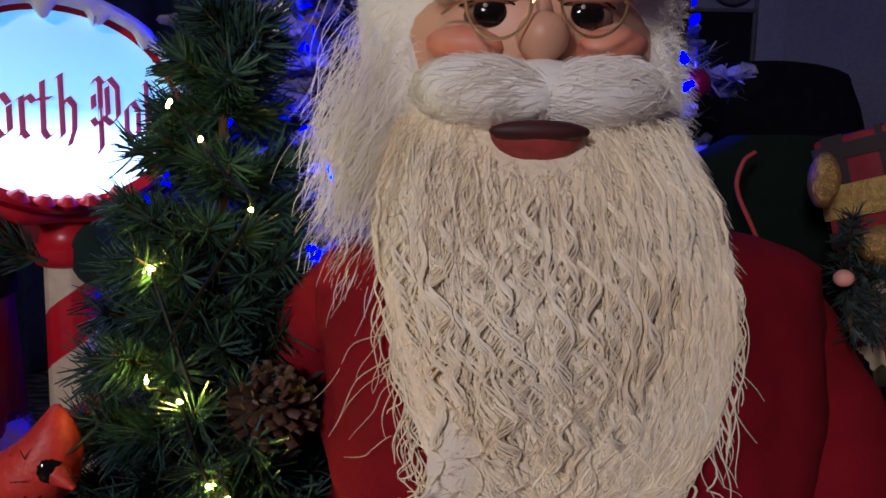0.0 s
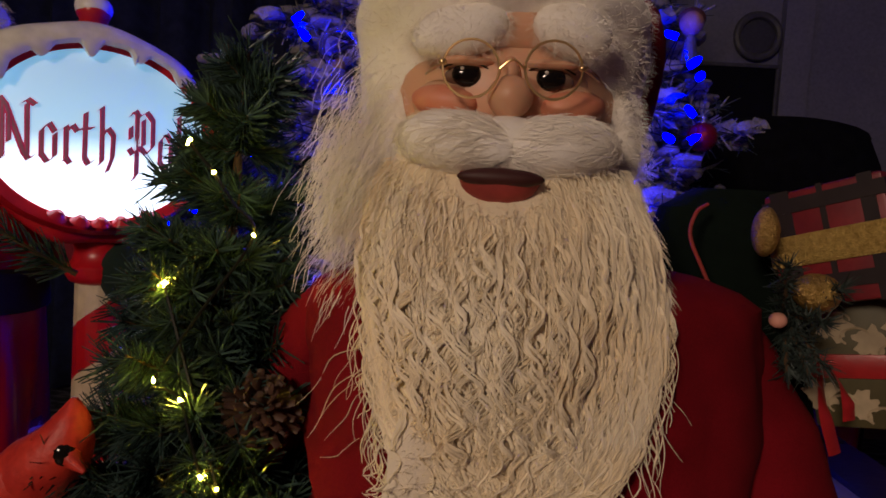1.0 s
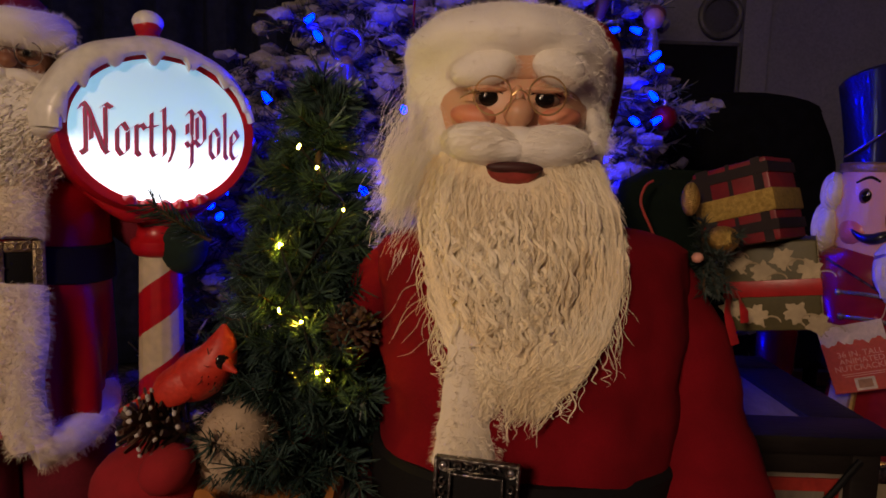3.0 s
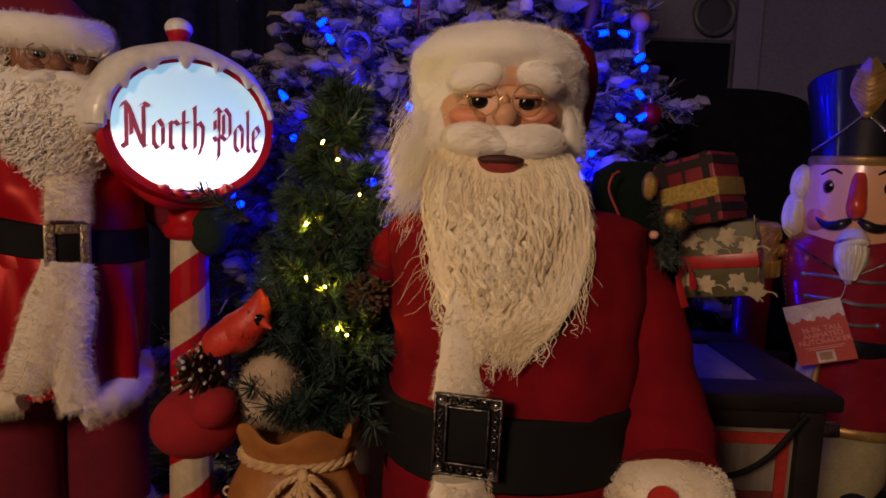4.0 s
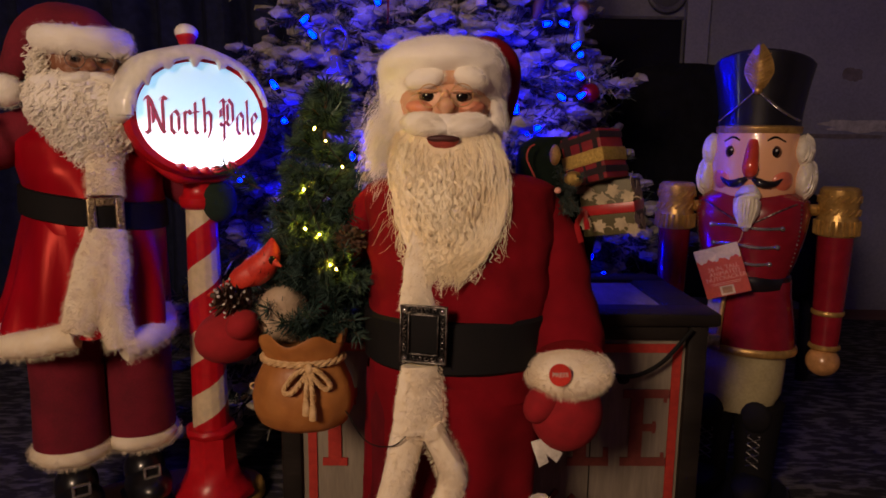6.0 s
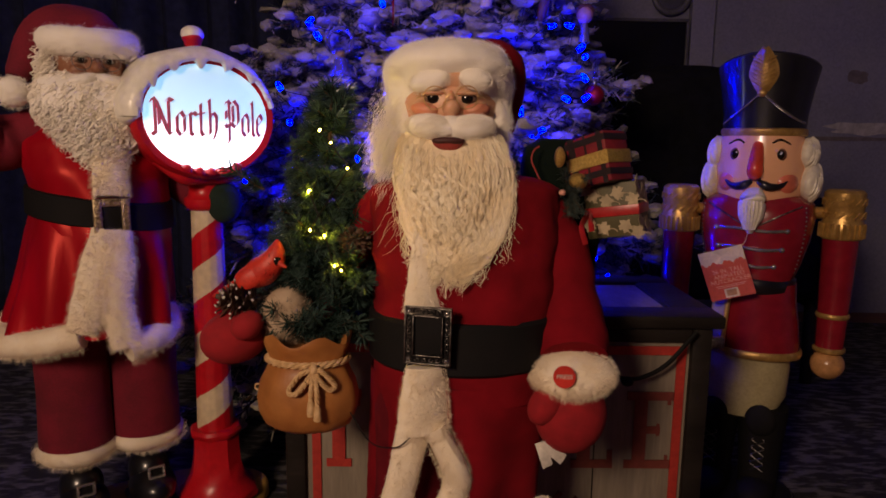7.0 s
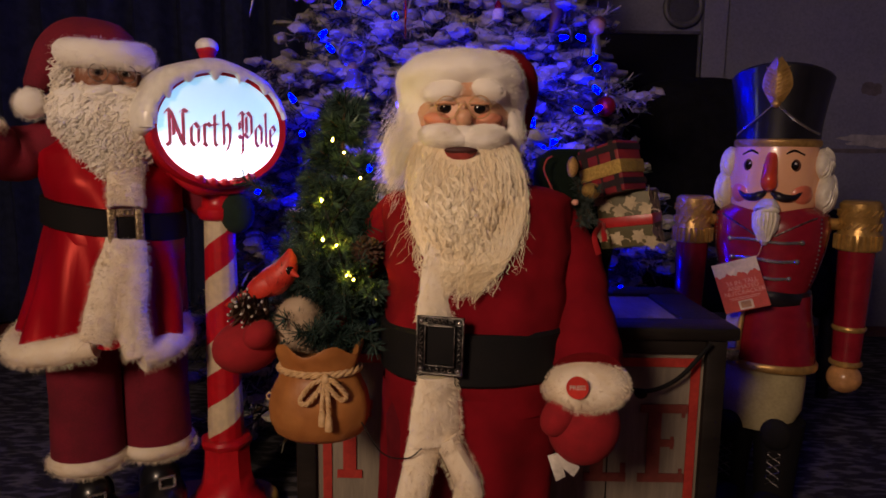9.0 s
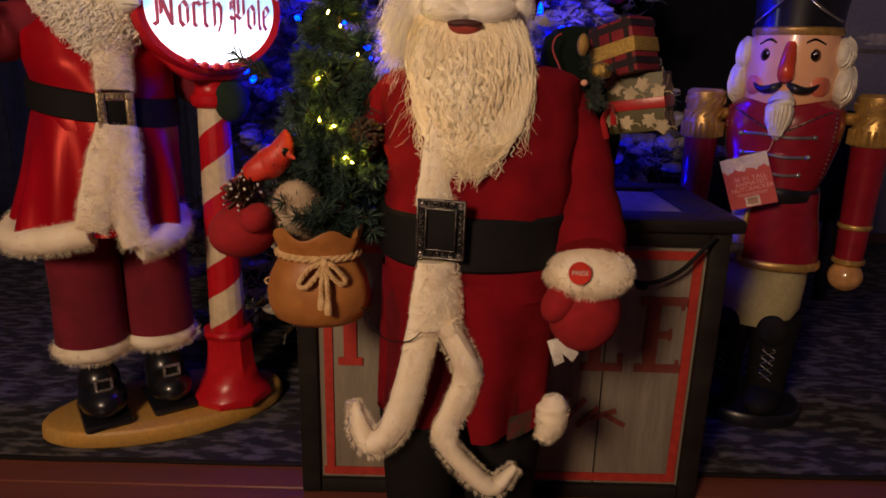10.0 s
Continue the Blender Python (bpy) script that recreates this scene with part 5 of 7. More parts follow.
        curly(g, roots, dirs / np.linalg.norm(dirs, axis=1)[:, None], 0.046, 0.0016, 1.0, 0.00024, HAIR, 14, 3, 0.5)
    lo, hi = WR
    cloth = np.concatenate(g.v)[lo:hi]
    dz = np.array([0.0060 * noise.noise(Vector((p[0] * 18, p[1] * 16, p[2] * 34 + 9 * p[0]))) + 0.0016 * noise.noise(Vector(p) * 70) for p in cloth])
    cen = arr(0.092, 0.34, 0)
    dirn = (cloth - cen) * arr(1, 1, 0)
    dirn /= np.linalg.norm(dirn, axis=1)[:, None] + 1e-6
    whole = np.concatenate(g.v)
    whole[lo:hi] += dirn * dz[:, None]
    g.v = [whole]
    g.shift(lambda v: v + np.clip((v[:, 2:3] - 0.30) / 0.30, 0, 1) * arr(0.004, -0.005, 0.004) + np.clip((v[:, 2:3] - 0.77) / 0.03, 0, 1) * arr(0, 0, 0.003))
    thing("holiday_doll", g, (0.09, 0.335, 0.0), "standing white-bearded doll in red felt coat and black belt", "doll")


build_sack_doll()


# ---- the sack on its back with presents ----
def build_back_sack():
    g = Geo()
    rings = []
    for z, x, y, r in ((0.55, 0.235, 0.425, 0.030), (0.57, 0.235, 0.425, 0.048), (0.63, 0.235, 0.425, 0.056), (0.69, 0.230, 0.425, 0.054), (0.735, 0.220, 0.402, 0.050), (0.758, 0.216, 0.396, 0.042), (0.770, 0.220, 0.392, 0.026)):
        rings.append(ring(x, y, r, r * 0.85, z, 28, 1.0, 0.12))
    g.loft(rings, SACK_GREEN)
    s = thing("gift_sack", None, (0.235, 0.425, 0.55), "dark green cloth sack of presents carried on the back", "sack")
    part("bag", g, s)
    c = Geo()
    c.tube(smooth_path([(0.188, 0.347, 0.760), (0.181, 0.344, 0.755), (0.178, 0.342, 0.742), (0.186, 0.341, 0.724), (0.196, 0.340, 0.704)], 30), 0.0011, CORD, 8)
    part("drawcord", c, s, "red twisted cord edging")


build_back_sack()


def frame_of(rz, lean):
    """Axes of a box turned by rz about the upright and then leant sideways."""
    return Matrix.Rotation(radians(rz), 3, "Z") @ Matrix.Rotation(radians(lean), 3, "Y")


def build_gifts():
    # plaid box with a gold band
    R = frame_of(-48, -16)
    c, s = arr(0.266, 0.347, 0.743), (0.060, 0.050, 0.064)
    N = lambda x, y, z: tuple(c + np.array(R) @ arr(x, y, z))
    gift = thing("gift_box", None, tuple(c - arr(0, 0, 0.03)), "maroon plaid gift box with a gold glitter ribbon", "gift box", "presents in the sack")
    part("box", Geo().box(c, s, GIFT_PLAID, R, 0.002), gift)
    st = Geo()
    for k, w in ((-0.021, 0.010), (0.022, 0.007), (0.0, 0.003)):
        st.box(N(k, 0, 0), (w, s[1] + 0.0012, s[2] + 0.0012), GIFT_BLACK, R, 0.0)
    for k, w in ((-0.020, 0.008), (0.024, 0.008)):
        st.box(N(0, 0, k), (s[0] + 0.0018, s[1] + 0.0018, w), GIFT_BLACK, R, 0.0)
    part("plaid_stripes", st, gift, "black plaid stripes")
    part("ribbon", Geo().box(N(0, 0, -0.001), (s[0] + 0.003, s[1] + 0.003, 0.017), RIBBON_GOLD, R, 0.0006), gift, "wide gold glitter ribbon")
    # olive box with a leaf print and a red band
    R2 = frame_of(-29, -9)
    c2, s2 = arr(0.294, 0.352, 0.680), (0.068, 0.055, 0.070)
    N2 = lambda x, y, z: tuple(c2 + np.array(R2) @ arr(x, y, z))
    gift2 = thing("gift_box", None, tuple(c2 - arr(0, 0, 0.034)), "olive green gift box with cream leaf print and red ribbon", "gift box", "presents in the sack")
    part("box", Geo().box(c2, s2, GIFT_GREEN, R2, 0.002), gift2)
    pr = Geo()
    for (u, v, k) in ((-0.022, 0.021, 0), (0.010, 0.022, 1), (0.028, 0.012, 2), (-0.012, -0.022, 3), (0.016, -0.021, 4), (-0.030, -0.016, 5), (-0.005, 0.012, 6), (0.031, -0.030, 7), (-0.031, 0.030, 2)):
        for side in (0, 1):
            n = 30
            a = np.linspace(0, 2 * np.pi, n, endpoint=False)
            r = 0.0092 * (0.62 + 0.38 * np.abs(np.cos(2.5 * a + k))) * (1 + 0.15 * np.cos(9 * a + k))
            if side == 0:
                rg = [np.stack([u + r * np.cos(a), np.full(n, -s2[1] / 2 - o), v + r * np.sin(a)], 1) for o in (0.0, 0.0006)]
            else:
                rg = [np.stack([np.full(n, s2[0] / 2 + o), u * 0.75 + r * np.cos(a), v + r * np.sin(a)], 1) for o in (0.0, 0.0006)]
            pr.loft([q @ np.array(R2).T + c2 for q in rg], GIFT_CREAM)
        cu = np.stack([u + 0.010 + 0.007 * np.cos(np.linspace(0, 4, 12)), np.full(12, -s2[1] / 2 - 0.0004), v - 0.006 + 0.005 * np.sin(np.linspace(0, 4, 12))], 1)
        pr.tube(cu @ np.array(R2).T + c2, 0.0007, GIFT_CREAM, 4)
    part("leaf_print", pr, gift2, "cream leaf scroll print")
    part("ribbon", Geo().box(N2(0, 0, -0.001), (s2[0] + 0.003, s2[1] + 0.003, 0.013), RIBBON_RED, R2, 0.0006), gift2, "red satin ribbon")
    b = Geo()
    for way in ([N2(-0.030, -0.029, -0.002), (0.238, 0.303, 0.662), (0.243, 0.298, 0.640)], [N2(-0.026, -0.029, 0.0), (0.250, 0.306, 0.668), (0.251, 0.303, 0.656)]):
        b.tube(smooth_path(way, 14), 0.0040, RIBBON_RED, 8, 0.14, (0.3, -0.9, 0.2))
    part("bow", b, gift2, "red ribbon bow")


build_gifts()


def sprig_needles(g, base, direction, length, n, nl, mat, rad=0.0008):
    s = rng.uniform(0, 1, n)
    d = arr(*direction) / np.linalg.norm(direction)
    root = arr(*base) + s[:, None] * d * length
    dr = rng.normal(size=(n, 3)) + d * 0.9
    dr /= np.linalg.norm(dr, axis=1)[:, None]
    k = np.linspace(0, 1, 3)
    P = root[:, None] + k[:, None] * dr[:, None] * (nl * rng.uniform(0.6, 1.2, n))[:, None, None]
    g.hairs(P, rad * np.array([1, 1, 0.4]), mat, 3, 0.5)


def build_sprig():
    s = thing("pine_sprig", None, (0.235, 0.335, 0.70), "small pine sprig with gold balls tucked into the sack", "decoration")
    g = Geo()
    for d in ((-0.2, -0.4, 0.6), (0.3, -0.4, 0.3), (0.25, -0.5, -0.9), (-0.05, -0.4, -0.9), (0.45, -0.4, -0.7), (0.1, -0.6, 0.0), (0.35, -0.3, -1.1)):
        g.tube([(0.222, 0.320, 0.706), arr(0.222, 0.320, 0.706) + 0.032 * arr(*d)], 0.0011, BARK, 5)
        sprig_needles(g, (0.222, 0.320, 0.706), d, 0.032, 150, 0.0105, NEEDLE_BLUE, 0.0004)
    part("needles", g, s)
    for c, r in (((0.211, 0.325, 0.747), (0.007, 0.007, 0.013)), ((0.232, 0.309, 0.718), (0.012, 0.010, 0.010))):
        part("gold_ball", Geo().ell(c, r, BALL_GOLD, seg=18, lumps=0.1, freq=90), s, "gold glitter ball")
    part("berry", Geo().ell((0.212, 0.304, 0.704), (0.0045, 0.004, 0.004), TAG_PINK, seg=14), s, "pale red frosted berry")


build_sprig()


# ---- sapling, brown sack, pine cone and bird ----
def build_sapling():
    base = arr(-0.100, 0.375, 0.47)
    t = thing("fir_sapling", None, tuple(base), "small green tinsel fir standing in the tan sack", "tree")
    part("trunk", Geo().tube([base, base + arr(0.005, 0.002, 0.18), base + arr(0.017, 0.0, 0.35)], (0.007, 0.005, 0.002), BARK, 8), t)
    tw, nd = Geo(), Geo()

    def lean(z):
        return 0.005 + 0.07 * max(0.0, z - 0.16)

    def branch(p, d, ln, n):
        n = int(1.9 * n)
        d = d / np.linalg.norm(d)
        s = np.linspace(0, 1, 6)
        P = p + s[:, None] * d * ln + (0.12 * s ** 2)[:, None] * VZ * ln
        tw.tube(P, np.linspace(0.0018, 0.0008, 6), BARK, 4)
        u = rng.uniform(0.05, 1.0, n)
        i = u * 5
        i0 = np.minimum(i.astype(int), 4)
        root = P[i0] + (P[i0 + 1] - P[i0]) * (i - i0)[:, None]
        dr = rng.normal(size=(n, 3))
        dr -= (dr @ d)[:, None] * d
        dr /= np.linalg.norm(dr, axis=1)[:, None]
        dr = dr + d * rng.uniform(0.5, 1.2, n)[:, None]
        dr /= np.linalg.norm(dr, axis=1)[:, None]
        k = np.linspace(0, 1, 3)
        L = 0.0180 * rng.uniform(0.6, 1.15, n)
        Q = root[:, None] + k[:, None] * dr[:, None] * L[:, None, None] + (0.12 * k ** 2)[:, None] * (d * 1.0) * L[:, None, None]
        nd.hairs(Q, 0.00082 * np.array([0.8, 1.0, 0.5]), NEEDLE, 3, 0.35)

    for z in np.arange(0.03, 0.35, 0.0145):
        R = 0.118 * (1 - z / 0.40) ** 1.1 + 0.008
        for k in range(5):
            a = rng.uniform(0, 6.28)
            if math.sin(a) > 0.8 and k > 1:
                continue
            d = arr(math.cos(a), math.sin(a) * 0.8, rng.uniform(-0.05, 0.5))
            if d[0] > 0.25:
                d[0] *= 0.6
            ln = R * rng.uniform(0.75, 1.1)
            branch(base + arr(lean(z), 0, z), d, ln, int(40 + 900 * ln))
            if ln > 0.05:
                for sg in (-1, 1):
                    b = base + arr(lean(z), 0, z) + d / np.linalg.norm(d) * ln * 0.5
                    branch(b, d + sg * 0.9 * arr(-d[1], d[0], 0), ln * 0.45, int(20 + 620 * ln))
    branch(base + arr(lean(0.33), 0, 0.33), arr(0.02, 0, 1.0), 0.034, 60)
    branch(arr(-0.165, 0.34, 0.70), arr(-0.6, -0.3, 0.35), 0.05, 60)
    branch(arr(-0.060, 0.34, 0.53), arr(0.3, -0.6, -0.2), 0.06, 80)
    branch(arr(-0.070, 0.33, 0.52), arr(-0.1, -0.7, -0.1), 0.05, 70)
    for x, z in ((-0.085, 0.50), (-0.060, 0.53), (-0.045, 0.56), (-0.070, 0.57), (-0.050, 0.60), (-0.095, 0.55), (-0.075, 0.61), (-0.120, 0.53)):
        for k in range(3):
            branch(arr(x - 0.01, 0.345, z), arr(rng.uniform(-0.3, 0.45), -0.7, rng.uniform(-0.25, 0.45)), 0.058, 75)
    tagged(part("twig_work", tw, t), kind="stuff")
    tagged(part("needles", nd, t, "shiny green tinsel needles"), kind="stuff")
    return t


build_sapling()
YEL = [(-0.088, 0.306, 0.776), (-0.074, 0.304, 0.761), (-0.055, 0.312, 0.730), (-0.100, 0.300, 0.654), (-0.081, 0.288, 0.648), (-0.068, 0.284, 0.611), (-0.060, 0.284, 0.606), (-0.105, 0.320, 0.700)]
string_lights("yellow_light_string", [arr(*p) for p in YEL], LED_MESH, "thin string of tiny warm yellow lights on the sapling",
              [(rng.uniform(-1.0, 1.6), rng.uniform(-1.2, 1.2), 0) for _ in YEL])


def scale_cone(name, base, axis, length, width, label, frost):
    """A pine cone of many separate woody scales round its core."""
    ax = arr(*axis) / np.linalg.norm(axis)
    u = np.cross(ax, arr(0.2, 0.3, 0.9))
    u /= np.linalg.norm(u)
    w = np.cross(ax, u)
    cone = thing(name, None, tuple(arr(*base)), label, "pine cone")
    part("core", Geo().tube([arr(*base), arr(*base) + ax * length * 0.5, arr(*base) + ax * length], (width * 0.3, width * 0.4, width * 0.1), CONE, 10), cone)
    n = 90
    for i in range(n):
        s = (i + 0.5) / n
        a = i * 2.39996
        R = width * (0.62 + 0.5 * math.sin(math.pi * min(1, 0.15 + 0.8 * s))) * (1 - 0.55 * s ** 3)
        e = math.cos(a) * u + math.sin(a) * w
        p0 = arr(*base) + ax * length * s * 0.92 + e * width * 0.25
        p2 = p0 + e * (R - width * 0.25) * rng.uniform(0.8, 1.25) + ax * length * rng.uniform(0.06, 0.24)
        p1 = (p0 + p2) / 2 - ax * length * 0.01
        g = Geo().tube([p0, p1, p2], (width * 0.05, width * 0.14, width * 0.10), CONE, 6, 0.35, ax)
        if frost and i % 2 == 0:
            g.ell(p2 + 0.03 * width * e, (width * rng.uniform(0.05, 0.10), width * rng.uniform(0.05, 0.10), width * 0.05), FROST, rot=tuple(rng.uniform(0, 90, 3)), seg=6)
        part("scale", g, cone)
    return cone


scale_cone("pine_cone", (-0.172, 0.305, 0.555), (-0.8, -0.25, 0.28), 0.045, 0.028, "frosted brown pine cone beside the red bird", True)
scale_cone("pine_cone", (-0.050, 0.318, 0.628), (0.15, -0.55, 0.60), 0.032, 0.019, "dark brown pine cone wired to the sapling", False)


def build_bird():
    b = thing("bird_ornament", None, (-0.167, 0.305, 0.575), "red cardinal bird ornament with a pointed crest", "ornament")
    def small(q):
        return q.shift(lambda v: arr(-0.160, 0.305, 0.590) + 0.92 * (v - arr(-0.148, 0.258, 0.600)))
    g = Geo()
    P = smooth_path([(-0.190, 0.268, 0.590), (-0.178, 0.264, 0.598), (-0.160, 0.258, 0.606), (-0.144, 0.254, 0.616), (-0.134, 0.252, 0.628), (-0.129, 0.252, 0.642), (-0.128, 0.253, 0.656)], 22)
    g.tube(P, np.interp(np.linspace(0, 1, 22), [0, 0.15, 0.4, 0.6, 0.75, 0.87, 1.0], [0.006, 0.013, 0.021, 0.019, 0.0145, 0.010, 0.0018]), BIRD, 20)
    part("body", small(g), b)
    for s in (-1, 1):
        w = Geo()
        w.ell((-0.162, 0.257 + s * 0.016, 0.604), (0.021, 0.006, 0.013), BIRD, rot=(0, -32, 0), seg=20)
        part("wing", small(w), b)
    part("tail", small(Geo().tube([(-0.182, 0.266, 0.596), (-0.205, 0.272, 0.580), (-0.222, 0.276, 0.570)], (0.010, 0.009, 0.007), BIRD, 10, 0.4)), b)
    part("mask", small(Geo().ell((-0.128, 0.244, 0.628), (0.008, 0.008, 0.009), EYE_B, seg=16)), b, "black face mask")
    part("beak", small(Geo().tube([(-0.124, 0.243, 0.626), (-0.113, 0.238, 0.620)], (0.0062, 0.0012), BIRD, 10)), b, "stout red beak")


build_bird()
g = Geo()
g.tube(smooth_path([(-0.178, 0.296, 0.548), (-0.152, 0.284, 0.537), (-0.125, 0.290, 0.521), (-0.104, 0.305, 0.506)], 14), 0.0028, BARK, 8)
thing("twig", g, (-0.15, 0.285, 0.535), "dark brown twig across the fur cuff", "twig")


def build_brown_sack():
    c = arr(-0.103, 0.285, 0.0)
    s = thing("tan_sack", None, (c[0], c[1], 0.405), "tan moulded sack tied with a cream rope bow", "sack")
    prof = [(0.405, 0.030), (0.407, 0.046), (0.414, 0.056), (0.430, 0.063), (0.448, 0.064), (0.466, 0.060), (0.482, 0.052), (0.492, 0.047), (0.500, 0.047), (0.510, 0.051), (0.520, 0.054), (0.524, 0.053), (0.520, 0.047), (0.505, 0.040)]
    rings = []
    for z, r in prof:
        a = np.linspace(0, 2 * np.pi, 48, endpoint=False)
        up = max(0.0, (z - 0.47) / 0.05)
        k = 1 + 0.05 * np.array([noise.noise(Vector((2.5 * math.cos(q), 2.5 * math.sin(q), 8 * z))) for q in a]) + 0.035 * up * np.sin(9 * a)
        zz = z + 0.006 * up * np.sin(5 * a + 1) * (z > 0.5)
        rings.append(np.stack([c[0] + r * k * np.cos(a), c[1] + 0.72 * r * k * np.sin(a), zz + 0 * a], 1))
    part("pouch", Geo().loft(rings, LEATHER), s, origin=(c[0], c[1], 0.45))

    def rope(pts, rad, n):
        P = smooth_path(pts, n)
        g = Geo()
        t = np.gradient(P, axis=0)
        t /= np.linalg.norm(t, axis=1)[:, None]
        u = np.cross(t, arr(0.1, 0.9, 0.3))
        u /= np.linalg.norm(u, axis=1)[:, None]
        w = np.cross(u, t)
        ph = np.cumsum(np.concatenate([[0], np.linalg.norm(np.diff(P, axis=0), axis=1)])) / (rad * 7) * 6.28
        for k in range(3):
            q = ph + k * 2.094
            g.tube(P + rad * 0.55 * (np.cos(q)[:, None] * u + np.sin(q)[:, None] * w), rad * 0.62, ROPE, 6)
        return g
    a = np.linspace(math.pi * 0.95, 2.05 * math.pi, 12)
    loop = [arr(c[0] + 0.050 * math.cos(q), c[1] + 0.037 * math.sin(q), 0.4955) for q in a]
    part("rope", rope(loop, 0.0040, 90), s, "cream twisted rope")
    k = arr(-0.088, 0.243, 0.494)
    part("rope_loop", rope([k, k + arr(-0.016, -0.006, -0.006), k + arr(-0.030, -0.006, -0.026), k + arr(-0.020, -0.010, -0.028), k + arr(-0.008, -0.006, -0.014), k], 0.0030, 60), s)
    part("rope_loop", rope([k, k + arr(0.012, -0.004, -0.004), k + arr(0.024, 0.004, -0.022), k + arr(0.018, 0.0, -0.026), k + arr(0.006, -0.004, -0.012), k], 0.0030, 60), s)
    for dx, ln in ((-0.002, 0.036), (0.004, 0.042)):
        part("rope_end", rope([k, k + arr(dx, -0.009, -ln * 0.5), k + arr(dx * 1.3, -0.012, -ln)], 0.0028, 30), s)
        e = k + arr(dx * 1.3, -0.012, -ln)
        tg = Geo()
        tg.tube([e, e + arr(0, 0, -0.004), e + arr(0, 0, -0.012), e + arr(0, 0.001, -0.018)], (0.0030, 0.0042, 0.0048, 0.0050), ROPE, 10)
        part("tassel", tg, s, "short frayed tassel")
    part("knot", Geo().ell(k + arr(0, -0.003, 0), (0.005, 0.004, 0.007), ROPE, seg=14), s)
    part("ring", Geo().torus((-0.166, 0.283, 0.456), 0.004, 0.0012, ROPE), s)


build_brown_sack()
g = Geo()
g.tube(smooth_path([(-0.048, 0.262, 0.432), (-0.020, 0.235, 0.405), (0.012, 0.216, 0.408), (0.032, 0.214, 0.425)], 20), 0.0008, WIRE, 6)
thing("thin_wire", g, (-0.048, 0.262, 0.432), "thin black wire looped over the fur trim", "wire")


# sticker on the cuff and sewn label under the mitten
st = thing("sticker", Geo().tube([(0.2050, 0.2085, 0.4995), (0.2050, 0.2065, 0.5000)], (0.0128, 0.0128), STICKER, 28), (0.205, 0.208, 0.4995), "round red sticker on the fur cuff", "sticker")
text_mesh("PRESS", 0.0075, PAPER, (0.2050, 0.2060, 0.5000), Matrix.Rotation(radians(90), 3, "X"), st)
g = Geo()
for p, q in (((0.190, 0.240, 0.405), (0.216, 0.244, 0.380)), ((0.186, 0.244, 0.403), (0.196, 0.238, 0.374))):
    g.tube([p, (arr(*p) + arr(*q)) / 2 + arr(0, -0.003, 0), q], 0.007, PAPER, 8, 0.06, (0.3, -1, 0.2))
thing("sewn_label", g, (0.19, 0.24, 0.405), "white sewn-in cloth labels below the mitten", "label")


# ---- the lit sign on its striped post, with the second doll, on one base ----
YAW = 35.0
RY = rot_z(YAW)
DOLL2, POST = arr(-0.556, 0.705, 0.0), arr(-0.386, 0.765, 0.0)


def turned(c):
    """From a place seen square on, before the turn, to the room, round the second doll."""
    return DOLL2 + RY @ arr(*c)


def build_base():
    n = 64
    a = np.linspace(0, 2 * np.pi, n, endpoint=False)
    c = arr(-0.510, 0.740, 0.0)
    RB = rot_z(27.5)
    rings = []
    for z, k in ((0.004, 0.97), (0.010, 1.0), (0.030, 0.995), (0.036, 0.975), (0.038, 0.95), (0.038, 0.5)):
        p = np.stack([0.232 * k * np.cos(a), (0.118 + 0.008 * np.cos(a)) * k * np.sin(a), np.full(n, z)], 1)
        rings.append(p @ RB.T + c)
    thing("display_base", Geo().loft(rings, BASE_YELLOW), (c[0], c[1], 0.004), "oval ochre plastic base carrying the doll and the post", "base")


build_base()


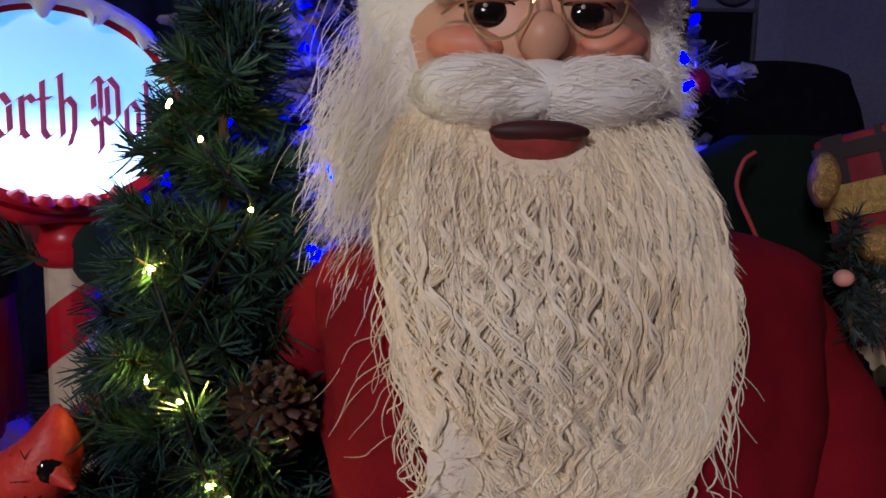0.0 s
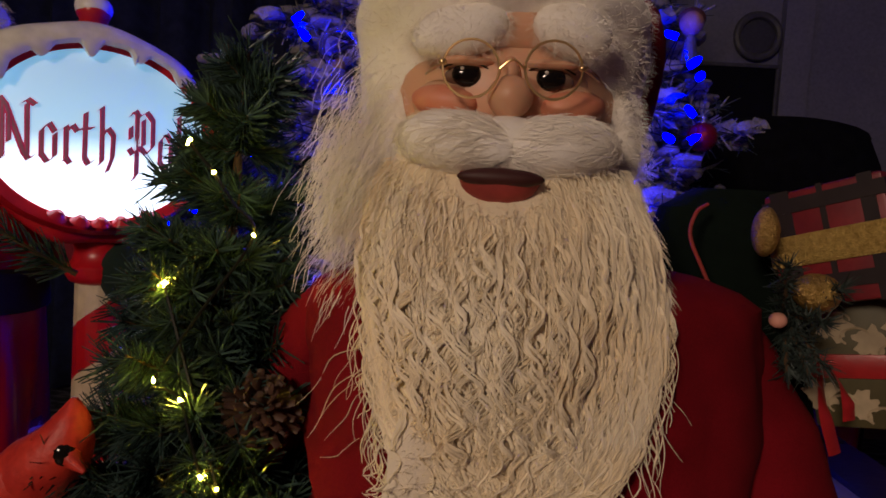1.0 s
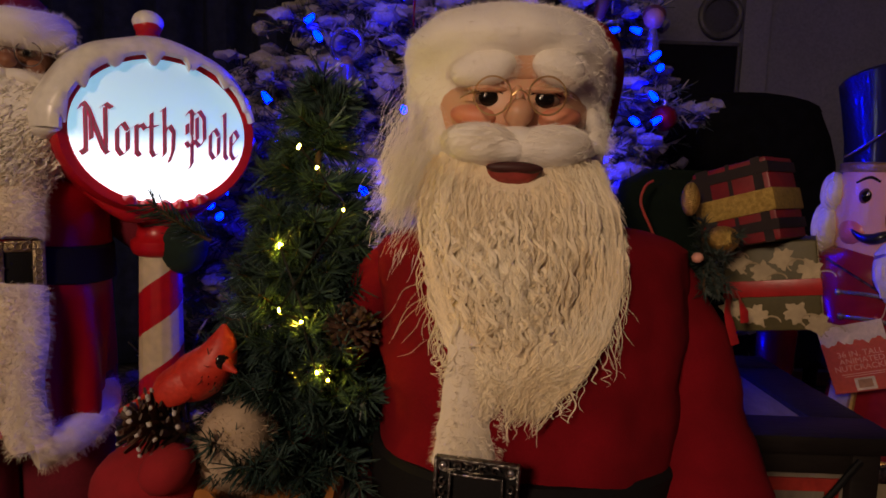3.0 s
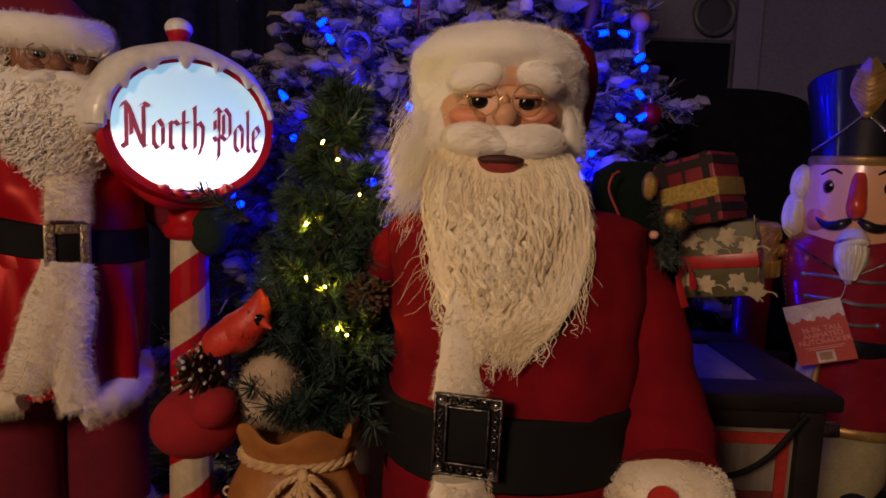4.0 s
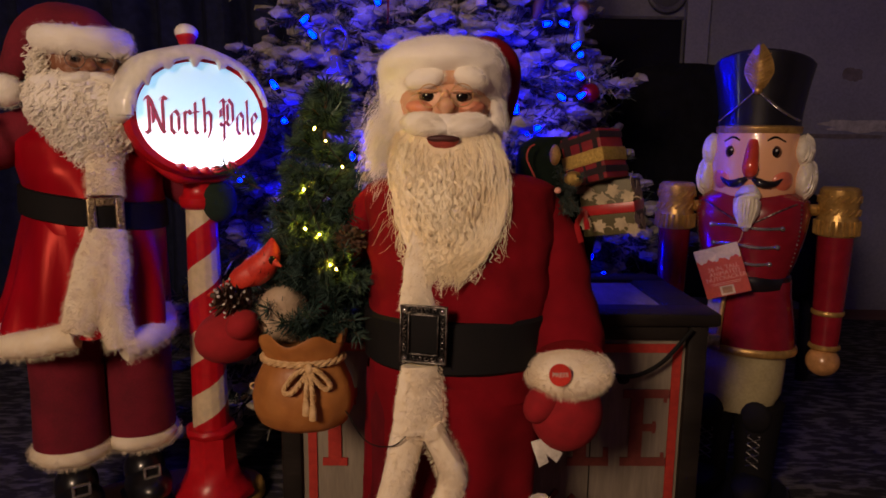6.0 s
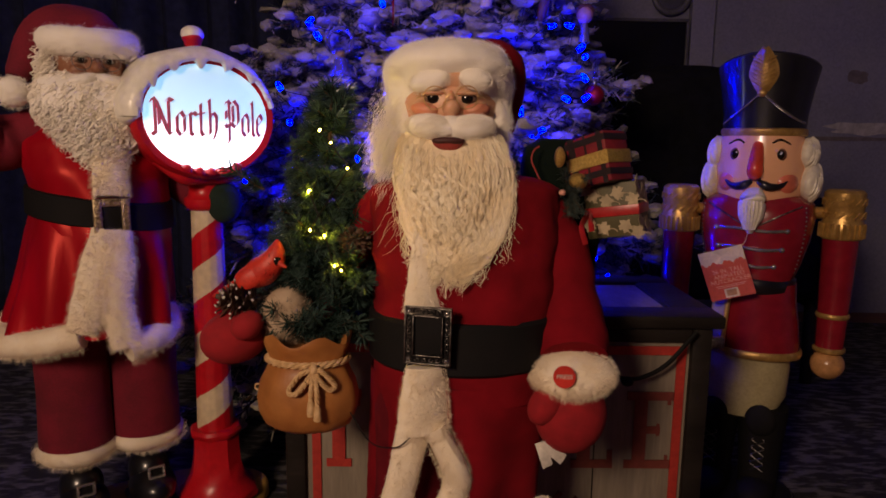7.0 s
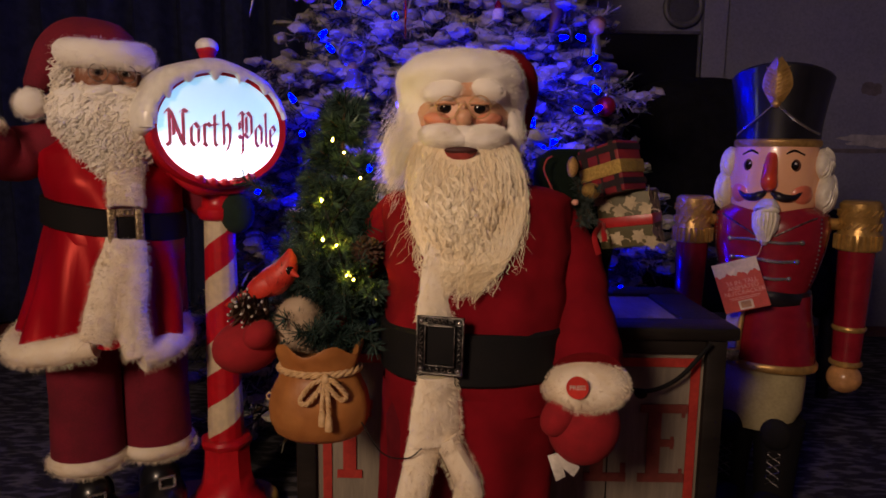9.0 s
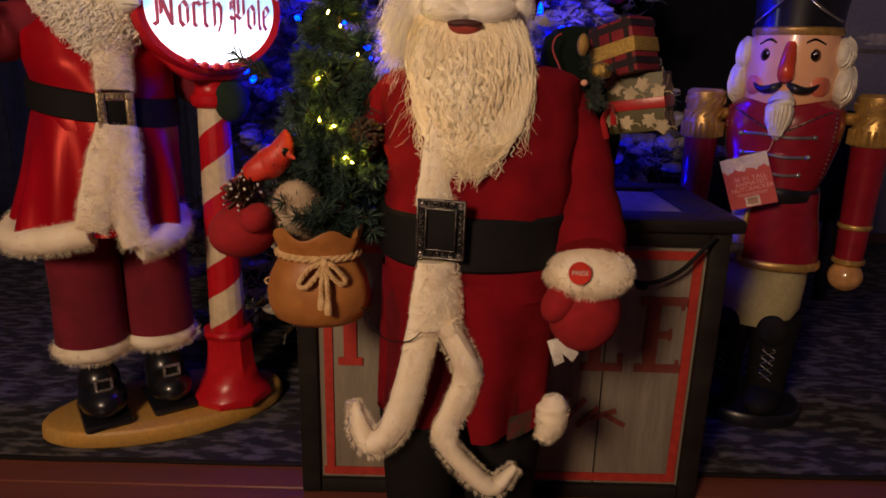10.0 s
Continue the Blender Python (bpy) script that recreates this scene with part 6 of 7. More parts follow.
def build_sign():
    s = thing("lit_sign_post", None, (POST[0], POST[1], 0.038), "candy-striped plastic post with a lit round sign and snow cap", "sign")
    x, y = POST[0], POST[1]
    foot = Geo().lathe((x, y, 0), [(0.080, 0.039), (0.082, 0.046), (0.078, 0.056), (0.066, 0.066), (0.056, 0.085), (0.049, 0.115), (0.046, 0.150), (0.046, 0.172), (0.050, 0.176), (0.052, 0.184), (0.048, 0.190), (0.034, 0.192)], PLASTIC_RED, 8)
    part("foot", foot, s, "red fluted pedestal")
    # barber stripes: each stripe is a band that climbs round the shaft
    z0, z1, n, pitch = 0.190, 0.632, 48, 0.128
    a = np.linspace(0, 2 * np.pi, n, endpoint=False)

    def band(lo, hi, mat, name):
        g = Geo()
        aa = np.linspace(0, 2 * np.pi, n + 1)
        for k in range(-3, 6):
            rows = []
            for u in np.linspace(0, 1, 6):
                h = (k + lo + (hi - lo) * u) * pitch + pitch * aa / (2 * np.pi) * 1.0 + z0
                h = np.clip(h, z0, z1)
                r = np.interp(h, [z0, z1], [0.0350, 0.0285]) * (1 + 0.02 * np.cos(14 * aa))
                rows.append(np.stack([x + r * np.cos(aa + 0.6), y + r * np.sin(aa + 0.6), h], 1))
            if rows[0][:, 2].min() >= z1 or rows[-1][:, 2].max() <= z0:
                continue
            g.loft(rows, mat, closed=False, cap=False)
        part(name, g, s)
    band(0.0, 0.5, PLASTIC_RED, "red_stripe")
    band(0.5, 1.0, PLASTIC_CREAM, "cream_stripe")
    cap = Geo().lathe((x, y, 0), [(0.028, 0.628), (0.036, 0.632), (0.040, 0.640), (0.040, 0.650), (0.033, 0.656), (0.030, 0.668), (0.034, 0.690), (0.048, 0.708), (0.060, 0.716)], PLASTIC_RED, 40)
    part("collar", cap, s, "red moulded collar")
    # the sign's drum
    yaw = 39.0
    R = rot_z(yaw)
    c = arr(-0.394, 0.752, 0.8015)
    A, H, D = 0.112, 0.0935, 0.060
    n = 72
    a = np.linspace(0, 2 * np.pi, n, endpoint=False)

    def oval(k, yy, lift=0.0, amp=0.0):
        w = 1 + amp * np.abs(np.sin(9 * a))
        return np.stack([(A + k) * w * np.cos(a), np.full(n, yy), (H + k) * w * np.sin(a) + lift], 1) @ R.T + c

    drum = Geo().loft([oval(-0.004, -D + 0.010), oval(0.000, -D), oval(0.012, -D - 0.004), oval(0.017, -D + 0.004), oval(0.018, -D + 0.018), oval(0.018, D * 0.7), oval(0.010, D), oval(-0.03, D + 0.006)], PLASTIC_RED)
    part("drum", drum, s, "red moulded drum rim")
    face = Geo()
    rr = []
    for k in np.linspace(1.0, 0.02, 9):
        p = np.stack([A * k * np.cos(a), np.full(n, -D - 0.001 - 0.016 * (1 - k ** 2)), H * k * np.sin(a)], 1)
        rr.append(p @ R.T + c)
    face.loft(rr, SIGN_FACE)
    part("face", face, s, "glowing pale blue-white panel", tuple(c))
    # snow cap with drips over the front rim
    cap = Geo()
    rows = []
    m = 170
    top = np.linspace(radians(12), radians(181), m)
    u = (top - top[0]) / (top[-1] - top[0])
    swell = (0.30 + 0.70 * np.sin(np.clip(0.08 + 0.80 * u, 0, 1) * np.pi / 2)) * (1 + 0.06 * np.sin(9 * top))
    drip = (0.003 + 0.020 * np.clip(np.sin(15.5 * top + 0.8), 0, 1) ** 1.6 * (0.45 + 0.55 * np.sin(6.1 * top) ** 2)) * np.where(top < 1.3, 0.55, 1.0)
    drip = np.where(top > radians(168), 0.002, drip)
    for q, rad, dr in ((D + 0.006, 0.010, 0), (D, 0.026, 0), (D * 0.5, 0.036, 0), (0.0, 0.039, 0), (-D + 0.012, 0.038, 0), (-D - 0.008, 0.032, 0), (-D - 0.018, 0.020, 0.2), (-D - 0.019, 0.012, 0.6), (-D - 0.016, 0.008, 1.0), (-D - 0.008, 0.009, 1.0), (-D + 0.004, 0.014, 0)):
        k = 0.004 + (rad - 0.004) * swell
        rows.append(np.stack([(A + k) * np.cos(top), np.full(m, q), (H + k) * np.sin(top) - dr * drip], 1) @ R.T + c)
    cap.loft(rows, SNOW_PLASTIC, closed=False, cap=False)
    cap.ell(c + R @ arr((A + 0.018) * math.cos(top[-1]), -0.010, (H + 0.018) * math.sin(top[-1])), (0.022, 0.062, 0.017), SNOW_PLASTIC, rot=(0, 0, yaw), seg=28, lumps=0.05)
    cap.ell(c + R @ arr((A + 0.010) * math.cos(top[0]), -0.010, (H + 0.010) * math.sin(top[0])), (0.010, 0.056, 0.010), SNOW_PLASTIC, rot=(0, 0, yaw), seg=20)
    part("snow_cap", cap, s, "cream snow cap with drips")
    # finial
    fin = Geo().lathe(tuple(c + arr(0, 0, 0)), [(0.014, 0.118), (0.012, 0.128), (0.016, 0.134)], PLASTIC_RED, 20)
    fin.ell(c + arr(0, 0, 0.146), (0.019, 0.019, 0.017), PLASTIC_RED, seg=20)
    fin.ell(c + arr(0, 0, 0.150), (0.0205, 0.0205, 0.0165), SNOW_PLASTIC, seg=20, lumps=0.08)
    part("finial", fin, s, "red ball finial capped with snow")
    # scroll leaves under the drum
    lf = Geo()
    for q in (-1.95, -1.75, -1.57, -1.39, -1.15):
        e = arr((A + 0.004) * math.cos(q), -D - 0.006, (H + 0.004) * math.sin(q))
        lf.tube([c + R @ e, c + R @ (e * arr(0.93, 1.05, 0.93))], (0.011, 0.004), PLASTIC_RED, 10)
    for sg in (-1, 1):
        lf.tube(smooth_path([c + R @ arr(0.0, -0.03, -H - 0.016), c + R @ arr(sg * 0.045, -0.035, -H - 0.014), c + R @ arr(sg * 0.085, -0.03, -H + 0.018)], 12), (0.012,) * 6 + (0.010,) * 6, PLASTIC_RED, 10)
    part("scroll", lf, s, "red moulded scrollwork")
    # blackletter words, drawn with a broad slanted nib
    GL = {
        "N": (0.92, [((0.02, 0.10), (0.12, 0.02), (0.26, 0.10)), ((0.16, 0.06), (0.16, 0.90)), ((0.00, 0.86), (0.10, 0.98), (0.24, 0.86), (0.62, 0.16), (0.74, 0.04), (0.86, 0.12)), ((0.70, 0.10), (0.70, 0.92)), ((0.58, 0.90), (0.70, 0.98), (0.88, 0.90)), ((0.30, 0.30), (0.30, 0.76))]),
        "o": (0.52, [((0.10, 0.52), (0.10, 0.14), (0.24, 0.02)), ((0.24, 0.02), (0.40, 0.12), (0.40, 0.48)), ((0.10, 0.52), (0.26, 0.64), (0.40, 0.50))]),
        "r": (0.44, [((0.04, 0.56), (0.14, 0.62), (0.14, 0.10), (0.06, 0.04)), ((0.14, 0.10), (0.24, 0.02)), ((0.16, 0.52), (0.28, 0.64), (0.40, 0.54))]),
        "t": (0.42, [((0.16, 0.86), (0.14, 0.12), (0.24, 0.02), (0.36, 0.10)), ((0.00, 0.58), (0.34, 0.62))]),
        "h": (0.54, [((0.06, 0.92), (0.14, 0.98), (0.14, 0.08), (0.06, 0.02)), ((0.14, 0.50), (0.28, 0.64), (0.42, 0.52)), ((0.42, 0.52), (0.40, 0.16), (0.28, -0.08))]),
        "P": (0.78, [((0.06, 0.88), (0.18, 0.98), (0.30, 0.88)), ((0.24, 0.94), (0.24, -0.10), (0.14, -0.20)), ((0.24, 0.84), (0.48, 0.98), (0.66, 0.84), (0.66, 0.40), (0.48, 0.26), (0.28, 0.38)), ((0.02, 0.34), (0.12, 0.24), (0.24, 0.34)), ((0.40, 0.40), (0.40, 0.84)), ((0.06, 0.70), (0.06, 0.50))]),
        "l": (0.26, [((0.04, 0.92), (0.13, 0.98), (0.13, 0.10), (0.22, 0.02))]),
        "e": (0.46, [((0.10, 0.52), (0.10, 0.14), (0.24, 0.02), (0.38, 0.12)), ((0.10, 0.52), (0.25, 0.64), (0.38, 0.50), (0.12, 0.30))]),
        " ": (0.26, []),
    }
    words = "North Pole"
    total = sum(GL[ch][0] for ch in words)
    size = 0.066
    k = 0.204 / (total * size)
    x0 = -0.0995
    for ch in words:
        w, strokes = GL[ch]
        if strokes:
            g = Geo()
            for mat, nib, lift in ((LETTER_EDGE, 0.0033, 0.0), (LETTER, 0.0015, 0.0011)):
                nv = arr(math.cos(radians(38)), 0, math.sin(radians(38))) * nib
                for si, st_ in enumerate(strokes):
                    P = [arr(x0 + px * size * k, 0, -0.034 + pz * size) for px, pz in st_]
                    for i, (p, q) in enumerate(zip(P[:-1], P[1:])):
                        quad = []
                        for yy in (0.0, -0.0016):
                            for b in (p - nv, q - nv, q + nv, p + nv):
                                fx = min(1.0, (b[0] / A) ** 2 + (b[2] / H) ** 2)
                                quad.append(c + R @ arr(b[0], -D - 0.0012 - 0.016 * (1 - fx) - lift + yy - 0.00012 * (si * 3 + i), b[2]))
                        g.add(quad, [(0, 1, 2, 3), (7, 6, 5, 4), (0, 4, 5, 1), (1, 5, 6, 2), (2, 6, 7, 3), (3, 7, 4, 0)], mat)
            part("letter", g, s, "dark red blackletter letter " + ch)
        x0 += w * size * k


build_sign()


def build_post_doll():
    g = Geo()
    T = turned
    def ell(c, r, m, rot=(0, 0, 0), **kw):
        g.ell(T(c), r, m, rot=(rot[0], rot[1], rot[2] + YAW), **kw)
    def rings(rows, mat, power=0.95, fold=0.07, n=60):
        out = []
        for z, cx, cy, rx, ry in rows:
            p = ring(cx, cy, rx, ry, z, n, power, fold, 3.0)
            out.append(p @ RY.T + DOLL2)
        g.loft(out, mat)
    # coat: body, flared skirt with soft folds
    CB = np.array([(0.60, 0, 0.106, 0.094), (0.65, 0, 0.104, 0.092), (0.70, 0, 0.108, 0.085), (0.745, 0.01, 0.110, 0.075), (0.775, 0.01, 0.090, 0.060), (0.785, 0.01, 0.045, 0.04)])
    coat = []
    for z in np.linspace(0.785, 0.60, 26):
        cy, rx, ry = (np.interp(z, CB[:, 0], CB[:, k]) for k in (1, 2, 3))
        p = ring(0, cy, rx, ry, z, 90, 0.95, 0.02, 3.0)
        k = np.array([1 + 0.075 * noise.noise(Vector((22 * q[0] + 14 * z, 20 * q[1], 16 * z))) for q in p])
        p[:, :2] *= k[:, None]
        coat.append(p @ RY.T + DOLL2)
    g.loft(coat, SATIN)
    a = np.linspace(0, 2 * np.pi, 96, endpoint=False)
    sk = []
    for z in np.linspace(0.625, 0.445, 22):
        u = (0.625 - z) / 0.18
        rx, ry = 0.106 + 0.046 * u, 0.094 + 0.034 * u
        k = 1 + u * (0.085 * np.sin(7 * a + 0.5 + 0.6 * u) + 0.055 * np.sin(13 * a + 1.0 - 0.8 * u)) + 0.016 * np.sin(9 * a + 30 * z)
        dip = u * np.where(np.cos(a) > -0.05, 0.016, 0.002)
        east = np.where(np.cos(a) > 0, 1 - 0.36 * u, 1.0)
        sk.append(np.stack([rx * k * east * np.cos(a), ry * k * np.sin(a), z - dip + 0 * a], 1) @ RY.T + DOLL2)
    g.loft(sk, SATIN)
    # hem fur, in two sweeps that meet under the front strip
    for a0, a1 in ((-88, 80), (-112, -265)):
        pts = []
        for q in np.linspace(radians(a0), radians(a1), 14):
            u = abs(q - radians(a0)) / math.pi
            east = a1 > 0
            z = 0.416 + 0.026 * min(1, 2 * u) if east else 0.450 - 0.022 * math.sin(math.pi * min(1, 1.6 * u))
            pts.append(T(((0.090 if math.cos(q) > 0 else 0.155) * math.cos(q), 0.128 * math.sin(q), z)))
        fur_tube(g, pts, 0.0235, 5200, 0.011, FUR, 0.0006, steps=60)
    for way in ([(-0.008, -0.098, 0.605), (-0.028, -0.112, 0.55), (-0.043, -0.123, 0.50), (-0.058, -0.128, 0.455)], [(0.002, -0.100, 0.605), (-0.003, -0.116, 0.55), (-0.010, -0.128, 0.49), (0.004, -0.132, 0.425)]):
        fur_tube(g, [T(p) for p in way], (0.024, 0.027, 0.027, 0.023), 3600, 0.010, FUR, 0.0006, 0.6, (0.5, -0.8, 0.1))
    fur_tube(g, [T((0.002, -0.080, 0.765)), T((0.000, -0.092, 0.70)), T((-0.002, -0.102, 0.66))], 0.025, 3000, 0.010, FUR, 0.0006, 0.5, (0.5, -0.8, 0.1))
    # belt with its brass buckle
    belt = []
    for z, rx, ry in ((0.608, 0.109, 0.097), (0.610, 0.112, 0.100), (0.650, 0.110, 0.098), (0.652, 0.107, 0.095)):
        p = ring(0, 0, rx, ry, z, 60, 0.95) @ RY.T + DOLL2
        p[:, 2] -= 0.16 * (p[:, 0] - DOLL2[0] - 0.05)
        belt.append(p)
    g.loft(belt, BLACK)
    buckle(g, T((-0.003, -0.105, 0.627)), YAW, 0.053, 0.061, BRASS, 0.013)
    # legs, fur cuffs, shoes
    for x in (-0.060, 0.052):
        y = 0.020
        g.tube(smooth_path([T((x, y, 0.47)), T((x, y, 0.33)), T((x, y, 0.20))], 14), np.interp(np.linspace(0, 1, 14), [0, 0.6, 1], [0.060, 0.057, 0.060]), VELVET, 24)
        c = T((x, y, 0.185))
        g.ell(c, (0.066, 0.062, 0.032), FUR, rot=(0, 0, YAW), seg=28, lumps=0.08)
        p, nn = on_ell(c, (0.066, 0.062, 0.032), 2000)
        fuzz(g, p, nn, 0.008, 0.0006, FUR)
        ell((x, -0.008, 0.082), (0.040, 0.062, 0.038), BLACK_GLOSS, seg=26)
        ell((x, 0.018, 0.105), (0.036, 0.040, 0.045), BLACK_GLOSS, seg=22)
        g.box(T((x, -0.006, 0.046)), (0.078, 0.120, 0.016), BLACK_GLOSS, (0, 0, YAW), 0.006)
        buckle(g, T((x, -0.044, 0.124)), YAW, 0.030, 0.026, BALL_SILVER, 0.005)
    # arms: one to the post, one held out
    A = smooth_path([T((0.085, 0.015, 0.755)), T((0.120, 0.020, 0.715)), T((0.140, 0.010, 0.680)), T((0.165, -0.005, 0.668))], 18)
    g.tube(A, np.interp(np.linspace(0, 1, 18), [0, 0.5, 1], [0.042, 0.046, 0.044]) * (1 + 0.05 * np.sin(np.linspace(0, 16, 18))), VELVET, 20)
    g.ell(POST + arr(0.020, -0.012, 0.640), (0.030, 0.030, 0.036), GREEN_PLUSH, seg=22)
    g.ell(POST + arr(0.008, 0.016, 0.645), (0.035, 0.020, 0.030), GREEN_PLUSH, seg=20)
    A = smooth_path([T((-0.070, 0.010, 0.762)), T((-0.112, 0.018, 0.748)), T((-0.150, 0.010, 0.738)), T((-0.190, -0.020, 0.760))], 18)
    g.tube(A, np.interp(np.linspace(0, 1, 18), [0, 0.5, 1], [0.036, 0.042, 0.044]) * (1 + 0.05 * np.sin(np.linspace(0, 16, 18))), VELVET, 20)
    c = T((-0.200, -0.030, 0.782))
    g.ell(c, (0.050, 0.048, 0.022), FUR, seg=22, lumps=0.08)
    p, nn = on_ell(c, (0.050, 0.048, 0.022), 1000)
    fuzz(g, p, nn, 0.008, 0.0006, FUR)
    g.ell(c + arr(-0.006, 0, 0.045), (0.032, 0.028, 0.042), GREEN_PLUSH, seg=20)
    # head
    hx = -0.006
    ell((hx, 0.0, 0.862), (0.056, 0.060, 0.066), SKIN_BROWN, seg=28)
    for x in (-0.019, 0.021):
        ell((hx + x, -0.0585, 0.868), (0.0095, 0.005, 0.0048), EYE_W, seg=16)
        ell((hx + x, -0.0625, 0.868), (0.0050, 0.003, 0.0044), EYE_B, seg=14)
        ell((hx + x, -0.060, 0.881), (0.015, 0.008, 0.0045), FLUFF, rot=(0, 6 if x < 0 else -6, 0), seg=16)
        p, nn = on_ell(T((hx + x, -0.060, 0.881)), (0.014, 0.009, 0.005), 160)
        fuzz(g, p, nn, 0.005, 0.0004, FLUFF)
        ell((hx + x * 1.25, -0.0535, 0.853), (0.013, 0.010, 0.010), SKIN_BROWN, seg=16)
    ell((hx + 0.001, -0.068, 0.857), (0.0095, 0.011, 0.0085), SKIN_BROWN, seg=18)
    spectacles(g, T((hx - 0.0195, -0.072, 0.866)), T((hx + 0.0215, -0.072, 0.866)), 0.0135, 0.0006, BALL_SILVER, YAW)
    # hat: fur brim, crown that falls to the west with a pompom
    pts = [T((hx + 0.056 * math.cos(q), 0.000 + 0.062 * math.sin(q), 0.901 + 0.006 * math.sin(q))) for q in np.linspace(0, 2 * math.pi, 14)]
    fur_tube(g, pts, 0.0225, 3800, 0.011, FLUFF, 0.0005, steps=50)
    cr = smooth_path([T((hx, 0.006, 0.890)), T((hx - 0.004, 0.010, 0.908)), T((hx - 0.034, 0.014, 0.916)), T((hx - 0.070, 0.010, 0.895)), T((hx - 0.092, 0.0, 0.858)), T((hx - 0.102, -0.010, 0.838))], 26)
    g.tube(cr, np.interp(np.linspace(0, 1, 26), [0, 0.2, 0.4, 0.65, 1], [0.058, 0.054, 0.044, 0.028, 0.014]) * (1 + 0.05 * np.sin(np.linspace(0, 15, 26))), VELVET, 24)
    c = T((hx - 0.108, -0.018, 0.818))
    g.ell(c, 0.023, FLUFF, seg=20, lumps=0.08)
    p, nn = on_ell(c, 0.023, 1100)
    fuzz(g, p, nn, 0.006, 0.0004, FLUFF)
    # curled beard and side hair
    core = [(0.735, hx + 0.002, -0.075, 0.030, 0.016), (0.76, hx, -0.072, 0.050, 0.026), (0.80, hx - 0.004, -0.056, 0.078, 0.036), (0.835, hx - 0.004, -0.036, 0.076, 0.040), (0.850, hx - 0.002, -0.020, 0.068, 0.040)]
    rings(core, FLUFF, 1.0, 0.08, 36)
    CT = np.array(core)
    n = 1500
    z = rng.uniform(0.730, 0.856, n)
    az = rng.uniform(-1.9, 1.9, n)
    cx, cy, rx, ry = (np.interp(z, CT[:, 0], CT[:, k]) for k in (1, 2, 3, 4))
    loc = np.stack([cx + rx * np.sin(az), cy - ry * np.cos(az), z], 1)
    ok = ~((np.abs(loc[:, 0] - hx) < 0.040) & (loc[:, 2] > 0.842))
    loc, az = loc[ok], az[ok]
    d = np.stack([np.sin(az) * 0.40, -np.cos(az) * 0.40, -0.8 + 0 * az], 1) + 0.3 * rng.normal(size=(len(az), 3))
    d /= np.linalg.norm(d, axis=1)[:, None]
    curly(g, loc @ RY.T + DOLL2, d @ RY.T, 0.027, 0.0046, 1.8, 0.00095, STRAND, 20, 5)
    for sx in (-1, 1):
        n = 420
        loc = arr(hx + sx * 0.060, -0.012, 0.862) + rng.normal(size=(n, 3)) * arr(0.006, 0.014, 0.018)
        d = arr(sx * 0.8, -0.4, -0.3) + 0.4 * rng.normal(size=(n, 3))
        curly(g, loc @ RY.T + DOLL2, (d / np.linalg.norm(d, axis=1)[:, None]) @ RY.T, 0.027, 0.0046, 1.8, 0.00095, STRAND, 20, 5)
    for sx in (-1, 1):
        ell((hx + sx * 0.018, -0.066, 0.838), (0.024, 0.014, 0.0095), FLUFF, rot=(0, sx * 14, 0), seg=20, lumps=0.1)
        p, nn = on_ell(T((hx + sx * 0.018, -0.066, 0.838)), (0.024, 0.014, 0.009), 500)
        fuzz(g, p, nn, 0.007, 0.0004, FLUFF)
    def bigger(v):
        v[:, :2] = DOLL2[:2] + 1.09 * (v[:, :2] - DOLL2[:2])
        v[:, 2] = np.interp(v[:, 2], [0, 0.038, 0.45, 1.1], [0, 0.038, 0.436, 1.143])
        return v
    g.shift(bigger)
    thing("holiday_doll", g, (DOLL2[0], DOLL2[1], 0.038), "white-bearded doll in red satin coat and hat beside the post", "doll")


build_post_doll()


# ---- the nutcracker ----
NUT, NYAW, ARM_YAW = arr(0.716, 0.838, 0.0), -32.0, -21.0
RN = rot_z(NYAW)


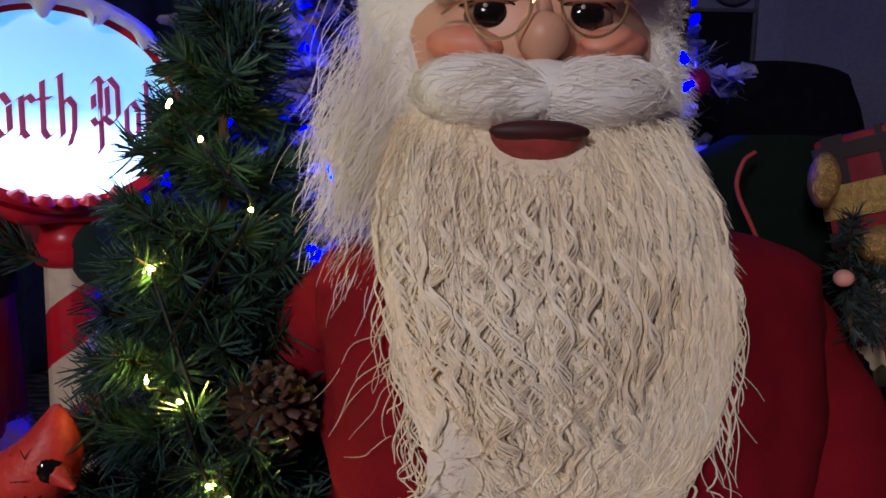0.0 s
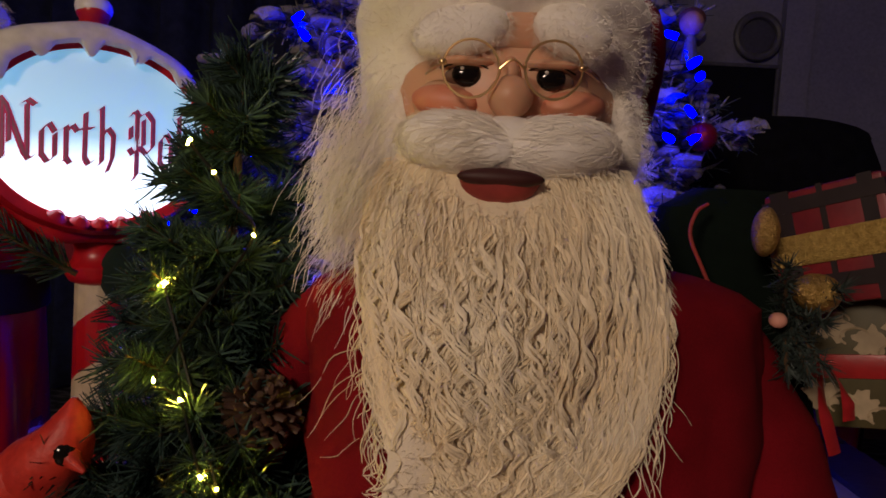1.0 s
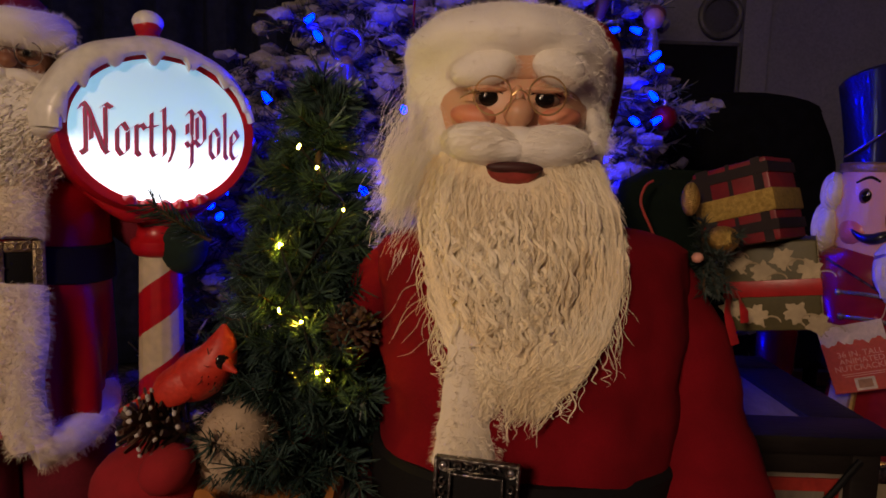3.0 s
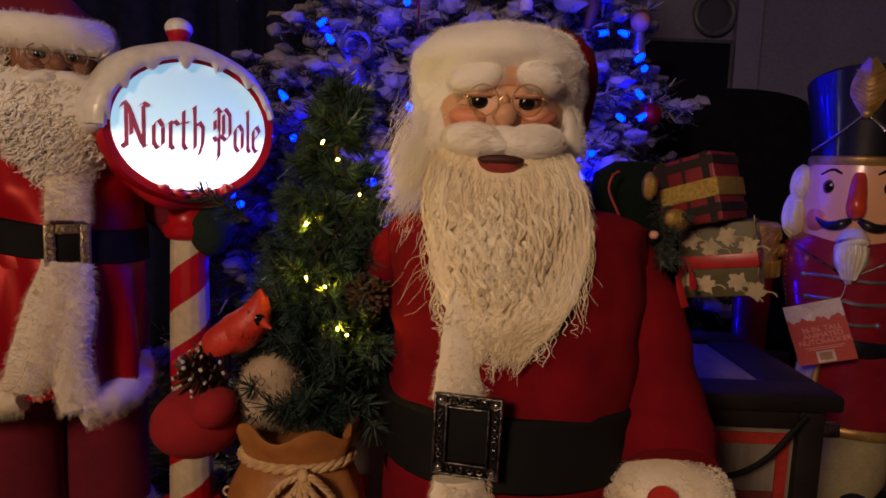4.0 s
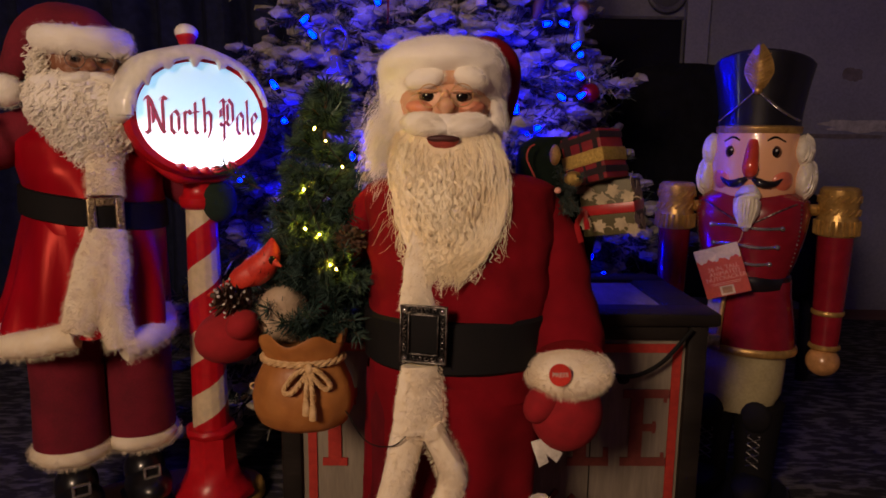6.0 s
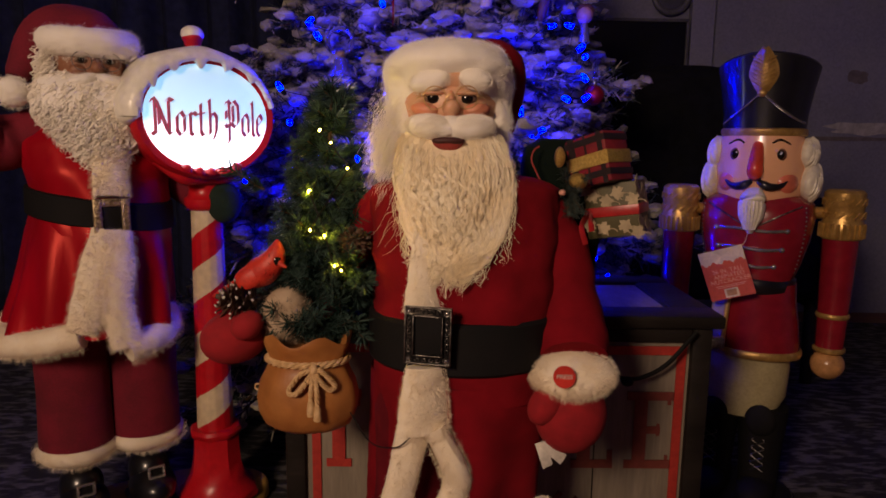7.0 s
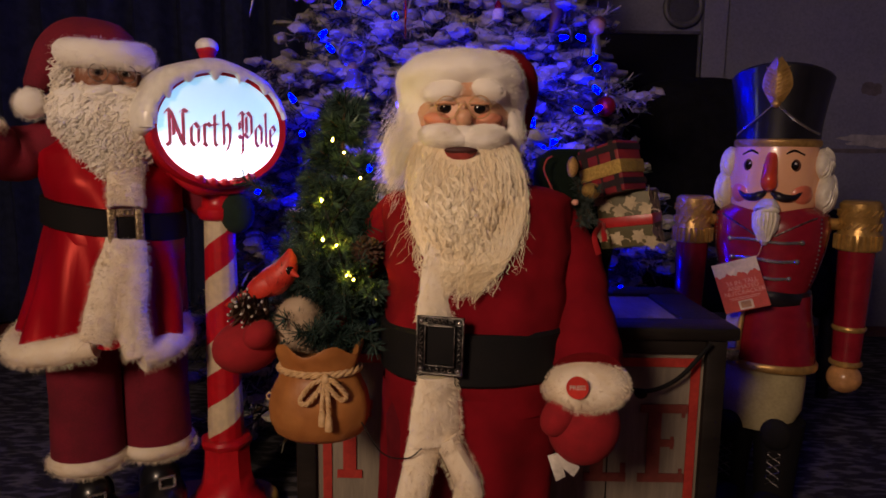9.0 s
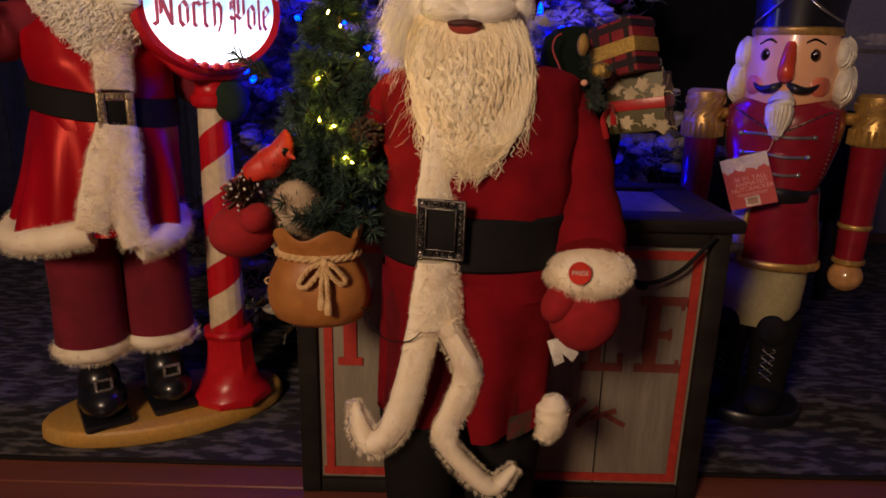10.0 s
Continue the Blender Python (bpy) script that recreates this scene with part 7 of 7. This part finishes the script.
def build_nutcracker():
    g = Geo()
    def T(x, y, z):
        return NUT + RN @ arr(x, y, z)
    E = (0, 0, NYAW)
    def ell(c, r, m, rot=(0, 0, 0), **kw):
        g.ell(T(*c), r, m, rot=(rot[0], rot[1], rot[2] + NYAW), **kw)
    def stack(rows, mat, cx=0.0, cy=0.0, n=40, power=1.0):
        g.loft([ring(cx, cy, rx, ry, z, n, power) @ RN.T + NUT for z, rx, ry in rows], mat)
    def pipe(pts, r, m, sides=8, flat=1.0):
        g.tube(smooth_path([T(*p) for p in pts], 6 * len(pts)), r, m, sides, flat)
    # base, boots, breeches
    stack([(0.0, 0.115, 0.10), (0.004, 0.12, 0.105), (0.026, 0.12, 0.105), (0.032, 0.115, 0.10)], BLACK_GLOSS)
    for sx in (-1, 1):
        x = sx * 0.046
        g.loft([ring(x, -0.002, rx, ry, z, 28) @ RN.T + NUT for z, rx, ry in ((0.030, 0.040, 0.042), (0.06, 0.038, 0.042), (0.13, 0.042, 0.044), (0.20, 0.048, 0.050), (0.225, 0.050, 0.052))], BLACK)
        ell((x, -0.045, 0.050), (0.036, 0.060, 0.028), BLACK, seg=22)
        ell((x, -0.048, 0.205), (0.030, 0.010, 0.034), BLACK, seg=18)
        for k in range(6):
            z = 0.095 + 0.017 * k
            pipe([(x - 0.012, -0.047, z), (x + 0.012, -0.047, z + 0.014)], 0.0014, PEWTER, 5)
            pipe([(x + 0.012, -0.047, z), (x - 0.012, -0.047, z + 0.014)], 0.0014, PEWTER, 5)
    stack([(0.205, 0.066, 0.045), (0.25, 0.086, 0.056), (0.31, 0.089, 0.062), (0.36, 0.086, 0.064)], CREAM)
    # skirt of the coat with gold edging, open over the breeches to the west
    stack([(0.345, 0.092, 0.072), (0.40, 0.086, 0.070), (0.46, 0.076, 0.066), (0.49, 0.074, 0.064)], RED_GLOSS, cx=0.012)
    stack([(0.338, 0.094, 0.074), (0.342, 0.096, 0.076), (0.350, 0.096, 0.076), (0.354, 0.093, 0.073)], GOLD_PAINT, cx=0.012)
    g.loft([np.array([T(*p) for p in q]) for q in
            ([(-0.072, -0.050, 0.35), (-0.040, -0.068, 0.35), (-0.036, -0.069, 0.35)], [(-0.060, -0.046, 0.47), (-0.034, -0.064, 0.47), (-0.030, -0.066, 0.47)])], CREAM, closed=False, cap=False)
    pipe([(-0.036, -0.074, 0.348), (-0.034, -0.071, 0.41), (-0.030, -0.067, 0.472)], 0.0055, GOLD_PAINT)
    # belt and chest
    stack([(0.472, 0.080, 0.070), (0.476, 0.084, 0.073), (0.498, 0.084, 0.073), (0.502, 0.080, 0.070)], BLACK_GLOSS)
    stack([(0.49, 0.076, 0.066), (0.53, 0.090, 0.074), (0.58, 0.102, 0.080), (0.625, 0.108, 0.080), (0.652, 0.104, 0.074), (0.668, 0.080, 0.062)], RED_GLOSS, power=0.85)
    for z, w in ((0.602, 0.064), (0.565, 0.058), (0.530, 0.046)):
        yy = -0.080 if z > 0.56 else -0.076
        pipe([(-w, yy + 0.012, z), (-w * 0.4, yy - 0.001, z + 0.002), (w * 0.4, yy - 0.001, z - 0.002), (w, yy + 0.012, z)], 0.0032, BALL_SILVER)
        for s in (-1, 1):
            ell((s * w, yy + 0.010, z), 0.0055, BALL_SILVER, seg=12)
    for s in (-1, 1):
        for k in range(16):
            z = 0.52 + 0.0085 * k
            ell((s * (0.082 + 0.012 * math.sin(k / 7)), -0.052, z), 0.0016, PEWTER, seg=6)
        pipe([(s * 0.085, -0.054, 0.650), (s * 0.050, -0.076, 0.632), (s * 0.016, -0.082, 0.612)], 0.0016, PEWTER, 5)
    # head
    stack([(0.645, 0.052, 0.050), (0.652, 0.070, 0.063), (0.672, 0.079, 0.070), (0.72, 0.083, 0.072), (0.77, 0.078, 0.068), (0.80, 0.072, 0.064)], NUT_SKIN, cy=-0.005)
    for s in (-1, 1):
        ell((s * 0.052, -0.048, 0.694), (0.025, 0.0145, 0.023), NUT_BLUSH, rot=(0, 0, s * 40), seg=20)
        ell((s * 0.040, -0.0630, 0.748), (0.0105, 0.005, 0.0125), BROWN, seg=18)
        ell((s * 0.040, -0.0662, 0.748), (0.0072, 0.0035, 0.0090), EYE_B, seg=16)
        # painted highlight: a small white spot on each eye
        ell((s * 0.040 + 0.002, -0.0698, 0.752), (0.0018, 0.001, 0.0022), PAPER, seg=8)
        pipe([(s * 0.024, -0.068, 0.770), (s * 0.038, -0.063, 0.776), (s * 0.054, -0.052, 0.768)], 0.0026, EYE_B, 6)
        # moustache half, thick then turned up
        P = smooth_path([T(s * 0.005, -0.078, 0.697), T(s * 0.024, -0.078, 0.687), T(s * 0.044, -0.069, 0.688), T(s * 0.060, -0.055, 0.703)], 18)
        g.tube(P, np.interp(np.linspace(0, 1, 18), [0, 0.2, 0.5, 1], [0.004, 0.0085, 0.0075, 0.0015]), BLACK_GLOSS, 12)
        # hair: two soft rolls each side
        for c, r in (((s * 0.083, 0.004, 0.750), (0.019, 0.044, 0.034)), ((s * 0.090, 0.008, 0.696), (0.021, 0.048, 0.042))):
            ell(c, r, NUT_WHITE, seg=24, lumps=0.06, freq=40)
            for yy in np.linspace(-0.82, 0.5, 8) * r[1]:
                w = math.sqrt(1 - (yy / r[1]) ** 2)
                pipe([(c[0] + s * r[0] * w * math.cos(t), c[1] + yy + 0.004 * math.sin(2 * t), c[2] + r[2] * w * math.sin(t)) for t in np.linspace(-1.4, 1.4, 5)], 0.0026, NUT_WHITE, 5)
    P = smooth_path([T(0, -0.066, 0.768), T(0, -0.078, 0.748), T(0, -0.088, 0.726), T(0, -0.087, 0.714), T(0, -0.078, 0.709)], 20)
    g.tube(P, np.interp(np.linspace(0, 1, 20), [0, 0.3, 0.65, 0.85, 1], [0.0100, 0.0130, 0.0150, 0.0140, 0.006]), NUT_NOSE, 22)
    # chin beard
    P = smooth_path([T(0, -0.076, 0.678), T(0, -0.090, 0.655), T(0, -0.092, 0.622), T(0, -0.084, 0.596)], 16)
    g.tube(P, np.interp(np.linspace(0, 1, 16), [0, 0.25, 0.6, 1], [0.016, 0.027, 0.023, 0.005]), NUT_WHITE, 24, 0.8)
    for k in range(-3, 4):
        pipe([(k * 0.0060, -0.112 + 0.0011 * k * k, 0.660), (k * 0.0062, -0.1145 + 0.0011 * k * k, 0.640), (k * 0.003, -0.100, 0.604)], 0.0022, NUT_WHITE, 5)
    # tall hat
    stack([(0.784, 0.078, 0.072), (0.788, 0.080, 0.074), (0.796, 0.080, 0.074), (0.799, 0.076, 0.070)], GOLD_PAINT)
    rows = []
    for z, rx, ry in ((0.797, 0.076, 0.070), (0.83, 0.078, 0.072), (0.88, 0.086, 0.078), (0.915, 0.093, 0.084), (0.920, 0.090, 0.081), (0.921, 0.04, 0.04)):
        p = ring(0, 0, rx, ry, z, 44)
        if z > 0.9:
            p[:, 2] += 0.022 * np.clip(-p[:, 1] / 0.084, 0, 1) ** 1.5 * (rx > 0.05)
        rows.append(p @ RN.T + NUT)
    g.loft(rows, BLACK_GLOSS)
    # leaf plume and twisted cords
    lf = []
    for u in np.linspace(0, 1, 14):
        w = 0.0285 * (math.sin(math.pi * (0.16 + 0.80 * u)) ** 0.8) * (1 - 0.2 * u)
        z = 0.866 + 0.080 * u
        y = -0.077 - 0.013 * u
        lf.append([T(-w, y + 0.005, z + 0.004), T(-w * 0.5, y - 0.002, z), T(0, y - 0.006, z - 0.002), T(w * 0.5, y - 0.002, z), T(w, y + 0.005, z + 0.004), T(0, y + 0.008, z)])
    g.loft(lf, GOLD_PAINT)
    for k in range(7):
        z = 0.874 + 0.0075 * k
        for s in (-1, 1):
            pipe([(0, -0.0845 - 0.00115 * k, z), (s * 0.020, -0.0800 - 0.0012 * k, z + 0.012)], 0.0011, GOLD_PAINT, 4)
    ell((0, -0.080, 0.864), (0.009, 0.006, 0.008), GOLD_PAINT, seg=14)
    for s in (-1, 1):
        P = smooth_path([T(s * 0.004, -0.080, 0.862), T(s * 0.030, -0.074, 0.838), T(s * 0.056, -0.056, 0.818), T(s * 0.074, -0.020, 0.808)], 40)
        for ph in (0, math.pi):
            q = np.linspace(0, 60, 40) + ph
            g.tube(P + 0.0014 * np.stack([np.cos(q), np.sin(q), np.cos(q)], 1), 0.0014, BALL_SILVER, 5)
    # arms with fringed shoulder caps
    for s in (-1, 1):
        x, y = (0.156 if s > 0 else -0.148), 0.0
        x, y = (rot_z(ARM_YAW - NYAW) @ arr(x, y, 0))[:2]
        c = T(x, y, 0)
        stack([(0.585, 0.036, 0.036), (0.590, 0.0385, 0.0385), (0.618, 0.0375, 0.0375), (0.622, 0.0355, 0.0355), (0.648, 0.036, 0.036), (0.652, 0.0375, 0.0375), (0.676, 0.0365, 0.0365), (0.682, 0.030, 0.030)], GOLD_PAINT, x, y, 32)
        for k in range(22):
            q = 2 * math.pi * k / 22
            e = arr(math.cos(q), math.sin(q), 0) * 0.0385
            g.tube([c + e + arr(0, 0, 0.588), c + e + arr(0, 0, 0.616)], 0.0036, GOLD_PAINT, 5)
        for k in range(16):
            q = 2 * math.pi * k / 16
            for zz in (0.632, 0.658):
                e, e2 = arr(math.cos(q), math.sin(q), 0) * 0.0375, arr(math.cos(q + 0.3), math.sin(q + 0.3), 0) * 0.0375
                g.tube([c + e + arr(0, 0, zz - 0.005), c + e2 + arr(0, 0, zz + 0.006)], 0.0024, GOLD_PAINT, 5)
        pipe([(s * 0.096, y * 0.6, 0.634), (x - s * 0.034, y, 0.634)], 0.012, GOLD_PAINT, 12)
        stack([(0.36, 0.026, 0.026), (0.43, 0.028, 0.028), (0.52, 0.031, 0.031), (0.59, 0.033, 0.033)], RED_GLOSS, x, y, 28)
        stack([(0.424, 0.029, 0.029), (0.427, 0.031, 0.031), (0.431, 0.031, 0.031), (0.434, 0.029, 0.029)], GOLD_PAINT, x, y, 28)
        stack([(0.352, 0.027, 0.027), (0.355, 0.030, 0.030), (0.360, 0.030, 0.030), (0.363, 0.027, 0.027)], GOLD_PAINT, x, y, 28)
        ell((x, y, 0.325), (0.032, 0.032, 0.031), HAND_TAN, seg=26)
    thing("nutcracker_figure", g, (NUT[0], NUT[1], 0.0), "glossy toy soldier nutcracker figure with tall black hat", "nutcracker")


build_nutcracker()


def build_tag():
    c = arr(0.624, 0.7480, 0.518)
    R = Matrix.Rotation(radians(NYAW), 3, "Z") @ Matrix.Rotation(radians(-20), 3, "Y")
    Rn = np.array(R)
    t = thing("hang_tag", None, tuple(c), "red and cream cardboard tag hung on the nutcracker", "tag")
    w, h = 0.083, 0.098
    part("card", Geo().box(c, (w, 0.0012, h), TAG_RED, R, 0.0), t)
    top = Geo()
    xs = np.linspace(-w / 2, w / 2, 26)
    edge = 0.023 + 0.003 * np.sin(xs * 260) + 0.002 * np.sin(xs * 610)
    rows = [np.stack([xs, np.full(26, -0.0011), np.full(26, h / 2)], 1), np.stack([xs, np.full(26, -0.0011), edge], 1)]
    top.loft([r @ Rn.T + c for r in rows], TAG_CREAM, closed=False, cap=False)
    part("card_top", top, t, "cream upper strip with a wavy edge")
    face = R @ Matrix.Rotation(radians(90), 3, "X")
    for body, z, sz in (("36 IN. TALL", 0.006, 0.0115), ("ANIMATED", -0.004, 0.0115), ("NUTCRACKER", -0.014, 0.0115)):
        text_mesh(body, sz, TAG_PINK, tuple(c + Rn @ arr(0.004, -0.0013, z)), face, t)
    for k, (z, ln) in enumerate(((-0.0225, 0.056), (-0.0255, 0.05))):
        part("print_bar", Geo().box(tuple(c + Rn @ arr(0.002, -0.0008, z)), (ln, 0.0006, 0.0011), TAG_PINK, R, 0.0), t)
    part("barcode_panel", Geo().box(tuple(c + Rn @ arr(0.0, -0.0009, -0.038)), (0.026, 0.0008, 0.018), TAG_CREAM, R, 0.0), t)
    part("barcode", Geo().box(tuple(c + Rn @ arr(0.0, -0.0014, -0.0375)), (0.018, 0.0006, 0.012), TAN, R, 0.0), t, "blurred brown bar block")
    g = Geo()
    g.tube(smooth_path([tuple(c + Rn @ arr(0.036, -0.001, 0.044)), (0.655, 0.750, 0.580), (0.664, 0.757, 0.602)], 12), 0.0009, ROPE, 5)
    part("string", g, t)


build_tag()
